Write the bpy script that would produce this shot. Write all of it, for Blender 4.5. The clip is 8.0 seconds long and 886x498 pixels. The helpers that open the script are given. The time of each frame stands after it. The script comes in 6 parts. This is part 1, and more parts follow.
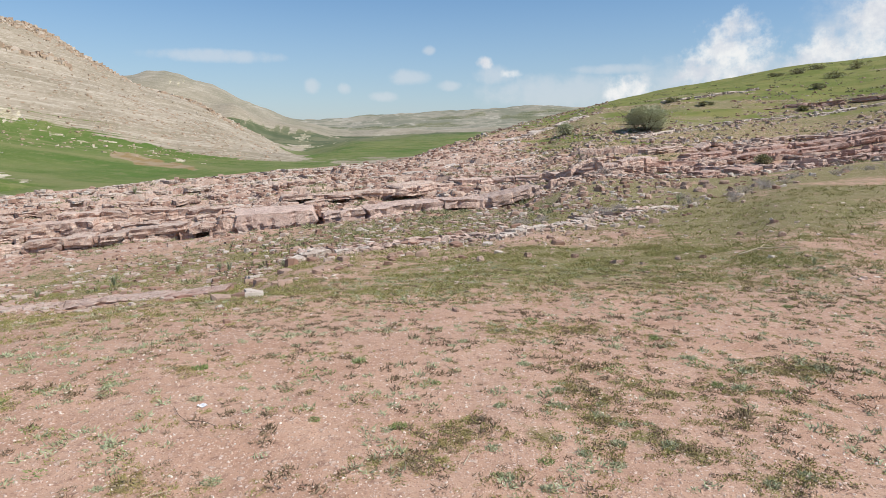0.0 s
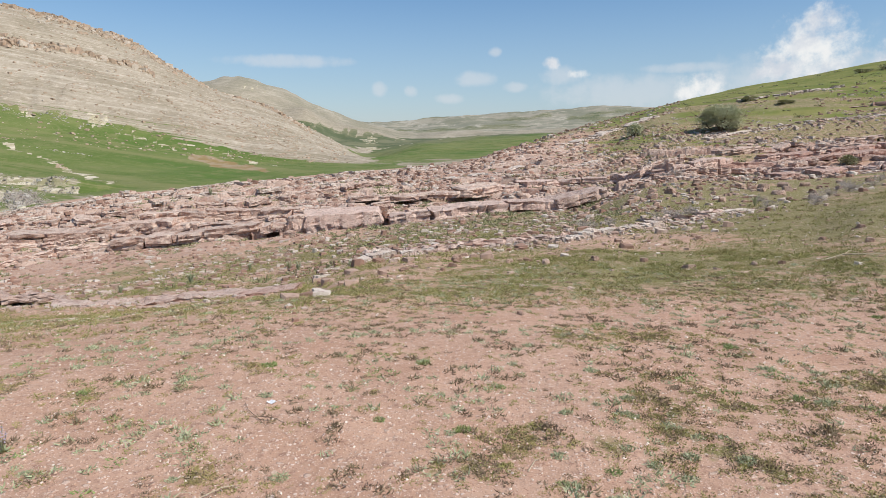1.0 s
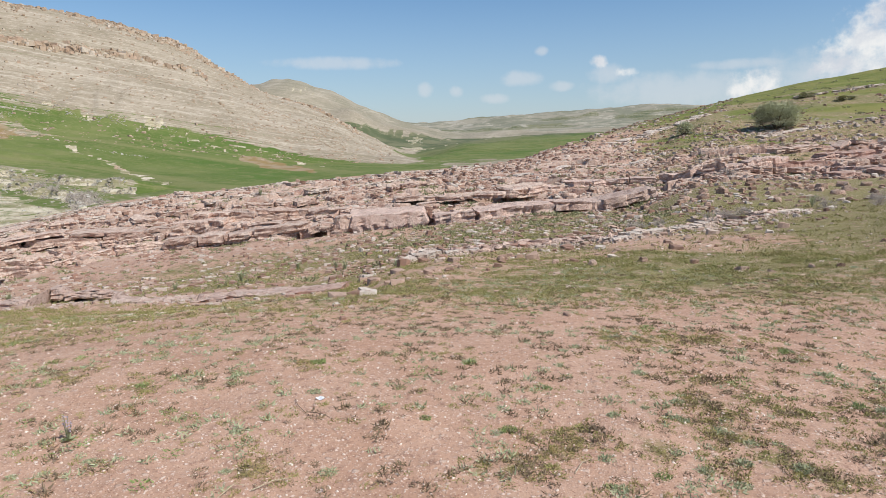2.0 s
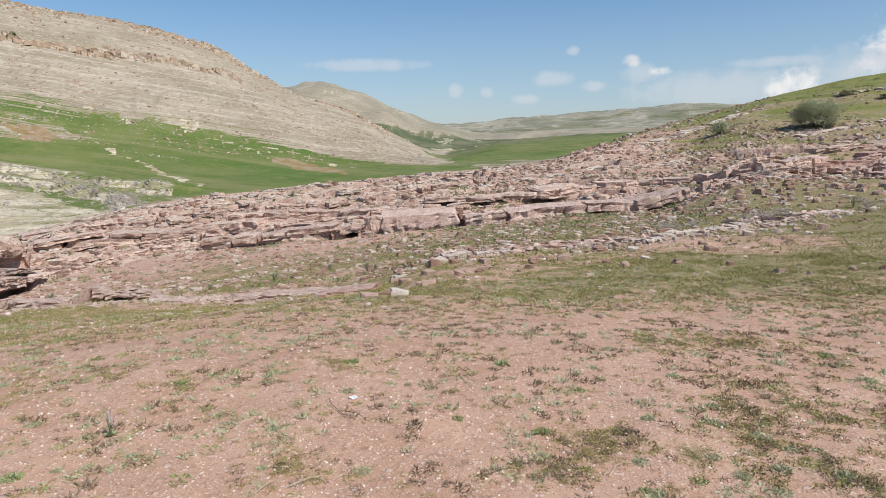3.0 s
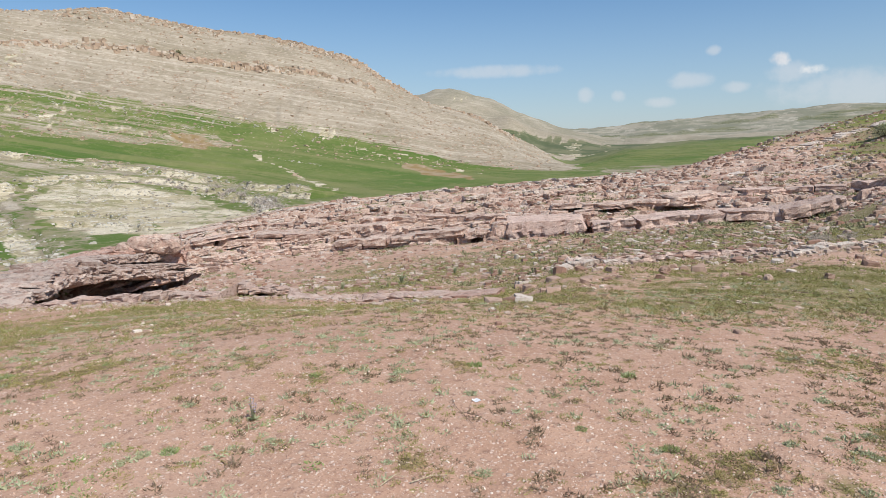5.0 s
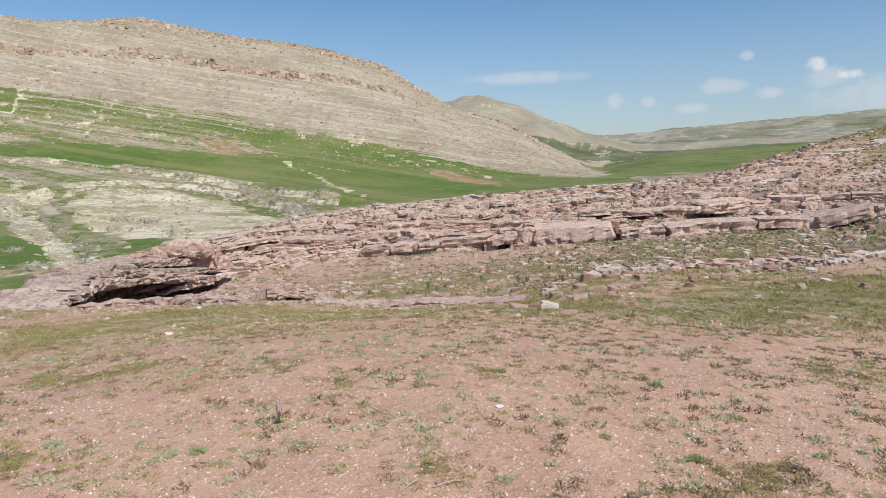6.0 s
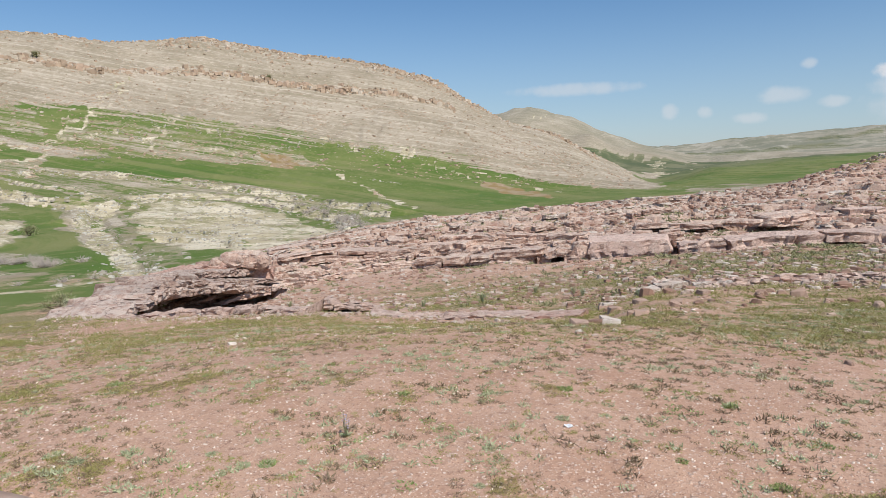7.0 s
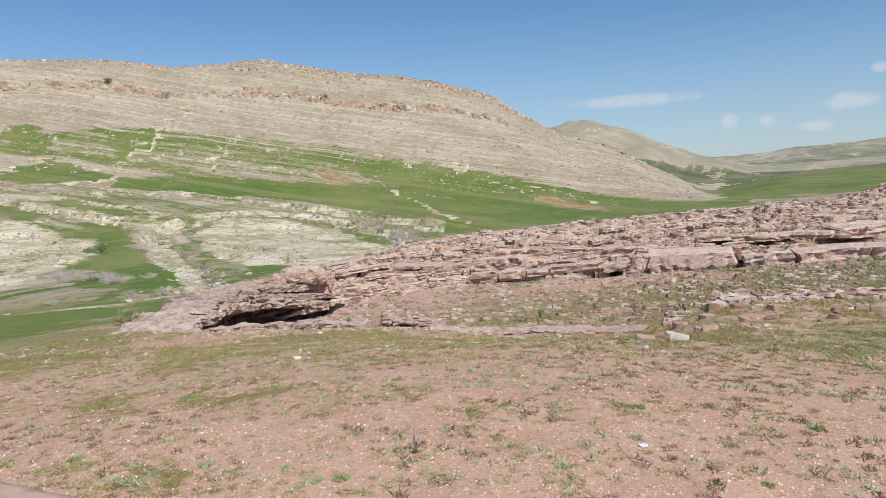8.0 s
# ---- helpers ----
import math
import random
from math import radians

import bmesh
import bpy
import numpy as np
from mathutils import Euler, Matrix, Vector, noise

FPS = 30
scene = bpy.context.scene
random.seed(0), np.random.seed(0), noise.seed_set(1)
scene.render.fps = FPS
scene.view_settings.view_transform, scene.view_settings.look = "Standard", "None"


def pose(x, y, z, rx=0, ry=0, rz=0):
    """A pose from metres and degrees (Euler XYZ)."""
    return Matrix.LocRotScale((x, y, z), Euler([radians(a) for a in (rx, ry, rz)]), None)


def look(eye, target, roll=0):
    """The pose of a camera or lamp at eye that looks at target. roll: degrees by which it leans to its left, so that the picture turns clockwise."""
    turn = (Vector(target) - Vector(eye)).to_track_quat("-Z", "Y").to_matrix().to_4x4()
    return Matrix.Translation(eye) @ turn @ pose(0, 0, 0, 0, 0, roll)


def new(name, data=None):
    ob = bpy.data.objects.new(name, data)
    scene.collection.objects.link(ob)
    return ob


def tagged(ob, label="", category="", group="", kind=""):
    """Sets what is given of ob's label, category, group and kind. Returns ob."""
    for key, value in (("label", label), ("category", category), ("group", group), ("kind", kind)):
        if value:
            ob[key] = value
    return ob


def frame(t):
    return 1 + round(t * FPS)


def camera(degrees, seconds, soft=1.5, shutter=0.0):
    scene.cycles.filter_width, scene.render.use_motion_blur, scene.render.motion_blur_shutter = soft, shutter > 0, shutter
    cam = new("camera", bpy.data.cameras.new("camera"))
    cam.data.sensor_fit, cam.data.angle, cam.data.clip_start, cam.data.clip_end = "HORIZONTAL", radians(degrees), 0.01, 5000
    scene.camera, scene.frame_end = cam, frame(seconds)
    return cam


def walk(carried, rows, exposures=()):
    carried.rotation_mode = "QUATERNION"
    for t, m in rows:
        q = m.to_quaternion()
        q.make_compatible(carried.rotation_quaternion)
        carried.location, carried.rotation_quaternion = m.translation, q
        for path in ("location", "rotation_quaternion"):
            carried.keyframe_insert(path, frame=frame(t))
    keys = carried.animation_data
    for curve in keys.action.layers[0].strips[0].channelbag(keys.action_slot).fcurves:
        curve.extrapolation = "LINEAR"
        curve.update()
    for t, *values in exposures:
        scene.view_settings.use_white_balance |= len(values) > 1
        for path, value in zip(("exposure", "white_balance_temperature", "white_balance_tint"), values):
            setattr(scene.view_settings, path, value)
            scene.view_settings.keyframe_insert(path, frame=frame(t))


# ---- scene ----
# ---- camera: a slow hand-held turn to the left ----
cam = camera(68.612, 8.0, soft=0.6)
# seconds, x, y, z, yaw, pitch, roll
PATH = [
    (0.0, 0.000, 0.000, 1.600, 0.00, -10.00, 0.00), (0.5, -0.002, 0.010, 1.600, 2.52, -9.91, 0.45),
    (1.0, -0.012, 0.025, 1.600, 5.67, -9.83, 0.35), (2.5, -0.026, -0.003, 1.603, 10.90, -9.73, 1.08),
    (3.0, -0.035, -0.009, 1.605, 12.25, -9.65, 1.05), (3.5, -0.050, -0.014, 1.607, 14.01, -9.57, 0.53),
    (4.0, -0.059, -0.022, 1.606, 17.82, -9.40, 1.29), (4.5, -0.054, -0.024, 1.606, 21.07, -9.26, 1.44),
    (6.0, -0.014, -0.043, 1.605, 25.73, -8.30, 1.39), (6.5, -0.047, -0.043, 1.610, 27.07, -7.94, 1.38),
    (7.0, -0.130, -0.057, 1.619, 30.14, -7.12, 1.66), (7.5, -0.180, -0.077, 1.620, 31.22, -6.40, 1.48),
    (8.0, -0.216, -0.096, 1.623, 34.80, -5.65, 2.56)]
walk(cam, [(t, pose(x, y, z, 90 + p, r, w)) for t, x, y, z, w, p, r in PATH],
     [(0.0, -0.05), (1.0, -0.06), (3.0, -0.09), (4.5, -0.08), (6.5, -0.13), (8.0, -0.10)])

# ---- sky and sun ----
SUN_EL, SUN_BEARING = 52.0, 113.0
world = bpy.data.worlds.new("world")
scene.world = world
world.use_nodes = True
wn, wl = world.node_tree.nodes, world.node_tree.links
wn.clear()
w_out = wn.new("ShaderNodeOutputWorld")
w_bg = wn.new("ShaderNodeBackground")
w_sky = wn.new("ShaderNodeTexSky")
w_sky.sky_type, w_sky.sun_disc = "NISHITA", False
w_sky.sun_elevation, w_sky.sun_rotation = radians(SUN_EL), radians(SUN_BEARING)
w_sky.altitude, w_sky.air_density, w_sky.dust_density, w_sky.ozone_density = 500, 1.0, 0.3, 3.0
w_bg.inputs["Strength"].default_value = 0.11


def w_math(op, a, b=0.0, c=0.0):
    n = wn.new("ShaderNodeMath")
    n.operation = op
    for k, v in enumerate((a, b, c)):
        if hasattr(v, "is_output"):
            wl.new(v, n.inputs[k])
        else:
            n.inputs[k].default_value = v
    return n.outputs[0]


def w_band(v, lo, hi):
    n = wn.new("ShaderNodeMapRange")
    n.interpolation_type = "SMOOTHSTEP"
    wl.new(v, n.inputs[0])
    n.inputs[1].default_value, n.inputs[2].default_value = lo, hi
    return n.outputs[0]


def w_mix(fac, a, b):
    n = wn.new("ShaderNodeMix")
    n.data_type = "RGBA"
    for socket, v in ((n.inputs[0], fac), (n.inputs[6], a), (n.inputs[7], b)):
        if hasattr(v, "is_output"):
            wl.new(v, socket)
        else:
            socket.default_value = v if isinstance(v, float) else (*v, 1)
    return n.outputs[2]


w_dir = wn.new("ShaderNodeTexCoord").outputs["Generated"]
w_xyz = wn.new("ShaderNodeSeparateXYZ")
wl.new(w_dir, w_xyz.inputs[0])
w_az = w_math("MULTIPLY", w_math("ARCTAN2", w_xyz.outputs[0], w_xyz.outputs[1]), 57.2958)
w_el = w_math("MULTIPLY", w_math("ARCSINE", w_xyz.outputs[2]), 57.2958)


def w_noise(scale, detail, rough):
    n = wn.new("ShaderNodeTexNoise")
    wl.new(w_dir, n.inputs["Vector"])
    n.inputs["Scale"].default_value, n.inputs["Detail"].default_value, n.inputs["Roughness"].default_value = scale, detail, rough
    return n.outputs["Fac"]


def cloud_field(puffs):
    """Heaps of cloud at a bearing and height in degrees, with their half width and half height."""
    total = None
    for az, el, hw, hh in puffs:
        dx, dy = w_math("MULTIPLY_ADD", w_az, 1 / hw, -az / hw), w_math("MULTIPLY_ADD", w_el, 1 / hh, -el / hh)
        one = w_math("SUBTRACT", 1.0, w_math("ADD", w_math("MULTIPLY", dx, dx), w_math("MULTIPLY", dy, dy)))
        total = one if total is None else w_math("MAXIMUM", total, one)
    return total


HEAPS = [(23.0, 6.0, 3.4, 3.2), (21.2, 5.0, 2.4, 2.5), (23.7, 8.1, 2.1, 1.7), (30.3, 5.6, 4.2, 2.2), (33.0, 8.0, 3.0, 2.5), (15.4, 3.6, 2.4, 1.6), (5.7, 5.1, 1.2, 0.5), (3.5, 6.0, 1.0, 0.6),
         (48.0, 9.0, 7.0, 4.0), (-120.0, 12.0, 12.0, 5.0), (150.0, 14.0, 14.0, 6.0)]
VEILS = [(-1.2, 7.0, 0.7, 0.45), (-11.1, 4.0, 0.8, 0.7), (-8.4, 3.8, 0.7, 0.6), (14.5, 5.3, 4.2, 0.5), (4.6, 5.0, 2.2, 1.0), (-5.0, 3.2, 1.4, 0.5), (-2.9, 4.8, 2.0, 0.8), (0.5, 4.1, 1.2, 0.5), (11.0, 3.4, 9.0, 1.8), (24.0, 4.0, 12.0, 2.6), (-18.7, 6.2, 6.0, 0.6), (33.0, 7.0, 6.0, 4.0)]
w_ragged = w_math("MULTIPLY_ADD", w_noise(38.0, 7.0, 0.62), 2.6, -1.3)
heap = w_band(w_math("ADD", cloud_field(HEAPS), w_ragged), 0.05, 1.15)
veil = w_math("MULTIPLY", w_band(w_math("ADD", cloud_field(VEILS), w_math("MULTIPLY", w_ragged, 0.7)), -0.1, 1.1), 0.5)
w_haze = w_math("MULTIPLY", w_band(w_el, 15.0, -1.0), 0.6)
w_blue = wn.new("ShaderNodeHueSaturation")
w_blue.inputs["Saturation"].default_value, w_blue.inputs["Value"].default_value = 1.16, 1.10
wl.new(w_sky.outputs[0], w_blue.inputs["Color"])
w_color = w_mix(w_haze, w_blue.outputs[0], (3.3, 4.35, 5.8))
w_color = w_mix(veil, w_color, (6.6, 6.9, 7.3))
w_color = w_mix(w_math("MULTIPLY", heap, 0.92), w_color, w_mix(w_band(w_noise(24.0, 5.0, 0.6), 0.35, 0.62), (6.3, 6.6, 7.2), (8.6, 8.6, 8.5)))
wl.new(w_color, w_bg.inputs[0])
wl.new(w_bg.outputs[0], w_out.inputs[0])
sun = new("sun", bpy.data.lights.new("sun", "SUN"))
sun.data.energy, sun.data.angle, sun.data.color = 4.9, radians(0.53), (1.0, 0.95, 0.88)
sun_dir = Vector((math.sin(radians(SUN_BEARING)) * math.cos(radians(SUN_EL)), math.cos(radians(SUN_BEARING)) * math.cos(radians(SUN_EL)), math.sin(radians(SUN_EL))))
sun.matrix_world = look(sun_dir * 50, (0, 0, 0))
scene.view_settings.exposure = 0.0

# ---- materials ----
def material(name, rough=0.9, spec=0.25):
    m = bpy.data.materials.new(name)
    m.use_nodes = True
    b = m.node_tree.nodes["Principled BSDF"]
    b.inputs["Roughness"].default_value = rough
    b.inputs["Specular IOR Level"].default_value = spec
    return m, Nodes(m.node_tree), b


class Nodes:
    """Short ways to make and join shader nodes."""

    def __init__(self, tree):
        self.tree = tree

    def put(self, socket, value):
        if hasattr(value, "is_output"):
            self.tree.links.new(value, socket)
        elif isinstance(value, (tuple, list)) and len(value) == 3 and socket.type == "RGBA":
            socket.default_value = (*value, 1)
        else:
            socket.default_value = value

    def node(self, kind, **values):
        n = self.tree.nodes.new("ShaderNode" + kind)
        for key, value in values.items():
            self.put(n.inputs[key], value)
        return n

    def attr(self, name):
        n = self.node("Attribute")
        n.attribute_name = name
        s = self.node("SeparateColor", Color=n.outputs["Color"])
        return s.outputs

    def position(self):
        return self.node("NewGeometry").outputs["Position"]

    def noise(self, vec, scale, detail=4.0, rough=0.55, distortion=0.0):
        n = self.node("TexNoise", Vector=vec, Scale=scale, Detail=detail, Roughness=rough, Distortion=distortion)
        return n.outputs["Fac"]

    def cells(self, vec, scale):
        """Distance from the middle of each cell, and a number for each cell."""
        n = self.node("TexVoronoi", Vector=vec, Scale=scale)
        return n.outputs["Distance"], self.node("SeparateColor", Color=n.outputs["Color"]).outputs[0]

    def stretch(self, vec, x, y, z):
        n = self.node("VectorMath", **{})
        n.operation = "MULTIPLY"
        self.put(n.inputs[0], vec)
        n.inputs[1].default_value = (x, y, z)
        return n.outputs[0]

    def sum(self, op, a, b=0.0, c=0.0):
        n = self.tree.nodes.new("ShaderNodeMath")
        n.operation = op
        for k, v in enumerate((a, b, c)):
            self.put(n.inputs[k], v)
        return n.outputs[0]

    def band(self, fac, lo, hi):
        n = self.node("MapRange", Value=fac)
        n.interpolation_type = "SMOOTHSTEP"
        n.inputs["From Min"].default_value, n.inputs["From Max"].default_value = lo, hi
        return n.outputs[0]

    def mix(self, fac, a, b, how="MIX"):
        n = self.tree.nodes.new("ShaderNodeMix")
        n.data_type, n.blend_type = "RGBA", how
        self.put(n.inputs[0], fac)
        self.put(n.inputs[6], a)
        self.put(n.inputs[7], b)
        return n.outputs[2]

    def bump(self, height, strength, distance, bsdf):
        n = self.node("Bump", Height=height, Strength=strength, Distance=distance)
        self.put(bsdf.inputs["Normal"], n.outputs[0])


def ground_material():
    m, n, b = material("ground", 0.95, 0.15)
    pos = n.position()
    c1, c2 = n.attr("cover"), n.attr("surface")
    green, pale, hill = c1[0], c1[1], c1[2]
    grass, rock, bare = c2[0], c2[1], c2[2]
    fine, grain = n.noise(pos, 55, 3, 0.7), n.noise(pos, 14, 5, 0.65)
    mid, wide, vast = n.noise(pos, 1.7, 5, 0.6), n.noise(pos, 0.35, 4), n.noise(pos, 0.035, 6, 0.6)
    # pink gravelly soil
    soil = n.mix(n.band(mid, 0.3, 0.7), (0.425, 0.255, 0.172), (0.525, 0.342, 0.243))
    soil = n.mix(n.band(wide, 0.4, 0.75), soil, (0.495, 0.325, 0.235))
    soil = n.mix(n.band(grain, 0.52, 0.70), soil, (0.30, 0.18, 0.13))
    shift = n.node("VectorMath")
    shift.operation = "ADD"
    n.put(shift.inputs[0], pos)
    n.put(shift.inputs[1], n.stretch(n.node("TexNoise", Vector=pos, Scale=30.0, Detail=2.0).outputs["Color"], 0.03, 0.03, 0.03))
    moved = shift.outputs[0]
    crumbs, crumb = n.cells(moved, 85.0)
    grit, bit = n.cells(moved, 38.0)
    clods, clod = n.cells(moved, 17.0)
    small = n.sum("MULTIPLY", n.band(crumbs, 0.45, 0.30), n.band(crumb, 0.62, 0.68))
    stones = n.sum("MULTIPLY", n.band(grit, 0.40, 0.30), n.band(bit, 0.70, 0.74))
    lumps = n.sum("MULTIPLY", n.band(clods, 0.34, 0.22), n.band(clod, 0.86, 0.9))
    soil = n.mix(n.sum("MULTIPLY", small, 0.8), soil, (0.62, 0.455, 0.36))
    soil = n.mix(n.sum("MULTIPLY", n.band(crumbs, 0.5, 0.3), n.band(crumb, 0.16, 0.1)), soil, (0.30, 0.17, 0.115))
    soil = n.mix(stones, soil, n.mix(n.band(bit, 0.76, 0.96), (0.52, 0.36, 0.275), (0.68, 0.54, 0.45)))
    soil = n.mix(lumps, soil, (0.56, 0.41, 0.32))
    soil = n.mix(n.sum("MULTIPLY", n.band(fine, 0.56, 0.68), 0.45), soil, (0.30, 0.175, 0.125))
    # low weeds and dry grass between the stones
    clump = n.noise(pos, 4.5, 6, 0.68)
    turf = n.mix(n.band(n.noise(pos, 1.1, 4), 0.35, 0.65), (0.185, 0.168, 0.058), (0.215, 0.208, 0.07))
    turf = n.mix(n.band(fine, 0.45, 0.7), turf, (0.115, 0.112, 0.035))
    amount = n.sum("ADD", n.sum("MULTIPLY_ADD", grass, 1.1, 0.08), n.sum("MULTIPLY_ADD", clump, 1.9, -0.95))
    turf = n.mix(n.sum("MULTIPLY", n.band(n.noise(pos, 7.0, 5, 0.75), 0.5, 0.62), 0.8), turf, (0.13, 0.125, 0.045))
    turf = n.mix(n.sum("MULTIPLY", n.band(n.noise(pos, 2.6, 5, 0.75), 0.55, 0.65), 0.7), turf, (0.36, 0.25, 0.17))
    turf = n.mix(n.sum("MAXIMUM", small, stones), turf, (0.50, 0.40, 0.31))
    near = n.mix(n.sum("MULTIPLY", n.band(amount, 0.40, 0.80), 0.9), soil, turf)
    # weathered bedrock and rubble
    tone = n.attr("joints")[0]
    stone = n.mix(n.band(n.sum("MULTIPLY_ADD", mid, 0.5, tone), 0.4, 1.0), (0.365, 0.22, 0.165), (0.525, 0.385, 0.305))
    stone = n.mix(n.sum("MULTIPLY", n.band(n.noise(pos, 2.4, 6, 0.75), 0.5, 0.62), 0.6), stone, (0.54, 0.465, 0.40))
    stone = n.mix(n.sum("MULTIPLY", n.band(n.noise(pos, 9.0, 6, 0.8), 0.55, 0.63), 0.75), stone, (0.17, 0.115, 0.09))
    stone = n.mix(n.sum("MULTIPLY", n.band(n.noise(pos, 6.0, 5, 0.75), 0.44, 0.37), 0.5), stone, (0.62, 0.53, 0.46))
    near = n.mix(n.band(n.sum("ADD", rock, n.sum("MULTIPLY_ADD", clump, 0.9, -0.45)), 0.35, 0.65), near, stone)
    # beige hillside, bedded along gently dipping layers
    s = n.node("VectorMath")
    s.operation = "DOT_PRODUCT"
    n.put(s.inputs[0], pos)
    s.inputs[1].default_value = (0.125, 0.135, 1.0)
    layer = n.sum("ADD", s.outputs["Value"], n.sum("MULTIPLY", n.noise(pos, 0.012, 3), 9.0))
    along = n.node("CombineXYZ", X=n.sum("MULTIPLY", n.noise(pos, 0.006, 2), 2.5), Y=0.0, Z=layer)
    stripe = n.noise(along.outputs[0], 0.55, 5, 0.7)
    flecks = n.noise(n.stretch(pos, 0.3, 0.3, 0.9), 1.0, 6, 0.75)
    earth = n.mix(n.band(vast, 0.35, 0.65), (0.295, 0.248, 0.178), (0.385, 0.326, 0.246))
    earth = n.mix(n.sum("MULTIPLY", n.band(stripe, 0.53, 0.62), 0.55), earth, (0.53, 0.47, 0.375))
    earth = n.mix(n.sum("MULTIPLY", n.band(stripe, 0.47, 0.40), 0.45), earth, (0.25, 0.215, 0.135))
    earth = n.mix(n.sum("MULTIPLY", n.band(flecks, 0.545, 0.62), 0.6), earth, (0.56, 0.48, 0.385))
    earth = n.mix(n.sum("MULTIPLY", n.band(flecks, 0.46, 0.39), 0.5), earth, (0.215, 0.175, 0.105))
    # far hills turn grey-olive with distance: scrub, plus aerial haze put into the colour
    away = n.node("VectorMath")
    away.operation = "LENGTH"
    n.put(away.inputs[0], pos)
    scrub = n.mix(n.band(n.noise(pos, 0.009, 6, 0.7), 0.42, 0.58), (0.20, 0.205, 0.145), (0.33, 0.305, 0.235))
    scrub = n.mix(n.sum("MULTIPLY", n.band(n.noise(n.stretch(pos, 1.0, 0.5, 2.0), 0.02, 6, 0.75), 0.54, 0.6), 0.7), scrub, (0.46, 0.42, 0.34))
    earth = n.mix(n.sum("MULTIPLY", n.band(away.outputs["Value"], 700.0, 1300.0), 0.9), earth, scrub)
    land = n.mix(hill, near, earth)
    # thin olive growth on the valley floor and the terraces
    thin = n.mix(n.band(n.noise(n.stretch(pos, 1.0, 1.0, 3.0), 0.12, 6, 0.7), 0.42, 0.6), (0.17, 0.18, 0.075), (0.27, 0.245, 0.125))
    sparse = n.sum("MULTIPLY", n.band(n.sum("ADD", n.noise(n.stretch(pos, 0.5, 0.5, 2.0), 0.16, 6, 0.75), n.sum("MULTIPLY", stripe, -0.35)), 0.22, 0.42), n.band(green, 0.28, 0.40))
    land = n.mix(n.sum("MULTIPLY", sparse, 0.8), land, thin)
    # pale marl benches with olive growth between them
    benches = n.noise(n.stretch(pos, 0.05, 0.05, 1.4), 1.0, 6, 0.7)
    marl = n.mix(n.band(benches, 0.40, 0.60), (0.42, 0.36, 0.235), (0.62, 0.555, 0.42))
    marl = n.mix(n.sum("MULTIPLY", n.band(n.noise(n.stretch(pos, 0.6, 1.3, 3.0), 0.1, 6, 0.7), 0.51, 0.57), 0.75), marl, (0.24, 0.225, 0.105))
    marl = n.mix(n.band(n.noise(pos, 0.8, 5, 0.75), 0.58, 0.66), marl, (0.70, 0.64, 0.53))
    marl = n.mix(n.sum("MULTIPLY", n.band(n.noise(pos, 0.9, 5, 0.75), 0.44, 0.36), 0.7), marl, (0.24, 0.20, 0.13))
    land = n.mix(n.band(n.sum("ADD", pale, n.sum("MULTIPLY_ADD", flecks, 1.4, -0.7)), 0.35, 0.6), land, marl)
    # sown green fields
    crop = n.mix(n.band(n.noise(pos, 0.03, 5, 0.6), 0.38, 0.62), (0.105, 0.150, 0.036), (0.150, 0.182, 0.056))
    crop = n.mix(n.band(n.noise(pos, 0.45, 5, 0.7), 0.45, 0.72), crop, (0.18, 0.20, 0.075))
    crop = n.mix(n.band(n.noise(pos, 0.011, 4), 0.5, 0.66), crop, (0.085, 0.145, 0.030))
    crop = n.mix(n.sum("MULTIPLY", n.band(stripe, 0.50, 0.60), 0.5), crop, (0.24, 0.225, 0.10))
    crop = n.mix(n.sum("MULTIPLY", n.band(n.noise(pos, 0.09, 6, 0.75), 0.52, 0.62), 0.6), crop, (0.205, 0.205, 0.085))
    crop = n.mix(n.sum("MULTIPLY", n.band(flecks, 0.62, 0.70), 0.25), crop, (0.36, 0.32, 0.19))
    # far fields go duller with distance, haze put into their colour
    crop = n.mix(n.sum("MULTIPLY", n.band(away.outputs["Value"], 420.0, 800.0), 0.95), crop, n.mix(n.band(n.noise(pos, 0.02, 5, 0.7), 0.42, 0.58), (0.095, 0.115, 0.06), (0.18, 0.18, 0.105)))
    meadow = n.mix(n.band(n.noise(pos, 0.25, 6, 0.7), 0.4, 0.62), (0.155, 0.18, 0.045), (0.235, 0.225, 0.075))
    crop = n.mix(n.attr("joints")[2], crop, meadow)
    edge = n.sum("ADD", n.sum("MULTIPLY_ADD", flecks, 1.2, -0.6), n.sum("MULTIPLY_ADD", stripe, -2.4, 1.2))
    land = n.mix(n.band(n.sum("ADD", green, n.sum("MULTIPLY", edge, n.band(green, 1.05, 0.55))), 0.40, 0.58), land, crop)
    # ploughed and dry patches
    dry = n.mix(n.band(n.noise(pos, 0.15, 4), 0.4, 0.6), (0.27, 0.19, 0.085), (0.33, 0.255, 0.16))
    land = n.mix(n.band(n.sum("ADD", bare, n.sum("MULTIPLY_ADD", flecks, 0.6, -0.3)), 0.4, 0.65), land, dry)
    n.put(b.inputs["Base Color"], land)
    relief = n.sum("ADD", n.sum("MULTIPLY", grain, 0.7), n.sum("MULTIPLY", fine, 0.15))
    relief = n.sum("ADD", relief, n.sum("ADD", n.sum("MULTIPLY", small, 0.10), n.sum("ADD", n.sum("MULTIPLY", stones, 0.22), n.sum("MULTIPLY", lumps, 0.3))))
    n.bump(relief, 0.6, 0.045, b)
    return m


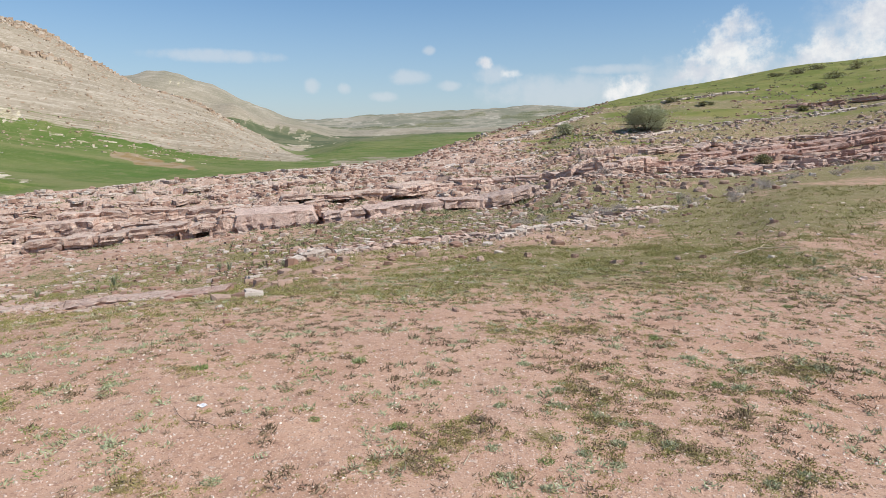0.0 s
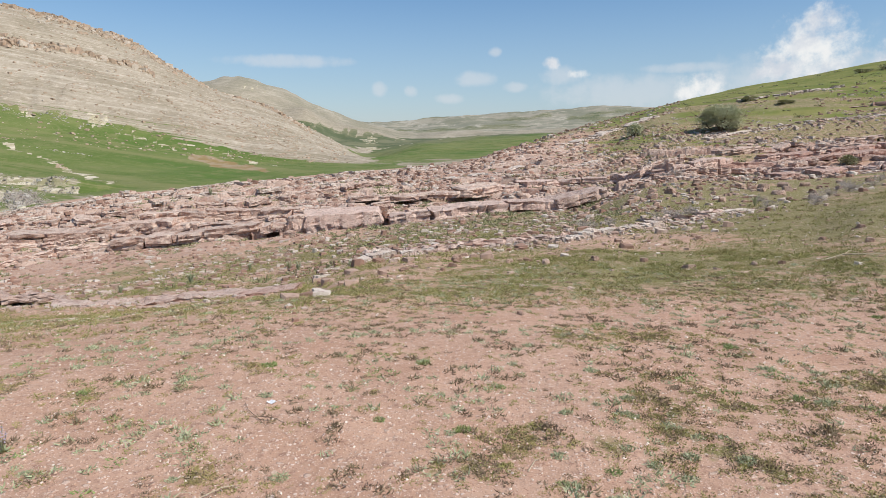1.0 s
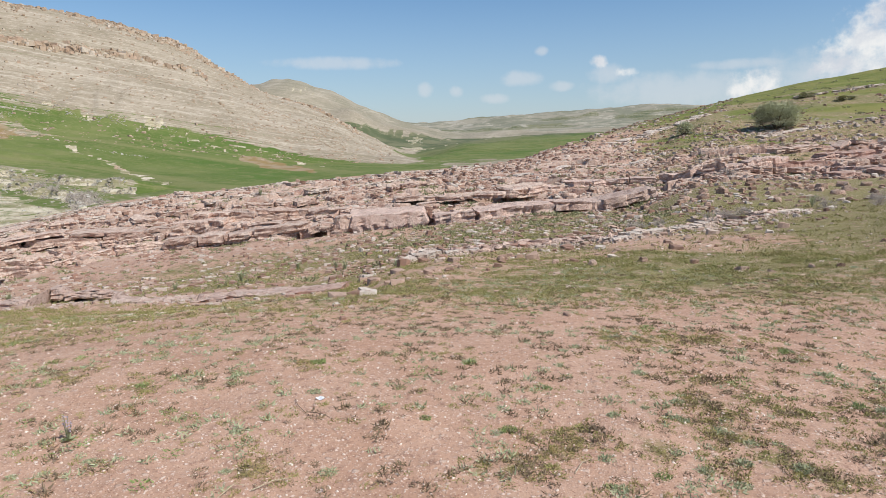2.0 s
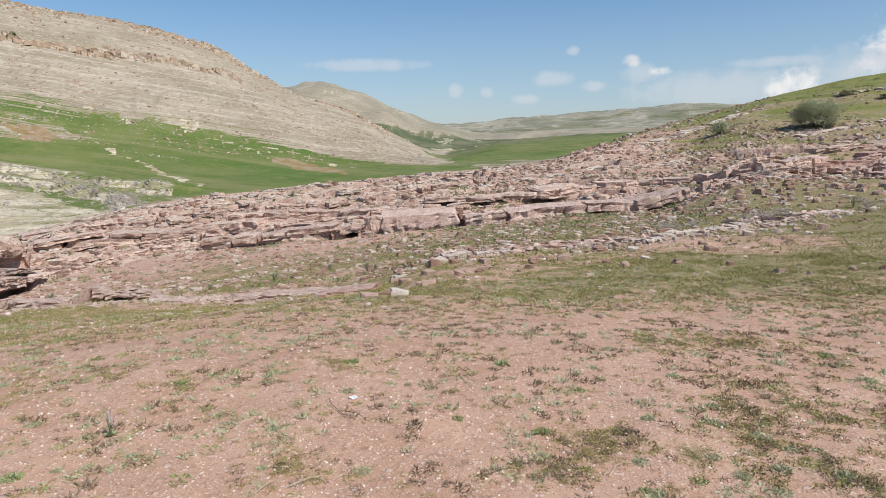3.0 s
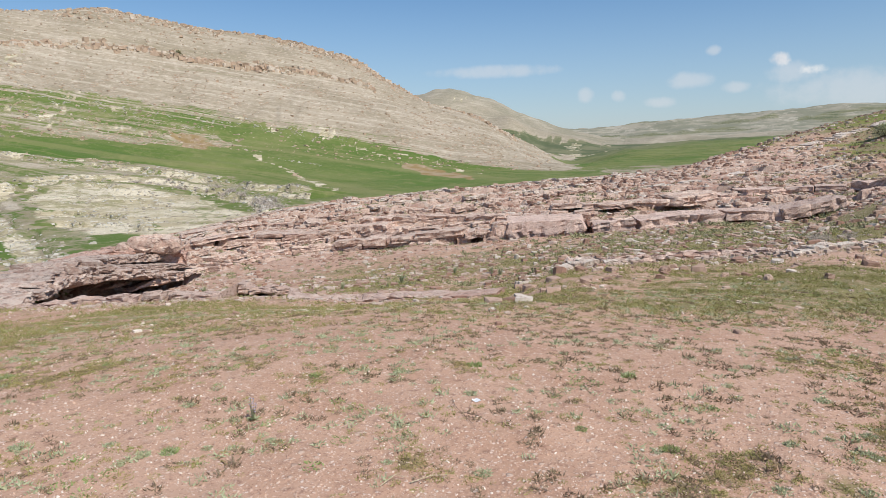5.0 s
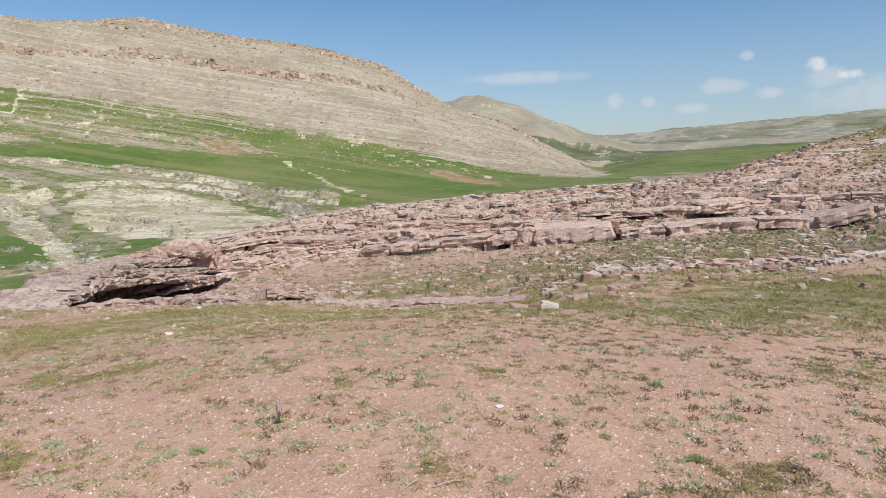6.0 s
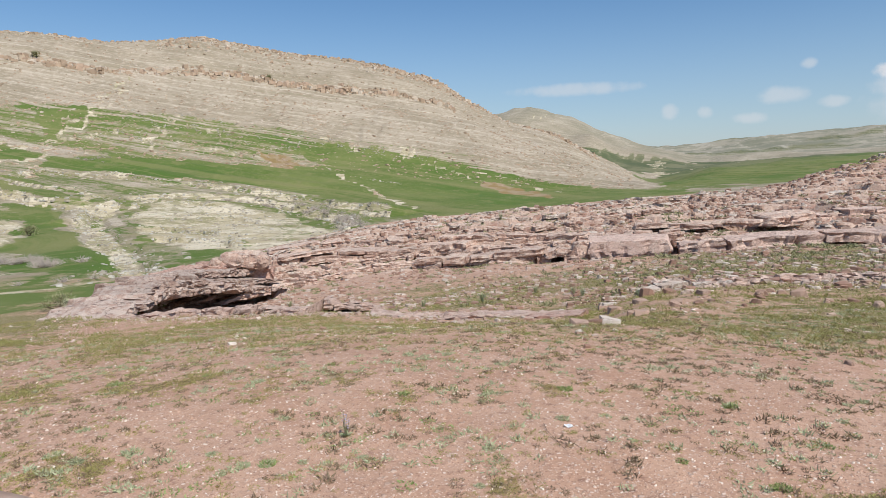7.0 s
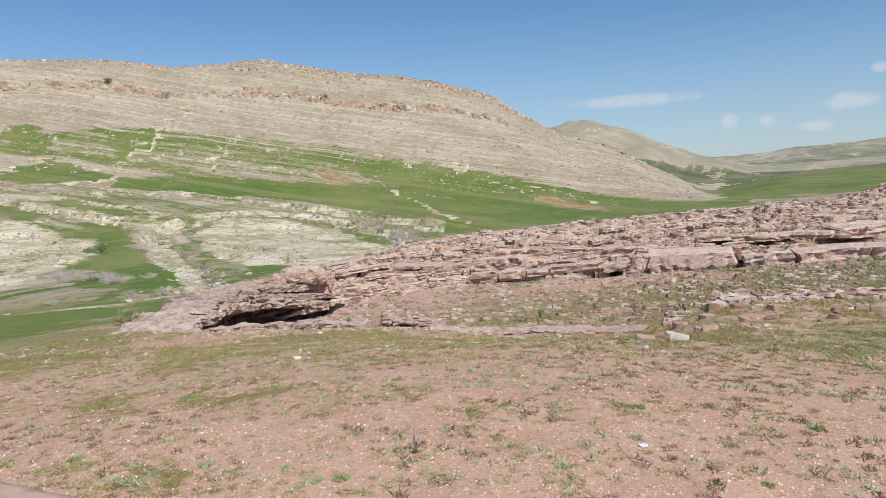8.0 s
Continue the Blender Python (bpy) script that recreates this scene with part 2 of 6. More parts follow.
def rock_material(name, dark, light, lichen, grey=0.5, cracks=0.7):
    m, n, b = material(name, 0.9, 0.15)
    info = n.node("ObjectInfo").outputs
    place = n.position()
    lump, speck, fine = n.noise(place, 2.1, 6, 0.7), n.noise(place, 13.0, 5, 0.75), n.noise(place, 45.0, 3, 0.7)
    bedding = n.noise(n.stretch(place, 1.0, 1.0, 6.0), 1.2, 6, 0.7, 0.8)
    bent = n.node("VectorMath")
    bent.operation = "ADD"
    n.put(bent.inputs[0], n.stretch(place, 0.55, 0.55, 2.4))
    n.put(bent.inputs[1], n.stretch(n.node("TexNoise", Vector=place, Scale=2.5, Detail=4.0).outputs["Color"], 0.9, 0.9, 0.9))
    joints = n.node("TexVoronoi", Vector=bent.outputs[0], Scale=1.3)
    joints.feature = "DISTANCE_TO_EDGE"
    split = n.sum("MULTIPLY", n.band(joints.outputs["Distance"], 0.03, 0.008), n.band(n.noise(place, 1.1, 3), 0.48, 0.62))
    split = n.sum("MULTIPLY", split, cracks)
    tone = n.mix(n.band(lump, 0.34, 0.62), dark, light)
    tone = n.mix(n.sum("MULTIPLY", n.band(bedding, 0.56, 0.70), 0.25), tone, tuple(0.65 * v for v in dark))
    up = n.node("SeparateXYZ", Vector=n.node("NewGeometry").outputs["Normal"]).outputs["Z"]
    crust = n.sum("MULTIPLY", n.band(n.sum("ADD", n.noise(place, 3.3, 6, 0.75), n.sum("MULTIPLY", up, 0.08)), 0.5, 0.62), grey)
    tone = n.mix(crust, tone, lichen)
    tone = n.mix(n.sum("MULTIPLY", n.band(speck, 0.58, 0.67), 0.65), tone, tuple(0.42 * v for v in dark))
    tone = n.mix(n.sum("MULTIPLY", n.band(speck, 0.42, 0.35), 0.6), tone, tuple(min(0.8, 1.25 * v) for v in light))
    # shade of small pits and their bright rims put into the colour, with lichen spots
    pits = n.noise(n.stretch(place, 1.0, 1.0, 1.6), 6.5, 8, 0.8)
    tone = n.mix(n.sum("MULTIPLY", n.band(pits, 0.555, 0.61), 0.75), tone, tuple(0.3 * v for v in dark))
    tone = n.mix(n.sum("MULTIPLY", n.band(pits, 0.44, 0.38), 0.55), tone, tuple(min(0.85, 1.3 * v) for v in lichen))
    tone = n.mix(n.sum("MULTIPLY", split, 0.8), tone, tuple(0.25 * v for v in dark))
    vary = n.node("HueSaturation", Color=tone, Value=n.sum("MULTIPLY_ADD", info["Random"], 0.24, 0.93))
    n.put(b.inputs["Base Color"], vary.outputs[0])
    rough = n.sum("ADD", n.sum("MULTIPLY", n.sum("SUBTRACT", speck, pits), 0.5), n.sum("MULTIPLY", lump, 0.6))
    rough = n.sum("ADD", rough, n.sum("ADD", n.sum("MULTIPLY", fine, 0.12), n.sum("MULTIPLY", split, -0.4)))
    n.bump(rough, 1.0, 0.06, b)
    return m


def pebble_material(name, tones):
    """Loose stones in one mesh: each takes its own tone."""
    m, n, b = material(name, 0.9, 0.2)
    pick = n.node("NewGeometry").outputs["Random Per Island"]
    ramp = n.node("ValToRGB", Fac=pick)
    ramp.color_ramp.interpolation = "CONSTANT"
    for k, tone in enumerate(tones):
        e = ramp.color_ramp.elements[k] if k < 2 else ramp.color_ramp.elements.new(k / len(tones))
        e.position, e.color = k / len(tones), (*tone, 1)
    spots = n.noise(n.position(), 9.0, 5, 0.7)
    tone = n.mix(n.band(spots, 0.5, 0.7), ramp.outputs[0], tuple(0.7 * v for v in tones[0]))
    n.put(b.inputs["Base Color"], tone)
    n.bump(spots, 0.5, 0.03, b)
    return m


def leaf_material(name, tones, gloss=0.55, shine=0.3):
    """Foliage: each leaf takes a tone between the two, with light through it."""
    m, n, b = material(name, gloss, shine)
    pick = n.node("NewGeometry").outputs["Random Per Island"]
    tone = n.mix(pick, tones[0], tones[1])
    tone = n.mix(n.sum("MULTIPLY", n.band(n.noise(n.position(), 3.0, 3), 0.4, 0.7), 0.5), tone, tones[2])
    n.put(b.inputs["Base Color"], tone)
    b.inputs["Subsurface Weight"].default_value = 0.0
    return m


def plain_material(name, low, high, scale, rough=0.85):
    m, n, b = material(name, rough)
    v = n.noise(n.position(), scale, 5, 0.65)
    n.put(b.inputs["Base Color"], n.mix(n.band(v, 0.35, 0.65), low, high))
    n.bump(v, 0.4, 0.01, b)
    return m


GROUND_M = ground_material()
PINK_ROCK = rock_material("pink_rock", (0.375, 0.235, 0.18), (0.545, 0.395, 0.315), (0.60, 0.51, 0.425), 0.55)
LIGHT_ROCK = rock_material("light_rock", (0.42, 0.28, 0.225), (0.57, 0.42, 0.345), (0.59, 0.50, 0.43), 0.35)
# grey rock, darkened in colour for the shade of a slope facing off the sun
SHADED_GREY_ROCK = rock_material("shaded_grey_rock", (0.295, 0.195, 0.155), (0.44, 0.325, 0.265), (0.52, 0.45, 0.39), 0.6)
RED_ROCK = rock_material("red_rock", (0.36, 0.205, 0.155), (0.49, 0.325, 0.26), (0.52, 0.42, 0.355), 0.4)
PALE_ROCK = rock_material("pale_rock", (0.43, 0.32, 0.255), (0.58, 0.48, 0.40), (0.64, 0.58, 0.50), 0.6)
BROWN_STONE = rock_material("brown_stone", (0.33, 0.205, 0.15), (0.45, 0.31, 0.235), (0.47, 0.38, 0.31), 0.35, 0.0)
RUBBLE = pebble_material("rubble", [(0.42, 0.29, 0.22), (0.34, 0.205, 0.15), (0.52, 0.41, 0.335), (0.44, 0.31, 0.24), (0.59, 0.51, 0.435), (0.27, 0.165, 0.12)])
LEDGE_STONE = pebble_material("ledge_stone", [(0.47, 0.37, 0.30), (0.41, 0.295, 0.23), (0.54, 0.455, 0.38), (0.47, 0.355, 0.285), (0.36, 0.245, 0.185)])
GRAVEL = pebble_material("gravel", [(0.53, 0.38, 0.30), (0.46, 0.31, 0.235), (0.62, 0.48, 0.40), (0.55, 0.41, 0.33), (0.68, 0.57, 0.48), (0.39, 0.25, 0.185), (0.50, 0.35, 0.27), (0.75, 0.66, 0.57)])
CLOD = pebble_material("clod", [(0.50, 0.33, 0.24), (0.56, 0.385, 0.285), (0.43, 0.275, 0.20), (0.54, 0.365, 0.265), (0.59, 0.425, 0.325)])
HILL_STONE = pebble_material("hill_stone", [(0.47, 0.37, 0.27), (0.42, 0.31, 0.22), (0.54, 0.46, 0.37), (0.44, 0.32, 0.23), (0.35, 0.26, 0.18)])
MARL_STONE = pebble_material("marl_stone", [(0.45, 0.42, 0.35), (0.38, 0.34, 0.27), (0.53, 0.50, 0.43), (0.33, 0.29, 0.22)])
WEED = leaf_material("weed_leaf", [(0.235, 0.225, 0.07), (0.40, 0.36, 0.14), (0.39, 0.28, 0.13)])
TURF = leaf_material("turf_blade", [(0.20, 0.20, 0.055), (0.33, 0.315, 0.115), (0.38, 0.285, 0.14)])
FRESH = leaf_material("fresh_leaf", [(0.19, 0.25, 0.075), (0.33, 0.39, 0.16), (0.27, 0.30, 0.12)])
GLAUCOUS = leaf_material("glaucous_leaf", [(0.30, 0.335, 0.19), (0.47, 0.49, 0.31), (0.37, 0.38, 0.21)])
BROOM = leaf_material("broom_leaf", [(0.32, 0.34, 0.20), (0.56, 0.57, 0.39), (0.43, 0.45, 0.28)])
SHRUB = leaf_material("shrub_leaf", [(0.21, 0.215, 0.10), (0.36, 0.35, 0.19), (0.29, 0.275, 0.145)])
TWIG = leaf_material("grey_twig", [(0.33, 0.28, 0.24), (0.47, 0.415, 0.365), (0.39, 0.33, 0.275)], 0.85, 0.15)
DEAD_LEAF = leaf_material("dead_leaf", [(0.21, 0.15, 0.10), (0.33, 0.25, 0.17), (0.24, 0.21, 0.11)], 0.85, 0.1)
BARK = plain_material("bark", (0.10, 0.075, 0.05), (0.20, 0.155, 0.11), 12)
STRAW = plain_material("straw", (0.42, 0.34, 0.22), (0.58, 0.50, 0.36), 30)
DARK_TWIG = plain_material("dark_twig", (0.13, 0.09, 0.065), (0.22, 0.16, 0.12), 30)
PAPER = plain_material("paper", (0.72, 0.73, 0.75), (0.82, 0.83, 0.85), 20, 0.6)
PURPLE = plain_material("purple_petal", (0.36, 0.29, 0.37), (0.52, 0.44, 0.50), 60)
EARTH_ROAD = plain_material("earth_road", (0.40, 0.275, 0.21), (0.50, 0.365, 0.29), 5)

# ---- the lie of the land: rings of knots (bearing in degrees, metres from the viewpoint, height) ----
RINGS = [
    [(-180, 4.5, 0.0), (180, 4.5, 0.0)],
    [(-180, 7.5, -0.2), (-60, 7.5, -0.33), (-20, 7.5, -0.28), (10, 7.5, -0.24), (35, 7.5, -0.1), (180, 7.5, 0.1)],
    # foot of the low ledge and the brow of the field
    [(-180, 18, -0.6), (-75, 17, -1.55), (-61, 17, -1.6), (-54, 16, -1.64), (-43, 14, -1.45), (-36, 13.5, -1.49), (-31, 12.8, -1.4), (-21, 11.8, -1.19), (-17, 11.8, -1.15),
     (-12.5, 15, -1.23), (-7, 15.5, -1.13), (-2, 16, -1.11), (2.4, 16.5, -1.08), (6.7, 17.5, -0.97), (10.7, 18.5, -0.87), (14.4, 19.5, -0.79), (17.7, 21, -0.7),
     (24, 24, -0.5), (28, 29, -0.14), (34, 33, 0.16), (60, 36, 1.5), (120, 30, 0.5), (180, 18, -0.6)],
    # foot of the high ledge
    [(-180, 30, -1.0), (-75, 21, -2.2), (-61, 20, -2.05), (-54, 24, -3.18), (-48, 28, -3.54), (-43, 30, -3.6), (-38, 31, -3.42), (-33, 31, -3.25), (-27, 30, -2.94), (-22, 29.5, -2.81),
     (-17, 29, -2.53), (-10.5, 29, -2.27), (-2.3, 30, -1.92), (4.4, 31, -1.82), (6.5, 32, -1.75), (13, 35, -0.48), (17.6, 36, -0.48), (22, 37, -0.47), (26, 38, -0.33),
     (30, 39, -0.03), (34, 40, 0.41), (60, 44, 2.5), (120, 40, 1.0), (180, 30, -1.0)],
    # crest of the red ridge, and of the green slope that it climbs
    [(-180, 60, -1.0), (-75, 27, -3.6), (-64, 24, -3.0), (-61, 22.5, -2.6), (-57, 27, -2.72), (-53, 32, -2.95), (-50, 36, -2.95), (-45, 41, -2.93), (-40, 42, -2.37), (-36, 42, -1.93),
     (-31.6, 42, -1.63), (-24, 43, -1.26), (-17, 44, -0.94), (-12, 45, -0.68), (-7, 47, -0.6), (-4.7, 48, -0.45), (-2.4, 50, -0.05), (2, 58, 1.2), (6.2, 75, 3.3), (10, 90, 4.77),
     (13.7, 105, 6.4), (16, 115, 7.7), (19.4, 125, 10.3), (23.5, 135, 12.5), (27.4, 140, 14.0), (31, 145, 14.8), (34, 150, 15.9), (60, 160, 22), (120, 130, 9), (180, 60, -1.0)],
    [(-180, 90, -2.0), (-75, 40, -5.1), (-65, 42, -5.3), (-61, 45, -5.7), (-56, 50, -5.96), (-52, 55, -6.4), (-45, 65, -6.96), (-36, 75, -6.95), (-24, 80, -6.8),
     (-12, 90, -6.3), (-2, 110, -6.1), (4, 130, -2), (10, 150, 1.6), (20, 180, 8), (34, 200, 13), (60, 210, 20), (120, 170, 8), (180, 90, -2.0)],
    [(-180, 200, -2.0), (-75, 140, -8.2), (-50, 140, -8.2), (-36, 140, -8.3), (-24, 140, -8), (-12, 140, -6.4), (-2, 150, -4.6), (4, 190, -3), (10, 210, 0), (20, 240, 4), (34, 260, 7),
     (60, 260, 12), (120, 230, 4), (180, 200, -2.0)],
    [(-180, 300, 0.0), (-75, 230, 1.6), (-61, 230, 0.4), (-50, 230, -2.4), (-40, 230, -7.2), (-34, 230, -9.6), (-24, 230, -11.3), (-12, 230, -8.4), (-2, 240, -5.6), (10, 290, -2), (34, 320, 0),
     (120, 300, 0), (180, 300, 0.0)],
    [(-180, 400, 6.0), (-75, 330, 18.9), (-61, 330, 16), (-50, 330, 10.8), (-40, 330, 6.2), (-34, 330, 1.6), (-28, 330, -3), (-24, 330, -6.5), (-18, 330, -9.3), (-12, 330, -10.8),
     (-8, 330, -8.2), (-2, 330, -7), (6, 350, -3), (34, 400, -3), (120, 400, 4), (180, 400, 6.0)],
    [(-180, 500, 20), (-75, 430, 54), (-61, 430, 51), (-50, 430, 49), (-40, 430, 43), (-34, 430, 39), (-28, 430, 28.6), (-24, 430, 18), (-20, 430, 9), (-16, 430, -4.4), (-12, 430, -13.4),
     (-8, 430, -7.4), (-2, 430, -5), (6, 450, -0.6), (34, 500, -2), (120, 500, 10), (180, 500, 20)],
    # skyline of the pale hill
    [(-180, 650, 40), (-75, 560, 101), (-68, 560, 101.4), (-64, 560, 104.4), (-60, 560, 104), (-56.5, 560, 101.4), (-52.5, 560, 101.8), (-50, 560, 106.4), (-46.8, 560, 104.4), (-43, 560, 97.8),
     (-38.7, 560, 95.3), (-35.3, 560, 88.3), (-31.5, 560, 75.8), (-29.8, 560, 68), (-28.6, 560, 58), (-27.4, 560, 53), (-25.7, 560, 43.5), (-24.1, 560, 37), (-21.8, 560, 31.4), (-19.9, 560, 25.8), (-19, 560, 20), (-17.2, 560, 9), (-15.6, 560, 0), (-12, 540, -18),
     (-8, 540, -6), (-2, 540, -1.2), (6, 560, 3.5), (34, 600, 3), (120, 650, 25), (180, 650, 40)],
    [(-180, 900, 30), (-75, 760, 90), (-35, 760, 74), (-30, 760, 44), (-28, 760, 26), (-25, 760, 8), (-20, 760, -2), (-12, 760, -8), (-2, 760, 1), (6, 760, 5), (34, 800, 10), (180, 900, 30)],
    # the second hill
    [(-180, 1200, 40), (-75, 1100, 90), (-30, 1100, 95), (-25.5, 1100, 76), (-24.1, 1100, 88), (-22.7, 1100, 89), (-21.3, 1100, 86), (-19.4, 1100, 76), (-18.1, 1100, 68), (-17.2, 1100, 56), (-15.4, 1100, 46), (-14.1, 1100, 33), (-11.9, 1100, 22), (-9, 1100, 9),
     (-2, 1100, 7), (6, 1100, 11), (34, 1200, 25), (180, 1200, 40)],
    [(-180, 1600, 30), (-40, 1500, 55), (-20, 1500, 54), (-12, 1500, 19), (-2, 1500, 18), (6, 1500, 24), (34, 1600, 30), (180, 1600, 30)],
    # the far range
    [(-180, 2300, 60), (-40, 2200, 60), (-12, 2200, 49.6), (-9, 2200, 46.9), (-7, 2200, 54.2), (-2.5, 2200, 65.4), (2, 2200, 74.6), (6, 2200, 93.8), (10, 2200, 95.7), (12, 2200, 90), (34, 2300, 80), (180, 2300, 60)],
    [(-180, 3000, 20), (180, 3000, 20)],
    [(-180, 4800, 10), (180, 4800, 10)],
]


def value_noise(x, y, seed):
    """Smooth noise of -1 to 1 over the plan, one cell a metre."""
    xi, yi = np.floor(x).astype(np.int64), np.floor(y).astype(np.int64)
    fx, fy = x - xi, y - yi
    fx, fy = fx * fx * fx * (fx * (fx * 6 - 15) + 10), fy * fy * fy * (fy * (fy * 6 - 15) + 10)

    def corner(a, b):
        h = (a * 374761393 + b * 668265263 + seed * 974711) & 0x7FFFFFFF
        h = ((h ^ (h >> 13)) * 1274126177) & 0x7FFFFFFF
        return ((h ^ (h >> 16)) & 0xFFFF) / 32767.5 - 1.0
    a, b = corner(xi, yi), corner(xi + 1, yi)
    c, d = corner(xi, yi + 1), corner(xi + 1, yi + 1)
    return (a * (1 - fx) + b * fx) * (1 - fy) + (c * (1 - fx) + d * fx) * fy


def fractal(x, y, size, octaves, seed, rough=0.5):
    total, gain = 0.0, 1.0
    for k in range(octaves):
        total = total + gain * value_noise(x / size * 2 ** k + 17.3 * k, y / size * 2 ** k - 9.1 * k, seed + k)
        gain *= rough
    return total


def smoothstep(a, b, v):
    s = np.clip((v - a) / (b - a), 0, 1)
    return s * s * (3 - 2 * s)


BEARINGS = np.concatenate([np.arange(-180, -75, 3.0), np.arange(-75, 38, 0.2), np.arange(38, 179, 3.0), [180.0]])
RADII = np.concatenate([[0.0], np.geomspace(0.15, 1.4, 8)[:-1], np.geomspace(1.4, 10, 92)[:-1], np.geomspace(10, 27, 120)[:-1], np.linspace(27, 50, 220)[:-1],
                        np.geomspace(50, 150, 100)[:-1], np.geomspace(150, 800, 165)[:-1], np.geomspace(800, 4800, 64)])


def ring_lines(bearings):
    """Radius and height of every ring at the given bearings, rounded off sideways."""
    fine = np.arange(-200, 200.01, 0.25)
    wrap = (fine + 180) % 360 - 180
    kernel = np.exp(-0.5 * (np.arange(-12, 13) * 0.25 / 0.7) ** 2)
    kernel /= kernel.sum()
    out_r, out_z = [], []
    for ring in RINGS:
        b, r, z = (np.array(v, float) for v in zip(*ring))
        rr, zz = (np.convolve(np.interp(wrap, b, v), kernel, "same") for v in (r, z))
        out_r.append(np.interp(bearings, fine, rr))
        out_z.append(np.interp(bearings, fine, zz))
    return np.array(out_r), np.array(out_z)


def smooth_profile(rk, zk, r):
    """Monotone cubic through the knots of one bearing, over the logarithm of the distance."""
    u, v = np.log(np.concatenate([[0.1, 2.0], rk])), np.concatenate([[0.0, 0.0], zk])
    h, d = np.diff(u), np.diff(v) / np.diff(u)
    m = np.zeros_like(u)
    same = d[:-1] * d[1:] > 0
    w1, w2 = 2 * h[1:] + h[:-1], h[1:] + 2 * h[:-1]
    m[1:-1][same] = ((w1 + w2)[same]) / (w1[same] / d[:-1][same] + w2[same] / d[1:][same])
    m[0], m[-1] = d[0], d[-1]
    q = np.log(np.clip(r, 0.11, 4799))
    k = np.clip(np.searchsorted(u, q) - 1, 0, len(h) - 1)
    s = (q - u[k]) / h[k]
    return ((2 * s**3 - 3 * s**2 + 1) * v[k] + (s**3 - 2 * s**2 + s) * h[k] * m[k] + (-2 * s**3 + 3 * s**2) * v[k + 1] + (s**3 - s**2) * h[k] * m[k + 1])


RING_R, RING_Z = ring_lines(BEARINGS)
LAND_B, LAND_R = np.meshgrid(BEARINGS, RADII, indexing="ij")
LAND_Z = np.array([smooth_profile(RING_R[:, i], RING_Z[:, i], RADII) for i in range(len(BEARINGS))])
LAND_X, LAND_Y = LAND_R * np.sin(np.radians(LAND_B)), LAND_R * np.cos(np.radians(LAND_B))


def grid_value(grid, x, y):
    """A value of the land's grid at any place of the plan."""
    b, r = np.degrees(np.arctan2(x, y)), np.hypot(x, y)
    i = np.clip(np.searchsorted(BEARINGS, b) - 1, 0, len(BEARINGS) - 2)
    j = np.clip(np.searchsorted(RADII, r) - 1, 0, len(RADII) - 2)
    s = np.clip((b - BEARINGS[i]) / (BEARINGS[i + 1] - BEARINGS[i]), 0, 1)
    q = np.clip((r - RADII[j]) / (RADII[j + 1] - RADII[j]), 0, 1)
    return (grid[i, j] * (1 - s) + grid[i + 1, j] * s) * (1 - q) + (grid[i, j + 1] * (1 - s) + grid[i + 1, j + 1] * s) * q


def ground_z(x, y):
    return float(grid_value(LAND_Z, np.float64(x), np.float64(y)))


def solid_z(x, y):
    """The ground as it would lie without the hollows under the ledges."""
    return float(grid_value(SOLID_Z, np.float64(x), np.float64(y)))


# how far a place lies up the ridge: 0 at the foot of the low ledge, 1 at the foot of the high one, 2 on the crest
LOW_R, HIGH_R, CREST_R = RING_R[2][:, None], RING_R[3][:, None], RING_R[4][:, None]
RIDGE = np.where(LAND_R < HIGH_R, (LAND_R - LOW_R) / (HIGH_R - LOW_R), 1 + (LAND_R - HIGH_R) / (CREST_R - HIGH_R))
IN_RIDGE = smoothstep(-64, -58, LAND_B) * smoothstep(40, 37, LAND_B)
# jointed bedrock between the high ledge and the crest: blocks bounded by straight joints, stepped along the beds
def joint_blocks(s, w, long, wide, seed):
    """Cells of a jittered lattice along (s) and across (w) the ridge: distance to the joint, a number for each block, and its middle."""
    u, v = s / long, w / wide
    iu, iv = np.floor(u).astype(np.int64), np.floor(v).astype(np.int64)
    first, second = np.full(u.shape, 9.0), np.full(u.shape, 9.0)
    pick, mid_u, mid_v = np.zeros(u.shape), np.zeros(u.shape), np.zeros(u.shape)
    for du in (-1, 0, 1):
        for dv in (-1, 0, 1):
            h = ((iu + du) * 374761393 + (iv + dv) * 668265263 + seed * 974711) & 0x7FFFFFFF
            h = ((h ^ (h >> 13)) * 1274126177) & 0x7FFFFFFF
            h = h ^ (h >> 16)
            cu, cv = iu + du + 0.5 + 0.8 * ((h & 0x3FF) / 1023 - 0.5), iv + dv + 0.5 + 0.7 * (((h >> 10) & 0x3FF) / 1023 - 0.5)
            d = np.maximum(np.abs(u - cu) + 0.35 * np.abs(v - cv), np.abs(v - cv) + 0.25 * np.abs(u - cu))
            closer = d < first
            second = np.where(closer, first, np.minimum(second, d))
            pick = np.where(closer, ((h >> 20) & 0x3FF) / 1023, pick)
            mid_u, mid_v = np.where(closer, cu, mid_u), np.where(closer, cv, mid_v)
            first = np.where(closer, d, first)
    return second - first, pick, mid_u * long, mid_v * wide


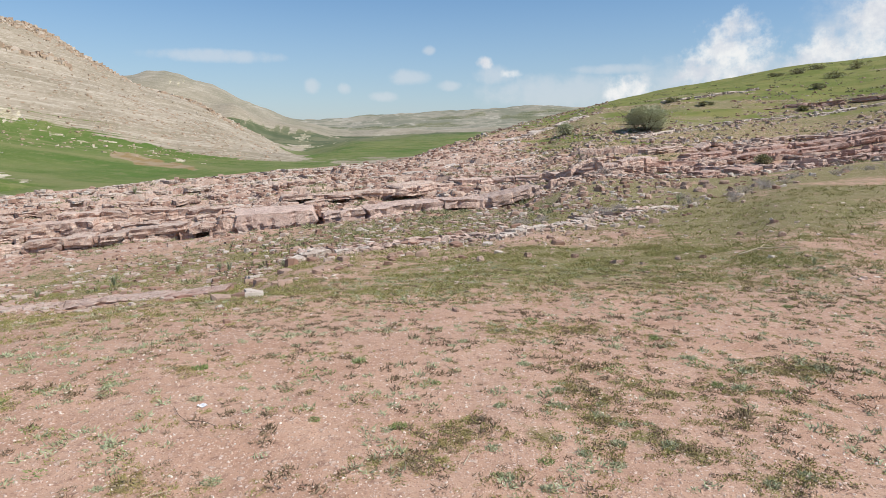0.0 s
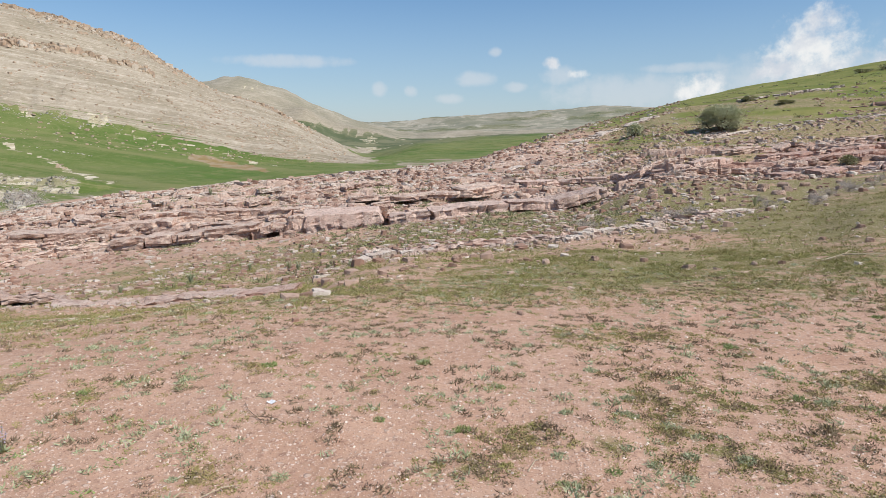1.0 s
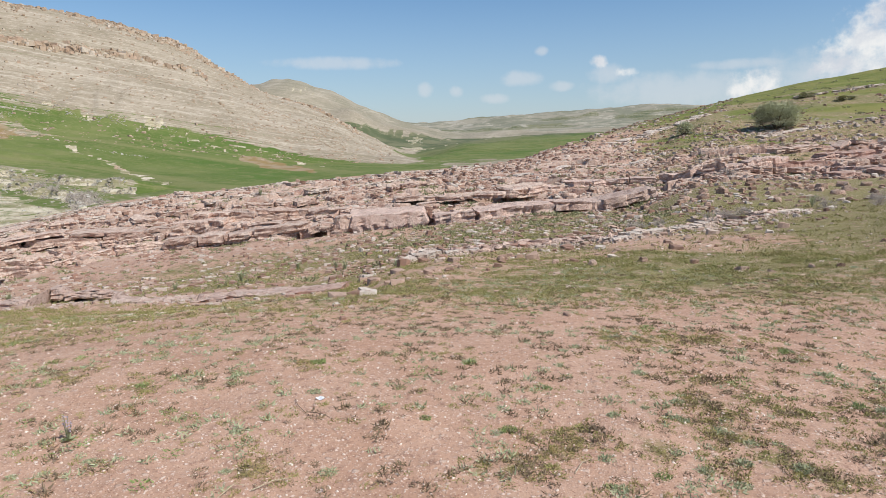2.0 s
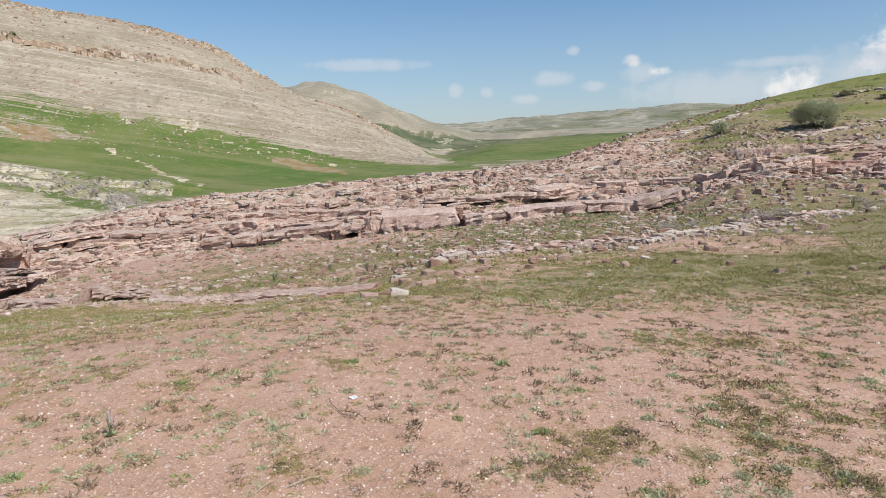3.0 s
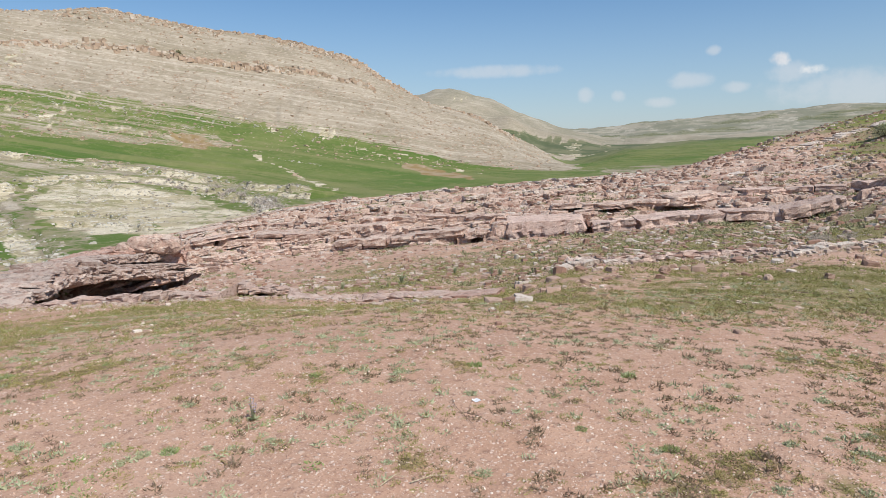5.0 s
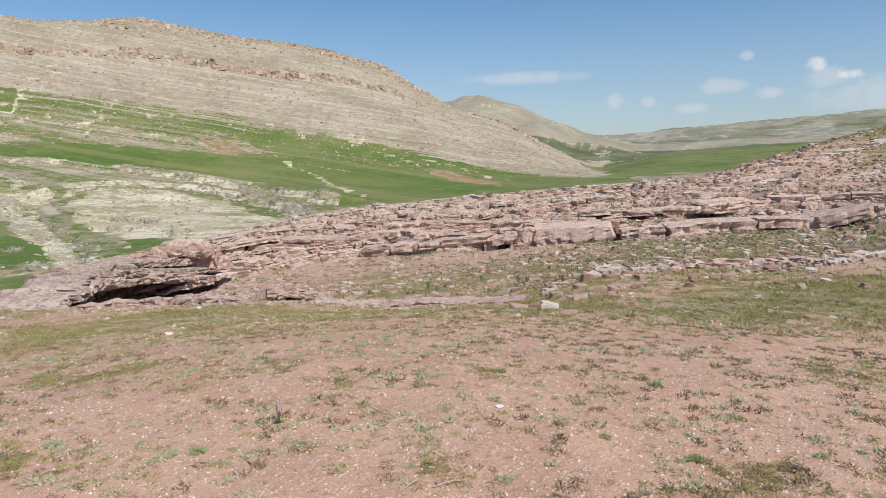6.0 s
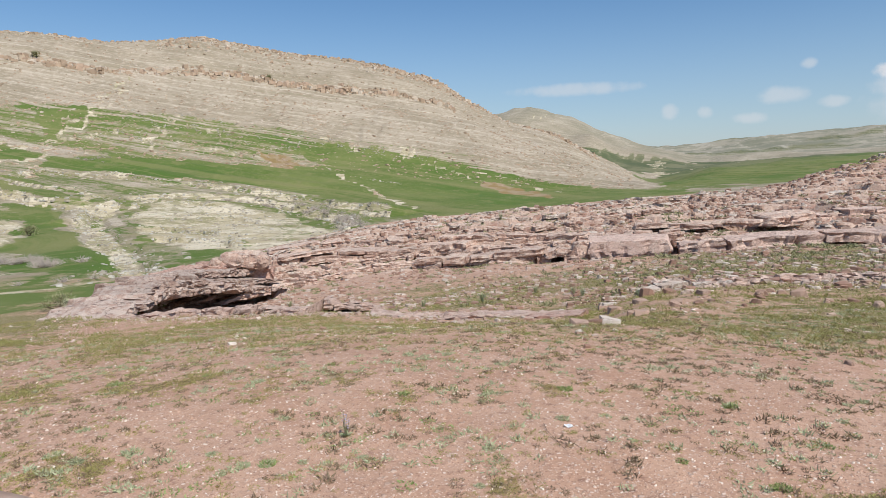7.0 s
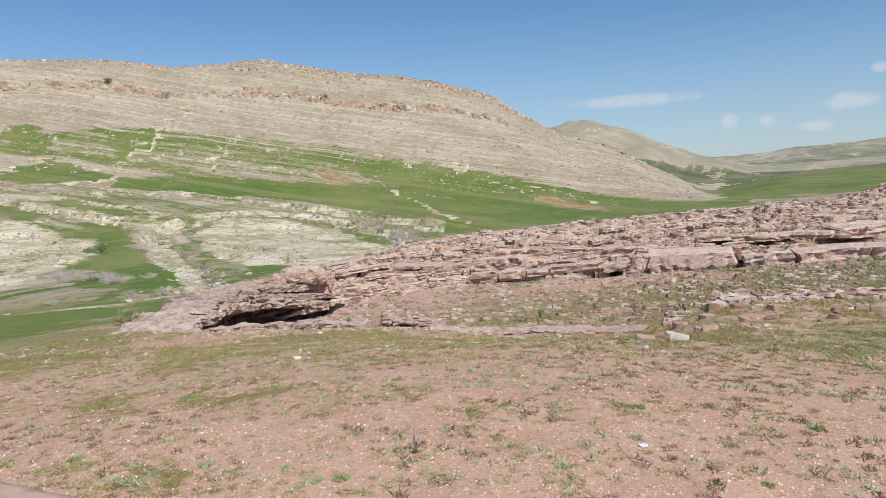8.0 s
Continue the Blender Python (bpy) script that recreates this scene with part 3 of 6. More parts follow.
ACROSS = LAND_R - HIGH_R
ALONG = np.radians(LAND_B) * 34.0
uneven = 0.5 + 0.9 * fractal(LAND_X, LAND_Y, 4.0, 3, 3)
left_rock = smoothstep(0.99, 1.03, RIDGE) * smoothstep(2.06, 1.98, RIDGE) * smoothstep(8, 2, LAND_B) * (0.55 + 0.45 * smoothstep(0.1, 0.4, uneven)) * (1 - 0.65 * smoothstep(-12, -3, LAND_B) * smoothstep(1.35, 1.6, RIDGE))
right_rock = smoothstep(2, 8, LAND_B) * np.maximum(smoothstep(-0.3, 0.3, ACROSS) * smoothstep(6.0, 5.0, ACROSS) * smoothstep(0.0, 0.35, uneven + 0.15), smoothstep(8.0, 8.6, ACROSS) * smoothstep(12.5, 11.5, ACROSS) * smoothstep(0.25, 0.5, uneven))
FRACTURED = np.clip(left_rock + right_rock, 0, 1) * IN_RIDGE * smoothstep(64, 58, LAND_R)
rows = (RADII > 20) & (RADII < 66)
cols = (BEARINGS > -64) & (BEARINGS < 38)
zone = np.ix_(cols, rows)
smooth_land = LAND_Z.copy()
BLOCK_TONE = np.full(LAND_Z.shape, 0.5)
bend = 0.5 * fractal(LAND_X[zone], LAND_Y[zone], 2.6, 2, 5)
gap, pick, mid_s, mid_w = joint_blocks(ALONG[zone] + 0.3 * ACROSS[zone], ACROSS[zone] + 0.35 * bend, 1.25, 0.75, 1)
gap2, pick2, _, _ = joint_blocks(ALONG[zone] + 0.3 * ACROSS[zone], ACROSS[zone] + 0.35 * bend, 0.5, 0.3, 2)
mid_b = np.degrees((mid_s - 0.3 * mid_w) / 34.0)
mid_r = np.interp(mid_b, BEARINGS, RING_R[3]) + mid_w
mid_z = grid_value(smooth_land, mid_r * np.sin(np.radians(mid_b)), mid_r * np.cos(np.radians(mid_b)))
rise = np.clip(np.interp(mid_b, BEARINGS, RING_Z[4] - RING_Z[3]), 0.6, 2.2)
depth = np.interp(mid_b, BEARINGS, np.minimum(RING_R[4] - RING_R[3], 16.0))
beds = 6.0
bed = mid_w / depth * beds + 0.4 * value_noise(mid_s / 5.0, mid_w * 0.1, 7)
tier = (np.floor(bed) + 0.5 - bed) * rise / beds
blocky = mid_z + tier * 1.15 * (1 - 0.6 * smoothstep(-46, -54, mid_b)) + (0.4 + 0.5 * smoothstep(-46, -54, mid_b)) * (smooth_land[zone] - mid_z) + 0.22 * (pick - 0.45) + 0.07 * (pick2 - 0.5)
blocky -= 0.16 * smoothstep(0.16, 0.02, gap) + 0.05 * smoothstep(0.2, 0.05, gap2)
LAND_Z[zone] += FRACTURED[zone] * np.clip(blocky - smooth_land[zone] - 0.06, -0.45, 0.30)
BLOCK_TONE[zone] = 0.6 * pick + 0.4 * pick2
# unevenness at every scale
LAND_Z += 0.012 * fractal(LAND_X, LAND_Y, 0.5, 3, 11) * smoothstep(40, 10, LAND_R) + 0.05 * fractal(LAND_X, LAND_Y, 3.0, 4, 21) * smoothstep(4, 9, LAND_R)
LAND_Z += 0.03 * fractal(LAND_X, LAND_Y, 1.8, 4, 31, 0.6) * smoothstep(1.0, 1.2, RIDGE) * smoothstep(2.3, 1.9, RIDGE) * IN_RIDGE * smoothstep(70, 55, LAND_R)
LAND_Z += smoothstep(60, 140, LAND_R) * 0.5 * fractal(LAND_X, LAND_Y, 30.0, 5, 41) + smoothstep(260, 420, LAND_R) * 2.2 * fractal(LAND_X, LAND_Y, 70.0, 6, 51, 0.55)
LAND_Z += smoothstep(700, 1100, LAND_R) * 6.0 * fractal(LAND_X, LAND_Y, 220.0, 6, 61, 0.55)

# a spur of the second hill
LAND_Z += 16.0 * np.exp(-((LAND_B + 17.3) / 1.5) ** 2 - ((LAND_R - 900) / 60) ** 2)
# the brow and the green slope, eased down to their skyline
EASE = [(-2, 0), (1, 0.1), (3, 0.34), (5.7, 0.53), (8, 0.5), (10.4, 0.35), (12.7, 0.31), (15, 0.26), (17.2, 0.46), (19.4, 0.73), (21.5, 0.9), (23.5, 0.93), (25.5, 0.81), (29.3, 0.72), (33, 0.86), (38, 0.86), (60, 0)]
ease_from = 40 + 18 * smoothstep(9, 13, LAND_B)
LAND_Z -= LAND_R * np.tan(np.radians(np.interp(LAND_B, *zip(*EASE)))) * smoothstep(0, 1, (LAND_R - ease_from) / (18 + 14 * smoothstep(9, 13, LAND_B))) * smoothstep(400, 250, LAND_R)
# ---- what grows and lies where: outlines on the plan, in metres ----
FIELDS = [
    [(-175, 85), (-161, 88), (-138, 77), (-99, 59), (-62, 40), (-56, 34), (-69, 31), (-102, 48), (-125, 63)],
    [(-51, 17), (-46, 24), (-46, 31), (-38, 24), (-40, 20), (-42, 14)],
    [(-290, 112), (-306, 127), (-314, 140), (-308, 144), (-297, 148), (-266, 143), (-258, 129), (-259, 115), (-275, 106)],
    [(-223, 105), (-205, 103), (-177, 103), (-162, 92), (-181, 90), (-221, 94)],
    [(-258, 139), (-268, 179), (-243, 191), (-225, 219), (-212, 228), (-216, 258), (-245, 255), (-245, 274), (-236, 293), (-198, 305), (-174, 312), (-145, 321), (-103, 314), (-67, 280), (-40, 240), (-15, 90), (-66, 98),
     (-96, 136), (-158, 175), (-192, 168), (-207, 150), (-224, 143), (-237, 128)],
    [(-342, 187), (-337, 210), (-319, 189), (-300, 166)],
    [(-375, 150), (-362, 160), (-348, 160), (-330, 148), (-350, 135)],
    [(-268, 806), (-215, 870), (-151, 905), (-147, 742), (-160, 640)],
    [(-150, 960), (0, 960), (60, 900), (40, 320), (0, 200), (-30, 250), (-66, 318), (-110, 519), (-135, 529), (-130, 640), (-150, 700)],
    [(-1, 53), (0, 64), (4, 85), (14, 115), (12, 80), (9, 66), (5, 59)],
    [(8, 60), (9, 85), (14, 112), (36, 150), (120, 170), (120, 110), (60, 74), (44, 68), (36, 52), (32, 54), (27, 58), (31, 66), (22, 70), (16, 66)]]
HALF_GREEN = [
    [(-146, 92), (-114, 69), (-81, 53), (-57, 41), (-50, 40), (-54, 50), (-72, 53), (-114, 76)],
    [(-366, 143), (-355, 165), (-355, 191), (-335, 213), (-313, 245), (-283, 277), (-255, 286), (-230, 285), (-232, 258), (-236, 230), (-268, 201), (-276, 176), (-285, 152), (-313, 149), (-330, 122)],
    [(-62, 8), (-60, 30), (-46, 31), (-36, 21), (-30, 13), (-34, 5)],
    [(-51, 19), (-46, 20), (-44, 24), (-24, 16), (-22, 15), (-20, 12), (-33, 17), (-41, 15)],
    [(-230, 108), (-224, 128), (-190, 138), (-150, 148), (-120, 135), (-150, 128), (-160, 112), (-150, 93), (-175, 104)],
    [(2, 44), (12, 62), (21, 72), (40, 62), (36, 48), (30, 46), (20, 48)]]
MARL = [
    [(-230, 85), (-214, 111), (-224, 129), (-190, 143), (-158, 156), (-116, 146), (-92, 130), (-70, 105), (-45, 72), (-40, 52), (-52, 40), (-72, 50), (-113, 72), (-146, 92), (-160, 92), (-190, 85)],
    [(-145, 98), (-151, 115), (-137, 124), (-114, 121), (-73, 89), (-45, 60), (-50, 50), (-75, 56), (-108, 73)],
    [(-190, 66), (-183, 79), (-164, 76), (-136, 69), (-106, 52), (-104, 46), (-84, 34), (-84, 28)],
    [(-144, 644), (-130, 647), (-150, 740), (-184, 881), (-195, 858), (-165, 760)],
    [(-60, 21), (-52, 21), (-50, 26), (-51, 33), (-47, 31), (-45, 24), (-47, 19), (-52, 19)]]
GULLY = [(-152, 87), (-160, 96), (-148, 97), (-130, 82), (-100, 65), (-64, 44), (-52, 36), (-48, 33), (-50, 31), (-60, 37), (-96, 57), (-127, 74)]
PLOUGHED = [[(-145, 280), (-133, 288), (-108, 269), (-82, 226), (-100, 243), (-125, 259)], [(-250, 238), (-238, 250), (-215, 240), (-211, 224), (-230, 228)]]
# low scarps of pale rock that follow the beds: the line of the plan, then the height of the step
SCARPS = [
    ([(-264, 101), (-243, 103), (-223, 105)], 0.8), ([(-230, 88), (-214, 88), (-191, 86), (-179, 89), (-166, 87), (-157, 90)], 2.0), ([(-210, 104), (-195, 105), (-183, 108), (-171, 103), (-158, 95)], 0.9),
    ([(-224, 111), (-224, 129), (-213, 134), (-190, 141), (-180, 148), (-158, 152), (-134, 147), (-116, 143), (-95, 132)], 1.7), ([(-212, 132), (-202, 149), (-192, 159), (-168, 163), (-152, 167)], 0.8),
    ([(-135, 79), (-150, 93), (-158, 104), (-160, 118), (-152, 128), (-137, 133), (-115, 127), (-86, 106), (-60, 75)], 1.5), ([(-150, 100), (-152, 113), (-140, 118), (-120, 112)], 0.7), ([(-128, 98), (-112, 100), (-95, 92)], 0.6),
    ([(-110, 80), (-96, 80), (-80, 72)], 0.6), ([(-92, 68), (-80, 66), (-68, 60)], 0.5), ([(-172, 66), (-150, 66), (-130, 62)], 0.9), ([(-155, 60), (-130, 56), (-108, 47)], 0.8),
    ([(-299, 176), (-300, 202), (-296, 223)], 1.0), ([(-296, 202), (-272, 211), (-255, 225), (-241, 234)], 1.0), ([(-364, 143), (-361, 157), (-342, 161)], 1.4), ([(-330, 222), (-300, 240), (-270, 262), (-240, 280)], 1.5),
    ([(-318, 215), (-290, 236), (-262, 252), (-236, 262)], 1.2), ([(-233, 289), (-215, 300), (-196, 307)], 1.2), ([(-258, 281), (-225, 292), (-185, 303)], 1.3), ([(-340, 225), (-310, 252), (-280, 272)], 1.2),
    ([(-182, 232), (-170, 240), (-158, 236)], 0.7), ([(-101, 132), (-96, 128), (-88, 126)], 1.6)]
# weedy patches on the near soil: x, y, radius
PATCHES = [(-4.28, 1.75, 0.24), (-3.74, 1.85, 0.24), (-3.82, 1.77, 0.15), (-5.17, 3.12, 0.24), (-4.91, 3.15, 0.16), (-6.13, 2.73, 0.24), (-6.18, 2.92, 0.2), (-4.69, 3.57, 0.24), (-4.71, 3.38, 0.15), (-3.97, 3.59, 0.24), (-3.62, 3.11, 0.09), (-2.68, 3.67, 0.16), (-3.33, 3.87, 0.14), (-5.65, 3.64, 0.12), (-6.12, 3.24, 0.12), (0.93, 4.35, 0.15), (0.88, 3.99, 0.2), (0.97, 3.83, 0.2), (1.16, 3.93, 0.18), (1.41, 3.83, 0.2), (1.31, 3.89, 0.15), (0.97, 3.5, 0.2), (1.06, 3.26, 0.17), (0.76, 3.11, 0.15), (0.52, 3.26, 0.13), (0.43, 3.41, 0.1), (0.7, 3.56, 0.14), (1.2, 3.13, 0.12), (1.28, 3.06, 0.12), (1.84, 3.98, 0.22), (2.21, 4.23, 0.2), (2.42, 4.29, 0.25), (2.71, 4.41, 0.25), (1.85, 3.5, 0.14), (2.24, 3.72, 0.12), (1.47, 3.41, 0.12), (1.65, 3.34, 0.1), (1.44, 3.1, 0.1), (0.19, 3.44, 0.12), (-0.05, 3.36, 0.12), (0.08, 3.28, 0.14), (0.04, 3.16, 0.1), (-0.11, 3.04, 0.14), (0.51, 2.98, 0.06), (1.76, 2.85, 0.16), (1.56, 2.75, 0.14), (0.26, 2.86, 0.06), (0.53, 5.22, 0.25), (0.9, 5.42, 0.25), (1.22, 5.33, 0.25), (1.75, 5.1, 0.15),
           (-3.55, 1.92, 0.17), (-4.91, 3.14, 0.22), (-5.48, 2.64, 0.22), (-0.38, 2.98, 0.12), (-0.15, 2.96, 0.13), (-1.45, 2.81, 0.16), (-2.69, 3.74, 0.14), (-1.76, 4.27, 0.16)]
# stony tracks, banks and old field edges
TRACKS = [
    [(-292, 113), (-307, 127), (-315, 140), (-310, 145), (-299, 149), (-264, 143)], [(-264, 143), (-257, 128), (-258, 114)], [(-268, 145), (-294, 163), (-313, 182), (-331, 205), (-379, 261)], [(-272, 193), (-300, 228)],
    [(-346, 831), (-361, 986)], [(-300, 905), (-262, 880), (-225, 890)], [(-128, 660), (-90, 700), (-20, 690)], [(-197, 296), (-175, 299), (-143, 294)],
    [(-195, 298), (-199, 309), (-207, 311)], [(-96, 266), (-141, 313), (-165, 303)], [(-192, 232), (-173, 221), (-155, 212), (-119, 174), (-92, 143)], [(-226, 100), (-235, 93), (-248, 92)]]


def inside(outline, soft):
    """1 inside an outline of the plan, 0 outside, with an uneven edge."""
    px, py = LAND_X + WOBBLE_X, LAND_Y + WOBBLE_Y
    best, odd = np.full(px.shape, 1e9), np.zeros(px.shape, bool)
    for (ax, ay), (bx, by) in zip(outline, outline[1:] + outline[:1]):
        dx, dy = bx - ax, by - ay
        s = np.clip(((px - ax) * dx + (py - ay) * dy) / (dx * dx + dy * dy), 0, 1)
        best = np.minimum(best, np.hypot(px - ax - s * dx, py - ay - s * dy))
        if dy:
            odd ^= ((ay > py) != (by > py)) & (px < ax + (py - ay) / dy * dx)
    return smoothstep(-soft, soft, np.where(odd, best, -best))


wob = 0.012 * LAND_R
WOBBLE_X, WOBBLE_Y = wob * fractal(LAND_X, LAND_Y, 9.0, 3, 71), wob * fractal(LAND_X, LAND_Y, 9.0, 3, 81)
GREEN = np.zeros_like(LAND_Z)
for outline in HALF_GREEN:
    GREEN = np.maximum(GREEN, 0.5 * inside(outline, 6.0))
for outline in FIELDS:
    GREEN = np.maximum(GREEN, inside(outline, 3.0))
PALE = np.zeros_like(LAND_Z)
for outline in MARL:
    PALE = np.maximum(PALE, (0.25 if outline is MARL[0] else 0.62) * inside(outline, 3.0))
GULLY_BED = inside(GULLY, 1.2)
PALE = np.maximum(PALE, 0.55 * GULLY_BED)
for line in TRACKS:
    for (ax, ay), (bx, by) in zip(line, line[1:]):
        dx, dy = bx - ax, by - ay
        q = np.clip(((LAND_X + WOBBLE_X - ax) * dx + (LAND_Y + WOBBLE_Y - ay) * dy) / (dx * dx + dy * dy), 0, 1)
        PALE = np.maximum(PALE, 0.7 * smoothstep(2.2, 0.8, np.hypot(LAND_X + WOBBLE_X - ax - q * dx, LAND_Y + WOBBLE_Y - ay - q * dy)))
GREEN = np.maximum(GREEN, 0.47 * inside(MARL[0], 3.0))
GREEN = GREEN * (1 - 0.9 * smoothstep(0.47, 0.8, PALE))
BARE = np.maximum(inside(PLOUGHED[0], 4.0), 0.8 * inside(PLOUGHED[1], 4.0))
# thin meadow on the far hills
GREEN = np.maximum(GREEN, 0.56 * smoothstep(0.0, 0.6, fractal(LAND_X, LAND_Y, 120.0, 4, 91)) * smoothstep(1200, 1500, LAND_R))
GREEN = np.maximum(GREEN, 0.40 * smoothstep(42, 60, LAND_R) * smoothstep(340, 290, LAND_R) * smoothstep(0, -10, LAND_B))
GREEN = np.maximum(GREEN, 0.37 * smoothstep(280, 300, LAND_R) * smoothstep(420, 350, LAND_R) * smoothstep(-64, -58, LAND_B) * smoothstep(-20, -30, LAND_B))
HILL = smoothstep(48, 75, LAND_R) * smoothstep(8, 0, LAND_B) + smoothstep(170, 260, LAND_R)
HILL = np.clip(HILL, 0, 1)
# turf thickens towards the foot of the rocks and on the slope to the right of them
foot = np.clip((LAND_R - 6.0) / (LOW_R - 6.0), 0, 2)
TURFY = 0.62 * smoothstep(0.0, 0.35, foot) * smoothstep(2.2, 1.2, RIDGE + 1) + 0.62 * smoothstep(-14, -6, LAND_B) * smoothstep(0.02, 0.15, RIDGE) * smoothstep(1.05, 0.9, RIDGE)
TURFY += 0.18 * smoothstep(0.0, 0.2, RIDGE) * smoothstep(1.0, 0.8, RIDGE)
TURFY = np.where(LAND_B < -62, 0.85 * smoothstep(8, 14, LAND_R), TURFY)
TURFY = np.maximum(TURFY, 0.55 * smoothstep(8, 22, LAND_B) * smoothstep(42, 55, LAND_R))
TURFY = np.maximum(TURFY, 0.5 * smoothstep(-5, 10, LAND_B) * smoothstep(7, 9, LAND_R) * smoothstep(36, 30, LAND_R))
TURFY += 0.12 * smoothstep(-10, 2, LAND_B) * smoothstep(12, 17, LAND_R) * smoothstep(1.0, 0.9, RIDGE)
TURFY += 0.22 * smoothstep(-26, -12, LAND_B) * smoothstep(6.5, 9, LAND_R) * smoothstep(34, 28, LAND_R)
TURFY *= 0.75 + 0.45 * fractal(LAND_X, LAND_Y * 0.6, 2.2, 3, 101)
for px, py, rad in PATCHES:
    TURFY = np.maximum(TURFY, 0.38 * smoothstep(1.3 * rad, 0.3 * rad, np.hypot(LAND_X - px, LAND_Y - py)))
TURFY = np.maximum(TURFY, 0.6 * smoothstep(2, 10, LAND_B) * smoothstep(1.0, 1.1, RIDGE) * smoothstep(160, 120, LAND_R))
TURFY = np.clip(TURFY, 0, 1) * (1 - HILL)
ROCKY = IN_RIDGE * smoothstep(0.82, 1.0, RIDGE + 0.25 * smoothstep(-10, -40, LAND_B)) * smoothstep(2.4, 2.1, RIDGE) * smoothstep(66, 48, LAND_R) * (1 - 0.55 * smoothstep(5, 14, LAND_B)) * (1 - HILL)
ROCKY = np.maximum(ROCKY * (0.45 + 0.55 * FRACTURED), FRACTURED)
# the gully is cut in, the marl and the old terraces are stepped
LAND_Z = LAND_Z - 1.3 * GULLY_BED * (0.7 + 0.5 * fractal(LAND_X, LAND_Y, 6.0, 3, 111))

SCARP_LIP = np.zeros_like(LAND_Z)
for line, high in SCARPS:
    best, lift = np.full(LAND_Z.shape, 1e9), np.zeros(LAND_Z.shape)
    for (ax, ay), (bx, by) in zip(line, line[1:]):
        dx, dy = bx - ax, by - ay
        long = math.hypot(dx, dy)
        q = ((LAND_X + WOBBLE_X - ax) * dx + (LAND_Y + WOBBLE_Y - ay) * dy) / long ** 2
        px, py = LAND_X + WOBBLE_X - ax - np.clip(q, 0, 1) * dx, LAND_Y + WOBBLE_Y - ay - np.clip(q, 0, 1) * dy
        d = np.hypot(px, py)
        outward = np.sign(px * (ax + bx) + py * (ay + by))
        lift = np.where(d < best, d * outward, lift)
        best = np.minimum(best, d)
    near_line = smoothstep(9.0, 2.0, best)
    LAND_Z = LAND_Z + high * near_line * (smoothstep(-0.6, 0.6, lift) - 0.35)
    SCARP_LIP = np.maximum(SCARP_LIP, smoothstep(-1.8, -0.6, lift) * smoothstep(2.0, 0.8, lift) * (best < 4))
PALE = np.maximum(PALE, SCARP_LIP * np.clip(0.85 - 0.3 * smoothstep(225, 255, LAND_R) + 0.4 * fractal(LAND_X, LAND_Y, 7.0, 3, 141), 0, 1))
GREEN = GREEN * (1 - 0.9 * smoothstep(0.47, 0.8, PALE))


def stepped(z, rise, sharp):
    q = z / rise + 0.25 * fractal(LAND_X, LAND_Y, 25.0, 3, 121)
    return (np.floor(q) + smoothstep(1 - sharp, 1.0, q - np.floor(q)) - q) * rise


LAND_Z = LAND_Z + 0.75 * PALE * (1 - GULLY_BED) * smoothstep(50, 80, LAND_R) * smoothstep(400, 300, LAND_R) * stepped(LAND_Z + 0.03 * LAND_X, 1.1, 0.25)
BED_Z = LAND_Z + 0.125 * LAND_X + 0.135 * LAND_Y
bed_level = BED_Z / 2.2 + 0.25 * fractal(LAND_X, LAND_Y, 25.0, 3, 121)
RISER = smoothstep(0.66, 0.75, bed_level - np.floor(bed_level)) * (fractal(LAND_X, LAND_Y, 22.0, 2, 151) > -0.1)
LAND_Z = LAND_Z + 0.8 * smoothstep(235, 270, LAND_R) * smoothstep(470, 380, LAND_R) * smoothstep(-12, -20, LAND_B) * stepped(BED_Z, 2.2, 0.3) * (0.6 + 0.6 * fractal(LAND_X, LAND_Y, 60.0, 2, 131))



def hollow(line, depth, wide):
    """Cuts a hollow under a ledge that runs along a line of the plan."""
    far = np.full(LAND_Z.shape, 1e9)
    for (ax, ay), (bx, by) in zip(line, line[1:]):
        dx, dy = bx - ax, by - ay
        q = np.clip(((LAND_X - ax) * dx + (LAND_Y - ay) * dy) / (dx * dx + dy * dy), 0, 1)
        far = np.minimum(far, np.hypot(LAND_X - ax - q * dx, LAND_Y - ay - q * dy))
    return depth * smoothstep(wide, 0.55 * wide, far)


SOLID_Z = LAND_Z.copy()
LAND_Z = LAND_Z - hollow([(-11.2, 28.2), (-8.9, 28.7), (-5.6, 29.4)], 0.42, 1.1)
LAND_Z = LAND_Z - hollow([(-4.6, 29.9), (-0.7, 30.9), (3.4, 31.9)], 0.26, 1.0)
LAND_Z = LAND_Z - hollow([(-18.4, 12.0), (-20.2, 14.6), (-21.4, 17.6), (-21.9, 19.4)], 0.7, 2.2)
LAND_Z = LAND_Z - hollow([(-17.7, 29.1), (-15.7, 29.4)], 0.3, 0.9)
LAND_Z = LAND_Z - hollow([(-8.0, 33.9), (-4.0, 34.7), (-0.6, 33.9)], 0.25, 0.9)
# ---- the ground, one sheet to the horizon ----
MEADOW = smoothstep(-2, 6, LAND_B) * smoothstep(36, 50, LAND_R) * smoothstep(300, 240, LAND_R)


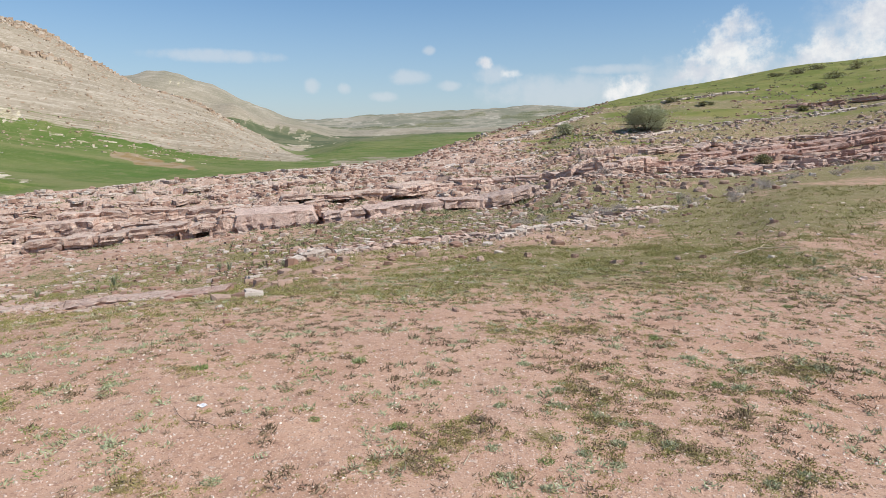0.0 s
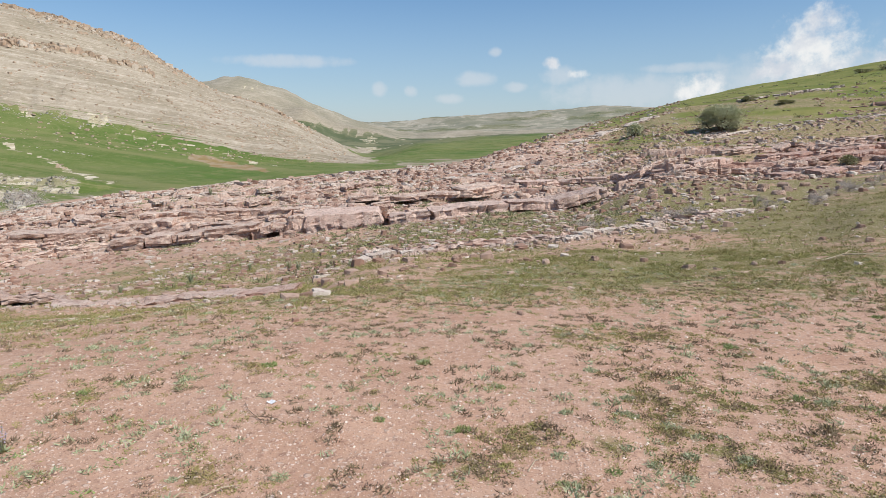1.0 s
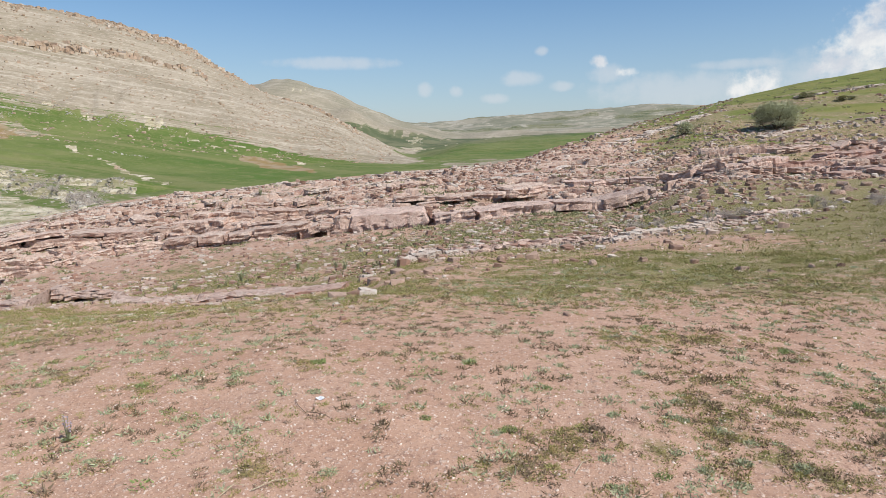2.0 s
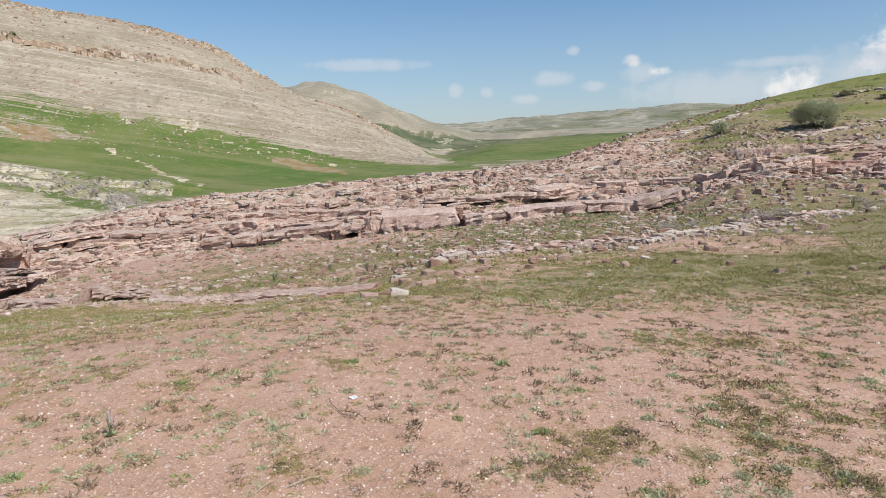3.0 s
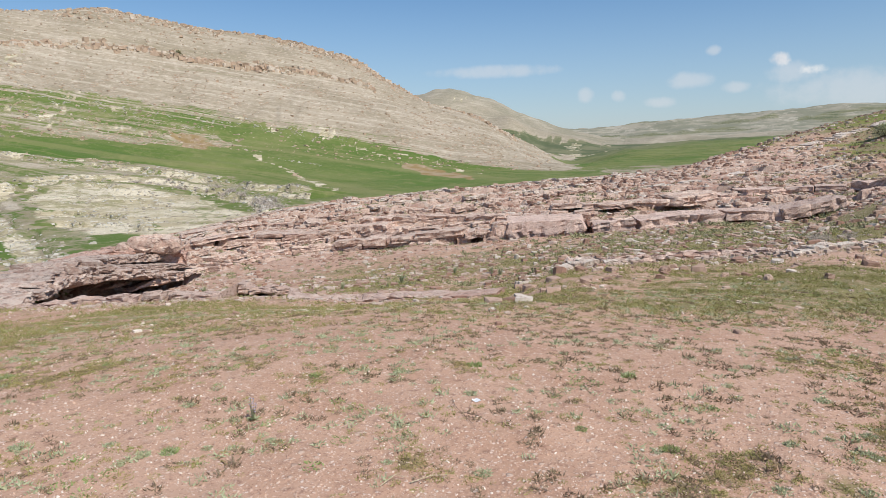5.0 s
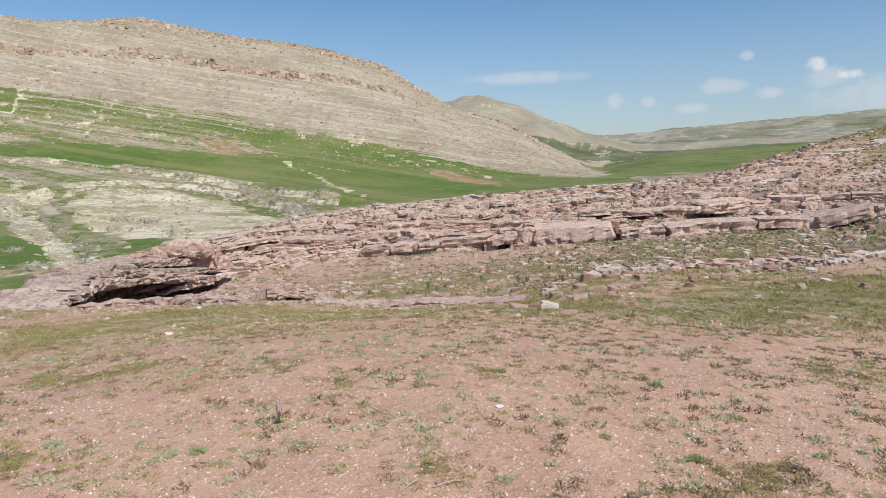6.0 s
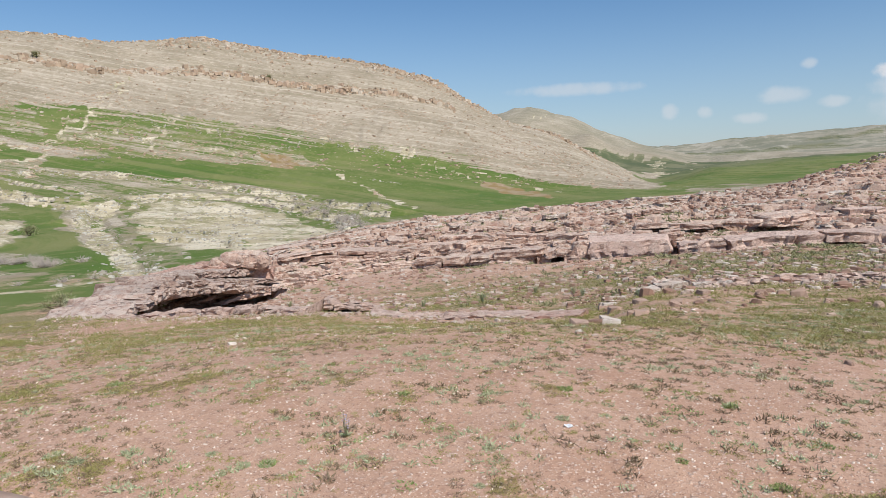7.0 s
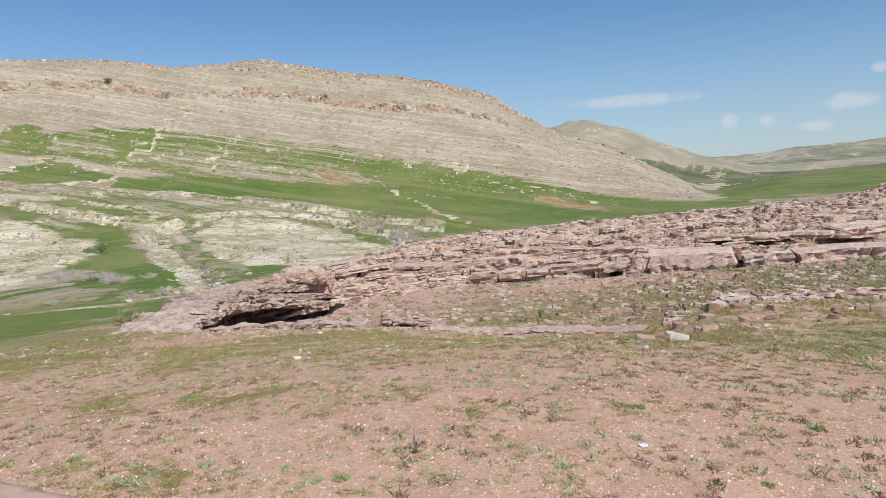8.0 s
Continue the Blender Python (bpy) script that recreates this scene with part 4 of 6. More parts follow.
def ground_sheet():
    nb, nr = LAND_Z.shape
    co = np.stack([LAND_X, LAND_Y, LAND_Z], -1).reshape(-1, 3)
    i, j = np.meshgrid(np.arange(nb - 1), np.arange(nr - 1), indexing="ij")
    a = (i * nr + j).ravel()
    quads = np.stack([a, a + nr, a + nr + 1, a + 1], 1)
    me = bpy.data.meshes.new("ground")
    me.vertices.add(len(co))
    me.vertices.foreach_set("co", co.ravel())
    me.loops.add(quads.size)
    me.loops.foreach_set("vertex_index", quads.ravel().astype(np.int32))
    me.polygons.add(len(quads))
    me.polygons.foreach_set("loop_start", np.arange(0, quads.size, 4, dtype=np.int32))
    me.update(calc_edges=True)
    me.polygons.foreach_set("use_smooth", FRACTURED.ravel()[a] < 0.25)
    for name, channels in (("cover", (GREEN, PALE, HILL)), ("surface", (TURFY, ROCKY, BARE)), ("joints", (BLOCK_TONE, FRACTURED, MEADOW))):
        layer = me.color_attributes.new(name, "FLOAT_COLOR", "POINT")
        layer.data.foreach_set("color", np.stack([*channels, np.ones_like(GREEN)], -1).astype(np.float32).ravel())
    me.materials.append(GROUND_M)
    return new("ground", me)


ground = tagged(ground_sheet(), "stony pink soil with sparse weeds, running down to a green valley", "ground", kind="structure")

# ---- rock: blocks, ledges, rubble ----
rng = np.random.default_rng(7)


def part(name, me, mat, parent=None, label=""):
    """Links a mesh as one object, under a thing where one is given."""
    if not me.materials:
        me.materials.append(mat)
    ob = new(name, me)
    ob.parent = parent
    return tagged(ob, label)


def thing(name, x, y, z, label, category, group=""):
    ob = new(name)
    ob.location, ob.empty_display_size = (x, y, z), 0.1
    return tagged(ob, label, category, group)


def mesh_of(name, verts, faces, smooth=False):
    me = bpy.data.meshes.new(name)
    me.from_pydata([tuple(v) for v in verts], [], [tuple(f) for f in faces])
    if smooth:
        me.polygons.foreach_set("use_smooth", np.ones(len(me.polygons), bool))
    me.update()
    return me


def box_lattice(nx, ny, nz):
    """Surface of a box of -1 to 1, split nx by ny by nz."""
    index, verts, faces = {}, [], []

    def at(i, j, k):
        if (i, j, k) not in index:
            index[i, j, k] = len(verts)
            verts.append((2 * i / nx - 1, 2 * j / ny - 1, 2 * k / nz - 1))
        return index[i, j, k]
    for i in range(nx):
        for j in range(ny):
            faces.append((at(i, j, 0), at(i, j + 1, 0), at(i + 1, j + 1, 0), at(i + 1, j, 0)))
            faces.append((at(i, j, nz), at(i + 1, j, nz), at(i + 1, j + 1, nz), at(i, j + 1, nz)))
    for i in range(nx):
        for k in range(nz):
            faces.append((at(i, 0, k), at(i + 1, 0, k), at(i + 1, 0, k + 1), at(i, 0, k + 1)))
            faces.append((at(i, ny, k), at(i, ny, k + 1), at(i + 1, ny, k + 1), at(i + 1, ny, k)))
    for j in range(ny):
        for k in range(nz):
            faces.append((at(0, j, k), at(0, j, k + 1), at(0, j + 1, k + 1), at(0, j + 1, k)))
            faces.append((at(nx, j, k), at(nx, j + 1, k), at(nx, j + 1, k + 1), at(nx, j, k + 1)))
    return np.array(verts), faces


def bumpy(p, size, seed):
    """Three noises over a set of points."""
    out = np.empty_like(p)
    for k in range(3):
        a, b = p[:, k] / size + 31.7 * seed, (p[:, (k + 1) % 3] * 0.83 + p[:, (k + 2) % 3] * 1.13) / size - 7.9 * seed
        out[:, k] = value_noise(a, b, 5 + k + seed) + 0.5 * value_noise(a * 2.1, b * 2.1, 15 + k + seed)
    return out


def block(length, depth, height, seed, nx=8, ny=4, nz=5, chips=5, rough=0.06, layers=0.06, reach_range=(0.66, 0.9)):
    """A weathered block of bedded rock, its base at z = 0: chipped corners, uneven faces, grooves along the beds."""
    r = np.random.default_rng(seed)
    v, faces = box_lattice(nx, ny, nz)
    half = np.array([length, depth, height]) / 2
    inner = np.abs(v).max(1) > 0
    # lattice lines drift, so that no two cells are alike
    for axis, n in ((0, nx), (1, ny), (2, nz)):
        line = np.linspace(-1, 1, n + 1)
        line[1:-1] += r.uniform(-0.5, 0.5, n - 1) / n
        v[:, axis] = np.interp(v[:, axis], np.linspace(-1, 1, n + 1), line)
    p = v * half
    # beds: each layer stands a little back or proud
    level = np.round((v[:, 2] + 1) / 2 * nz).astype(int)
    inset = 1 - layers * r.uniform(0, 2.2, nz + 1)[level]
    p[:, :2] *= inset[:, None] if length < 2.5 * depth else np.stack([np.ones(len(p)), inset], 1)
    # plucked cells along the front, and upright cracks
    column = np.round((v[:, 0] + 1) / 2 * nx).astype(int)
    pluck = r.uniform(0, 1, ((nx + 2) // 2 + 1, nz + 1)) ** 2 * 0.09 * min(depth, 1.0)
    p[:, 1] += np.where(v[:, 1] < -0.99, pluck[column // 2, level], 0)
    crack = r.random(nx + 1) < 0.12
    p[:, 1] += np.where((v[:, 1] < -0.99) & crack[column], 0.11 * min(depth, 1.0), 0)
    size = min(half.max(), 0.9)
    p += bumpy(p, 0.6 * min(length, 1.3), seed % 97) * rough * size
    p += bumpy(p, 0.23 * min(length, 1.3), seed % 89) * rough * 0.55 * size
    # broken corners and spalled faces
    for k in range(chips):
        d = r.normal(size=3)
        d[2] = abs(d[2]) * 0.8
        if k % 2:
            d[1] -= 1.0
        d /= np.linalg.norm(d)
        reach = (np.abs(d) * half).sum() * r.uniform(*reach_range)
        over = np.maximum(p @ d - reach, 0)
        p -= over[:, None] * d * 0.92
    p[:, 2] += half[2]
    return p[inner], faces


def turn(z=0.0, y=0.0, x=0.0):
    return np.array(Euler((x, y, z)).to_matrix())


def scatter(name, variants, places, mat, label, category, smooth=False):
    """Many small pieces as one mesh. places: rows of x, y, z, sx, sy, sz, heading, lean."""
    all_v, all_f, start = [], [], 0
    for k, (x, y, z, sx, sy, sz, heading, lean) in enumerate(places):
        v, f = variants[k % len(variants)]
        c, s = math.cos(heading), math.sin(heading)
        p = v * (sx, sy, sz)
        cl, sl = math.cos(lean), math.sin(lean)
        p = np.stack([p[:, 0] * cl + p[:, 2] * sl, p[:, 1], -p[:, 0] * sl + p[:, 2] * cl], 1)
        all_v.append(np.stack([p[:, 0] * c - p[:, 1] * s + x, p[:, 0] * s + p[:, 1] * c + y, p[:, 2] + z], 1))
        all_f.append(np.asarray(f) + start)
        start += len(v)
    co, faces = np.concatenate(all_v), np.concatenate(all_f)
    me = bpy.data.meshes.new(name)
    me.vertices.add(len(co))
    me.vertices.foreach_set("co", co.ravel())
    me.loops.add(faces.size)
    me.loops.foreach_set("vertex_index", faces.ravel().astype(np.int32))
    me.polygons.add(len(faces))
    me.polygons.foreach_set("loop_start", np.arange(0, faces.size, faces.shape[1], dtype=np.int32))
    me.update(calc_edges=True)
    me.polygons.foreach_set("use_smooth", np.full(len(faces), smooth))
    me.materials.append(mat)
    return tagged(new(name, me), label, category, kind="stuff")


def polar(b, r):
    return r * np.sin(np.radians(b)), r * np.cos(np.radians(b))


def along(points, s):
    """Place and heading at s metres along a line of the plan."""
    for (ax, ay), (bx, by) in zip(points, points[1:]):
        d = math.hypot(bx - ax, by - ay)
        if s <= d or (bx, by) == points[-1]:
            q = s / d
            return ax + (bx - ax) * q, ay + (by - ay) * q, math.atan2(by - ay, bx - ax)
        s -= d


slab_seed = 100


def ledge(points, mat, label, length, height, depth, lift=0.0, gaps=0.12, jut=0.15, dip=None, rough=0.05, sink=0.12, chips=6, beds=2):
    """Beds of rock that break out of the slope along a line: rows of slabs, one bed on the other, each slab a piece of its own."""
    global slab_seed
    total = sum(math.hypot(b[0] - a[0], b[1] - a[1]) for a, b in zip(points, points[1:]))
    home = thing("rock_ledge", points[0][0], points[0][1], ground_z(*points[0]), label, "rock ledge", "ledges of the outcrop")
    share = rng.uniform(0.6, 1.5, beds)
    share /= share.sum()
    base, back = 0.0, 0.0
    for layer in range(beds):
        s = -rng.uniform(0, 0.3) * length[0]
        thick = rng.uniform(*height) * share[layer]
        while s < total - 0.3 * length[0]:
            slab_seed += 1
            l = rng.uniform(*length) * rng.choice([0.5, 1.0, 1.0, 1.3]) if beds > 1 else rng.uniform(*length)
            x, y, heading = along(points, min(max(s + l / 2, 0), total))
            s += l
            if rng.random() < gaps * (1 + layer):
                continue
            h, d = thick * rng.uniform(0.9, 1.15), rng.uniform(*depth)
            away = heading + math.pi / 2
            off = d / 2 + back + rng.uniform(-jut, jut)
            cx, cy = x + math.cos(away) * off, y + math.sin(away) * off
            z0, z1 = solid_z(x - math.cos(heading) * l / 2, y - math.sin(heading) * l / 2), solid_z(x + math.cos(heading) * l / 2, y + math.sin(heading) * l / 2)
            slope = math.atan2(z1 - z0, l) if dip is None else dip
            v, f = block(l * 1.03, d, h + 0.04, slab_seed, int(np.clip(round(l / (0.17 if math.hypot(x, y) > 22 else 0.09)), 4, 22)), 5, int(np.clip(round(h / 0.09), 3, 8)), chips, rough, 0.05, (0.84, 0.98))
            spin = turn(heading + rng.uniform(-0.06, 0.06), -slope + rng.uniform(-0.025, 0.025), rng.uniform(-0.05, 0.03))
            slab = part("rock_slab", mesh_of("rock_slab", v @ spin.T, f), mat, home)
            slab.location = (cx - home.location.x, cy - home.location.y, (z0 + z1) / 2 - sink + lift + base - home.location.z)
        base += thick
        back += rng.uniform(-0.12, 0.28)
    return home


ledge([(-17.0, 26.1), (-13.8, 27.0), (-12.2, 27.3)], PINK_ROCK, "low pink-grey sandstone ledge, undercut and cracked", (1.2, 2.4), (0.45, 0.65), (1.2, 1.8), 0.12, 0.0)
ledge([(-12.0, 27.3), (-8.9, 28.1)], PINK_ROCK, "crumbling grey rock ledge broken into small blocks", (0.4, 0.8), (0.4, 0.9), (0.9, 1.4), 0.0, 0.1)
ledge([(-8.9, 28.0), (-5.4, 28.75)], LIGHT_ROCK, "massive pale pink sandstone block undercut over a dark hollow", (3.55, 3.6), (0.62, 0.64), (2.4, 2.5), 0.22, 0.0, 0.0, 0.06, 0.05, 0.12, 6, 1)
ledge([(-5.2, 28.9), (-3.4, 29.5), (-0.7, 30.2), (3.6, 31.2)], LIGHT_ROCK, "long pink sandstone ledge split by upright cracks", (1.8, 4.6), (0.4, 0.5), (1.6, 2.2), 0.14, 0.0, 0.08, beds=1)
ledge([(-24.4, 24.4), (-22.6, 26.1), (-20.1, 27.2), (-17.7, 28.4)], PINK_ROCK, "dipping pink-brown rock ledge with dark cracks", (1.6, 3.6), (0.4, 0.55), (1.4, 2.0), 0.14, 0.04)
ledge([(-17.9, 28.5), (-15.6, 28.8)], PINK_ROCK, "jutting flat-topped sandstone slab over a shadowed gap", (2.1, 2.3), (0.5, 0.6), (1.6, 1.8), 0.22, 0.0)
ledge([(-15.5, 28.9), (-12.2, 29.6), (-9.4, 30.2)], PINK_ROCK, "low broken ledge of pink sandstone", (0.6, 1.5), (0.24, 0.38), (0.9, 1.4), 0.05, 0.1)
ledge([(-17.6, 30.0), (-15.2, 30.4), (-12.9, 31.3), (-10.8, 31.2)], PINK_ROCK, "smooth leaning plates of pale pink rock", (1.2, 2.8), (0.4, 0.55), (0.8, 1.2), 0.0, 0.03, 0.1, None, 0.05, beds=1)
ledge([(-10.5, 31.2), (-8.0, 31.6), (-5.8, 32.0)], PINK_ROCK, "broken grey-pink ledge above the large block", (0.5, 1.3), (0.28, 0.42), (0.9, 1.3), 0.08, 0.1)
ledge([(-8.3, 33.2), (-5.9, 33.4), (-2.9, 33.4), (-1.1, 34.6)], PINK_ROCK, "grey-pink rock ledge with a dark shaded foot", (1.6, 3.8), (0.34, 0.46), (1.2, 1.8), 0.18, 0.03)
ledge([(-1.1, 34.6), (1.0, 36.3), (3.0, 37.8), (6.0, 37.5), (7.5, 35.8)], LIGHT_ROCK, "pale pink rock ledge of square blocks climbing the slope", (0.6, 1.5), (0.36, 0.48), (1.0, 1.5), 0.1, 0.02, 0.1, beds=1)
ledge([(-27.0, 26.5), (-25.4, 28.4), (-24.0, 29.6), (-20.4, 29.6), (-17.7, 30.4)], PINK_ROCK, "thin grey-brown rock ledge near the crest", (0.9, 2.4), (0.2, 0.34), (1.0, 1.6), 0.08, 0.08)
ledge([(-23.0, 31.5), (-19.5, 32.5), (-15.5, 34.5), (-11.0, 36.0), (-6.0, 37.5)], PINK_ROCK, "weathered grey ledge on the upper slope", (0.6, 1.6), (0.16, 0.3), (0.8, 1.4), -0.05, 0.35)
ledge([(-24.0, 34.0), (-19.0, 37.0), (-13.0, 40.0), (-7.0, 42.5), (-2.0, 45.0)], PALE_ROCK, "pale broken ledge just below the crest", (0.5, 1.4), (0.16, 0.3), (0.7, 1.2), -0.1, 0.4)
ledge([(-6.0, 39.5), (-2.0, 40.0), (2.5, 42.0), (6.0, 44.0)], PALE_ROCK, "pale grey ledge in dry turf", (0.5, 1.3), (0.16, 0.3), (0.7, 1.2), 0.04, 0.25)
ledge([(7.7, 35.5), (8.6, 35.2), (10.4, 36.0), (12.4, 38.2)], LIGHT_ROCK, "row of tilted pale slabs leaning on the slope", (0.5, 1.1), (0.6, 0.8), (0.8, 1.2), 0.0, 0.0, 0.12, 0.14, 0.05, beds=1)
ledge([(11.7, 37.2), (15.7, 38.1), (21.0, 39.3), (25.8, 38.4), (29.0, 37.5)], RED_ROCK, "thin-bedded red sandstone ledge", (0.8, 2.2), (0.3, 0.5), (1.0, 1.6), 0.05, 0.06)
ledge([(12.2, 38.6), (16.5, 39.8), (22.0, 41.0), (28.0, 40.0)], RED_ROCK, "upper bed of thin red sandstone", (0.8, 2.0), (0.3, 0.5), (1.0, 1.6), 0.05, 0.08)
ledge([(13.2, 41.7), (17.4, 43.0), (23.0, 43.2), (28.5, 41.1)], PINK_ROCK, "pink-grey rock ledge crossing the slope", (0.8, 1.8), (0.3, 0.5), (1.0, 1.5), 0.06, 0.08)
ledge([(12.9, 32.4), (18.1, 34.0), (22.5, 33.0)], RED_ROCK, "low red rock ledge above grey scrub", (0.7, 1.6), (0.25, 0.4), (0.8, 1.3), 0.02, 0.15, beds=1)
ledge([(14.1, 47.0), (19.0, 49.4), (23.6, 50.3), (32.5, 48.4)], PALE_ROCK, "whitish limestone ledge in thin grass", (0.4, 1.1), (0.16, 0.3), (0.8, 1.3), 0.02, 0.15)
ledge([(21.3, 63.2), (25.8, 64.0), (30.2, 64.3)], PALE_ROCK, "whitish stone line on the green slope", (0.4, 1.1), (0.18, 0.32), (0.8, 1.2), 0.0, 0.15)
ledge([(26.1, 54.0), (29.0, 52.6), (32.0, 51.4), (35.0, 49.0)], RED_ROCK, "red earthy rock bank under green turf", (0.8, 1.8), (0.35, 0.55), (1.0, 1.4), 0.0, 0.05)
ledge([(4.0, 50.0), (9.1, 58.0), (13.4, 61.0)], PALE_ROCK, "pale stones along the brow of the slope", (0.4, 1.0), (0.15, 0.28), (0.7, 1.1), 0.0, 0.15)
ledge([(-4.6, 11.0), (-3.5, 11.05)], RED_ROCK, "flat red sandstone slab with a shadowed underside", (1.1, 1.15), (0.11, 0.12), (0.5, 0.55), 0.04, 0.0, 0.0, beds=1)
ledge([(-3.5, 14.5), (-2.7, 15.2), (-1.9, 15.4)], PALE_ROCK, "broken whitish ledge in the turf", (0.2, 0.5), (0.18, 0.26), (0.3, 0.5), -0.1, 0.1, 0.12, beds=1, chips=9, rough=0.12)
ledge([(1.4, 15.8), (2.6, 16.9), (4.2, 18.0)], PALE_ROCK, "row of broken whitish stones in the turf", (0.16, 0.42), (0.14, 0.24), (0.3, 0.45), -0.07, 0.15, 0.16, beds=1, chips=9, rough=0.14)
ledge([(3.9, 17.9), (5.3, 19.1), (7.2, 20.0)], PALE_ROCK, "pale flat stones beside grey scrub", (0.4, 1.0), (0.08, 0.15), (0.4, 0.7), -0.02, 0.15, 0.1, beds=1)


# thin beds that crop out all over the upper slope
def slope_line(b0, b1, u):
    pts = []
    for b in np.arange(b0, b1 + 0.1, 6.0):
        i = int(np.argmin(np.abs(BEARINGS - b)))
        r = RING_R[3][i] + (RING_R[4][i] - RING_R[3][i]) * (u - 1 + 0.03 * math.sin(0.7 * b + 9 * u))
        pts.append((r * math.sin(math.radians(b)), r * math.cos(math.radians(b))))
    return pts


def bed_sheet(home, points, mat, thick, depth, seed, lift=0.08, heights=None, jag=0.3, missing=0.2, grain=0.09, coarse=1.0):
    """One long bed of rock that crops out along a line: a jagged lip, an undercut foot, and a top that runs back into the slope."""
    r = np.random.default_rng(seed)
    total = sum(math.hypot(b[0] - a[0], b[1] - a[1]) for a, b in zip(points, points[1:]))
    n = int(total / grain)
    s = np.linspace(0, total * 0.9999, n)
    knots = np.concatenate([[0], np.cumsum([math.hypot(b[0] - a[0], b[1] - a[1]) for a, b in zip(points, points[1:])])])
    xs, ys = np.interp(s, knots, [p[0] for p in points]), np.interp(s, knots, [p[1] for p in points])
    pad = max(3, int(1.2 / grain))
    smooth = np.ones(2 * pad + 1) / (2 * pad + 1)
    xs, ys = (np.convolve(np.pad(v, pad, mode="reflect", reflect_type="odd"), smooth, "valid") for v in (xs, ys))
    tx, ty = np.gradient(xs), np.gradient(ys)
    norm = np.hypot(tx, ty)
    nx, ny = -ty / norm, tx / norm
    # broken stretches of the lip, each set back by its own amount
    cuts = np.cumsum(r.exponential(0.85, int(total * 2.5) + 8) + 0.18)
    piece = np.searchsorted(cuts, s)
    pieces = piece.max() + 1
    back = r.uniform(-jag, jag, pieces) + np.where(r.random(pieces) < missing, r.uniform(0.5, 1.1, pieces), 0)
    fat = thick * r.uniform(0.7, 1.25, pieces)
    back, fat = back[piece] + 0.06 * value_noise(s / 0.3, s * 0 + seed, 3), fat[piece]
    joint = np.concatenate([[0], np.diff(piece)]) > 0
    back = back + np.where(joint, 0.18, 0)
    ends = np.clip(np.minimum(s, total - s) / 1.5, 0.05, 1)
    fat = fat * ends
    if heights is None:
        base = grid_value(SOLID_Z, xs, ys) + lift
        base = np.convolve(np.pad(base, pad, mode="edge"), smooth, "valid")
    else:
        base = np.interp(s, np.linspace(0, total, len(heights)), heights)
    profile = [(0.9, -0.25), (0.28, -0.05), (0.05, 0.0), (0.0, 0.15), (0.05, 0.3), (0.02, 0.45), (0.07, 0.6), (0.03, 0.75), (0.09, 0.92), (0.16, 1.0), (0.27, 1.04), (0.38, 1.0), (0.5, 1.05), (0.62, 1.0), (0.75, 1.0), (0.88, 0.9), (1.0, 0.8)]
    lip = 9
    verts = []
    for k, (u, w) in enumerate(profile):
        off = back + (u * depth if k > lip else u * 0.5)
        off = off + coarse * (0.05 * value_noise(s / 0.16, s * 0 + k * 0.9 + 5 * seed, 19) + 0.03 * value_noise(s / 0.45, s * 0 + k * 0.5 + 3 * seed, 29))
        px, py = xs + nx * off, ys + ny * off
        z = base + w * fat + coarse * (0.03 * value_noise(s / 0.13, s * 0 + k * 1.7 + seed, 9) + 0.02 * value_noise(s / 0.4, s * 0 + k * 0.6 + seed, 39))
        if k == len(profile) - 1 and heights is not None:
            z = np.minimum(z, grid_value(SOLID_Z, px, py) - 0.05)
        if k > lip and heights is None:
            q = (k - lip) / (len(profile) - 1 - lip)
            q = q * q * (3 - 2 * q) * 0.96 + 0.04
            z = z * (1 - q) + (grid_value(SOLID_Z, px, py) - 0.10 * q) * q + coarse * (1 - q) * 0.05 * value_noise(s / 0.22, s * 0 + k * 1.3 + 7 * seed, 49)
        verts.append(np.stack([px, py, z], 1))
    co = np.stack(verts, 1).reshape(-1, 3) - np.array(home.location)
    m = len(profile)
    faces = [(i * m + k, (i + 1) * m + k, (i + 1) * m + k + 1, i * m + k + 1) for i in range(n - 1) for k in range(m - 1)]
    return part("rock_bed", mesh_of("rock_bed", co, faces), mat, home)


for u, b0, b1, h in ((1.08, -50, -2, 0.26), (1.2, -52, -6, 0.24), (1.34, -53, -8, 0.24), (1.5, -52, -10, 0.22), (1.68, -50, -4, 0.18), (1.88, -46, 0, 0.18)):
    line = slope_line(b0, b1, u)
    home = thing("rock_ledge", *line[0], solid_z(*line[0]), "thin weathered bed of grey-pink rock, much broken", "rock ledge", "ledges of the outcrop")
    bed_sheet(home, line, PINK_ROCK if u < 1.6 else PALE_ROCK, h, 0.9, int(u * 100), 0.07 if u < 1.6 else 0.0, None, 0.35, 0.35)
for u, b0, b1 in ((1.01, 17, 36), (1.03, 13, 36), (1.05, 12, 36), (1.075, 8, 36)):
    line = slope_line(b0, b1, u)
    home = thing("rock_ledge", *line[0], solid_z(*line[0]), "thin broken bed of reddish rock in dry turf", "rock ledge", "ledges of the outcrop")
    bed_sheet(home, line, (RED_ROCK, LIGHT_ROCK, PINK_ROCK)[int(u * 200) % 3], 0.26, 0.8, int(u * 1000) + 1, 0.05, None, 0.3, 0.3)

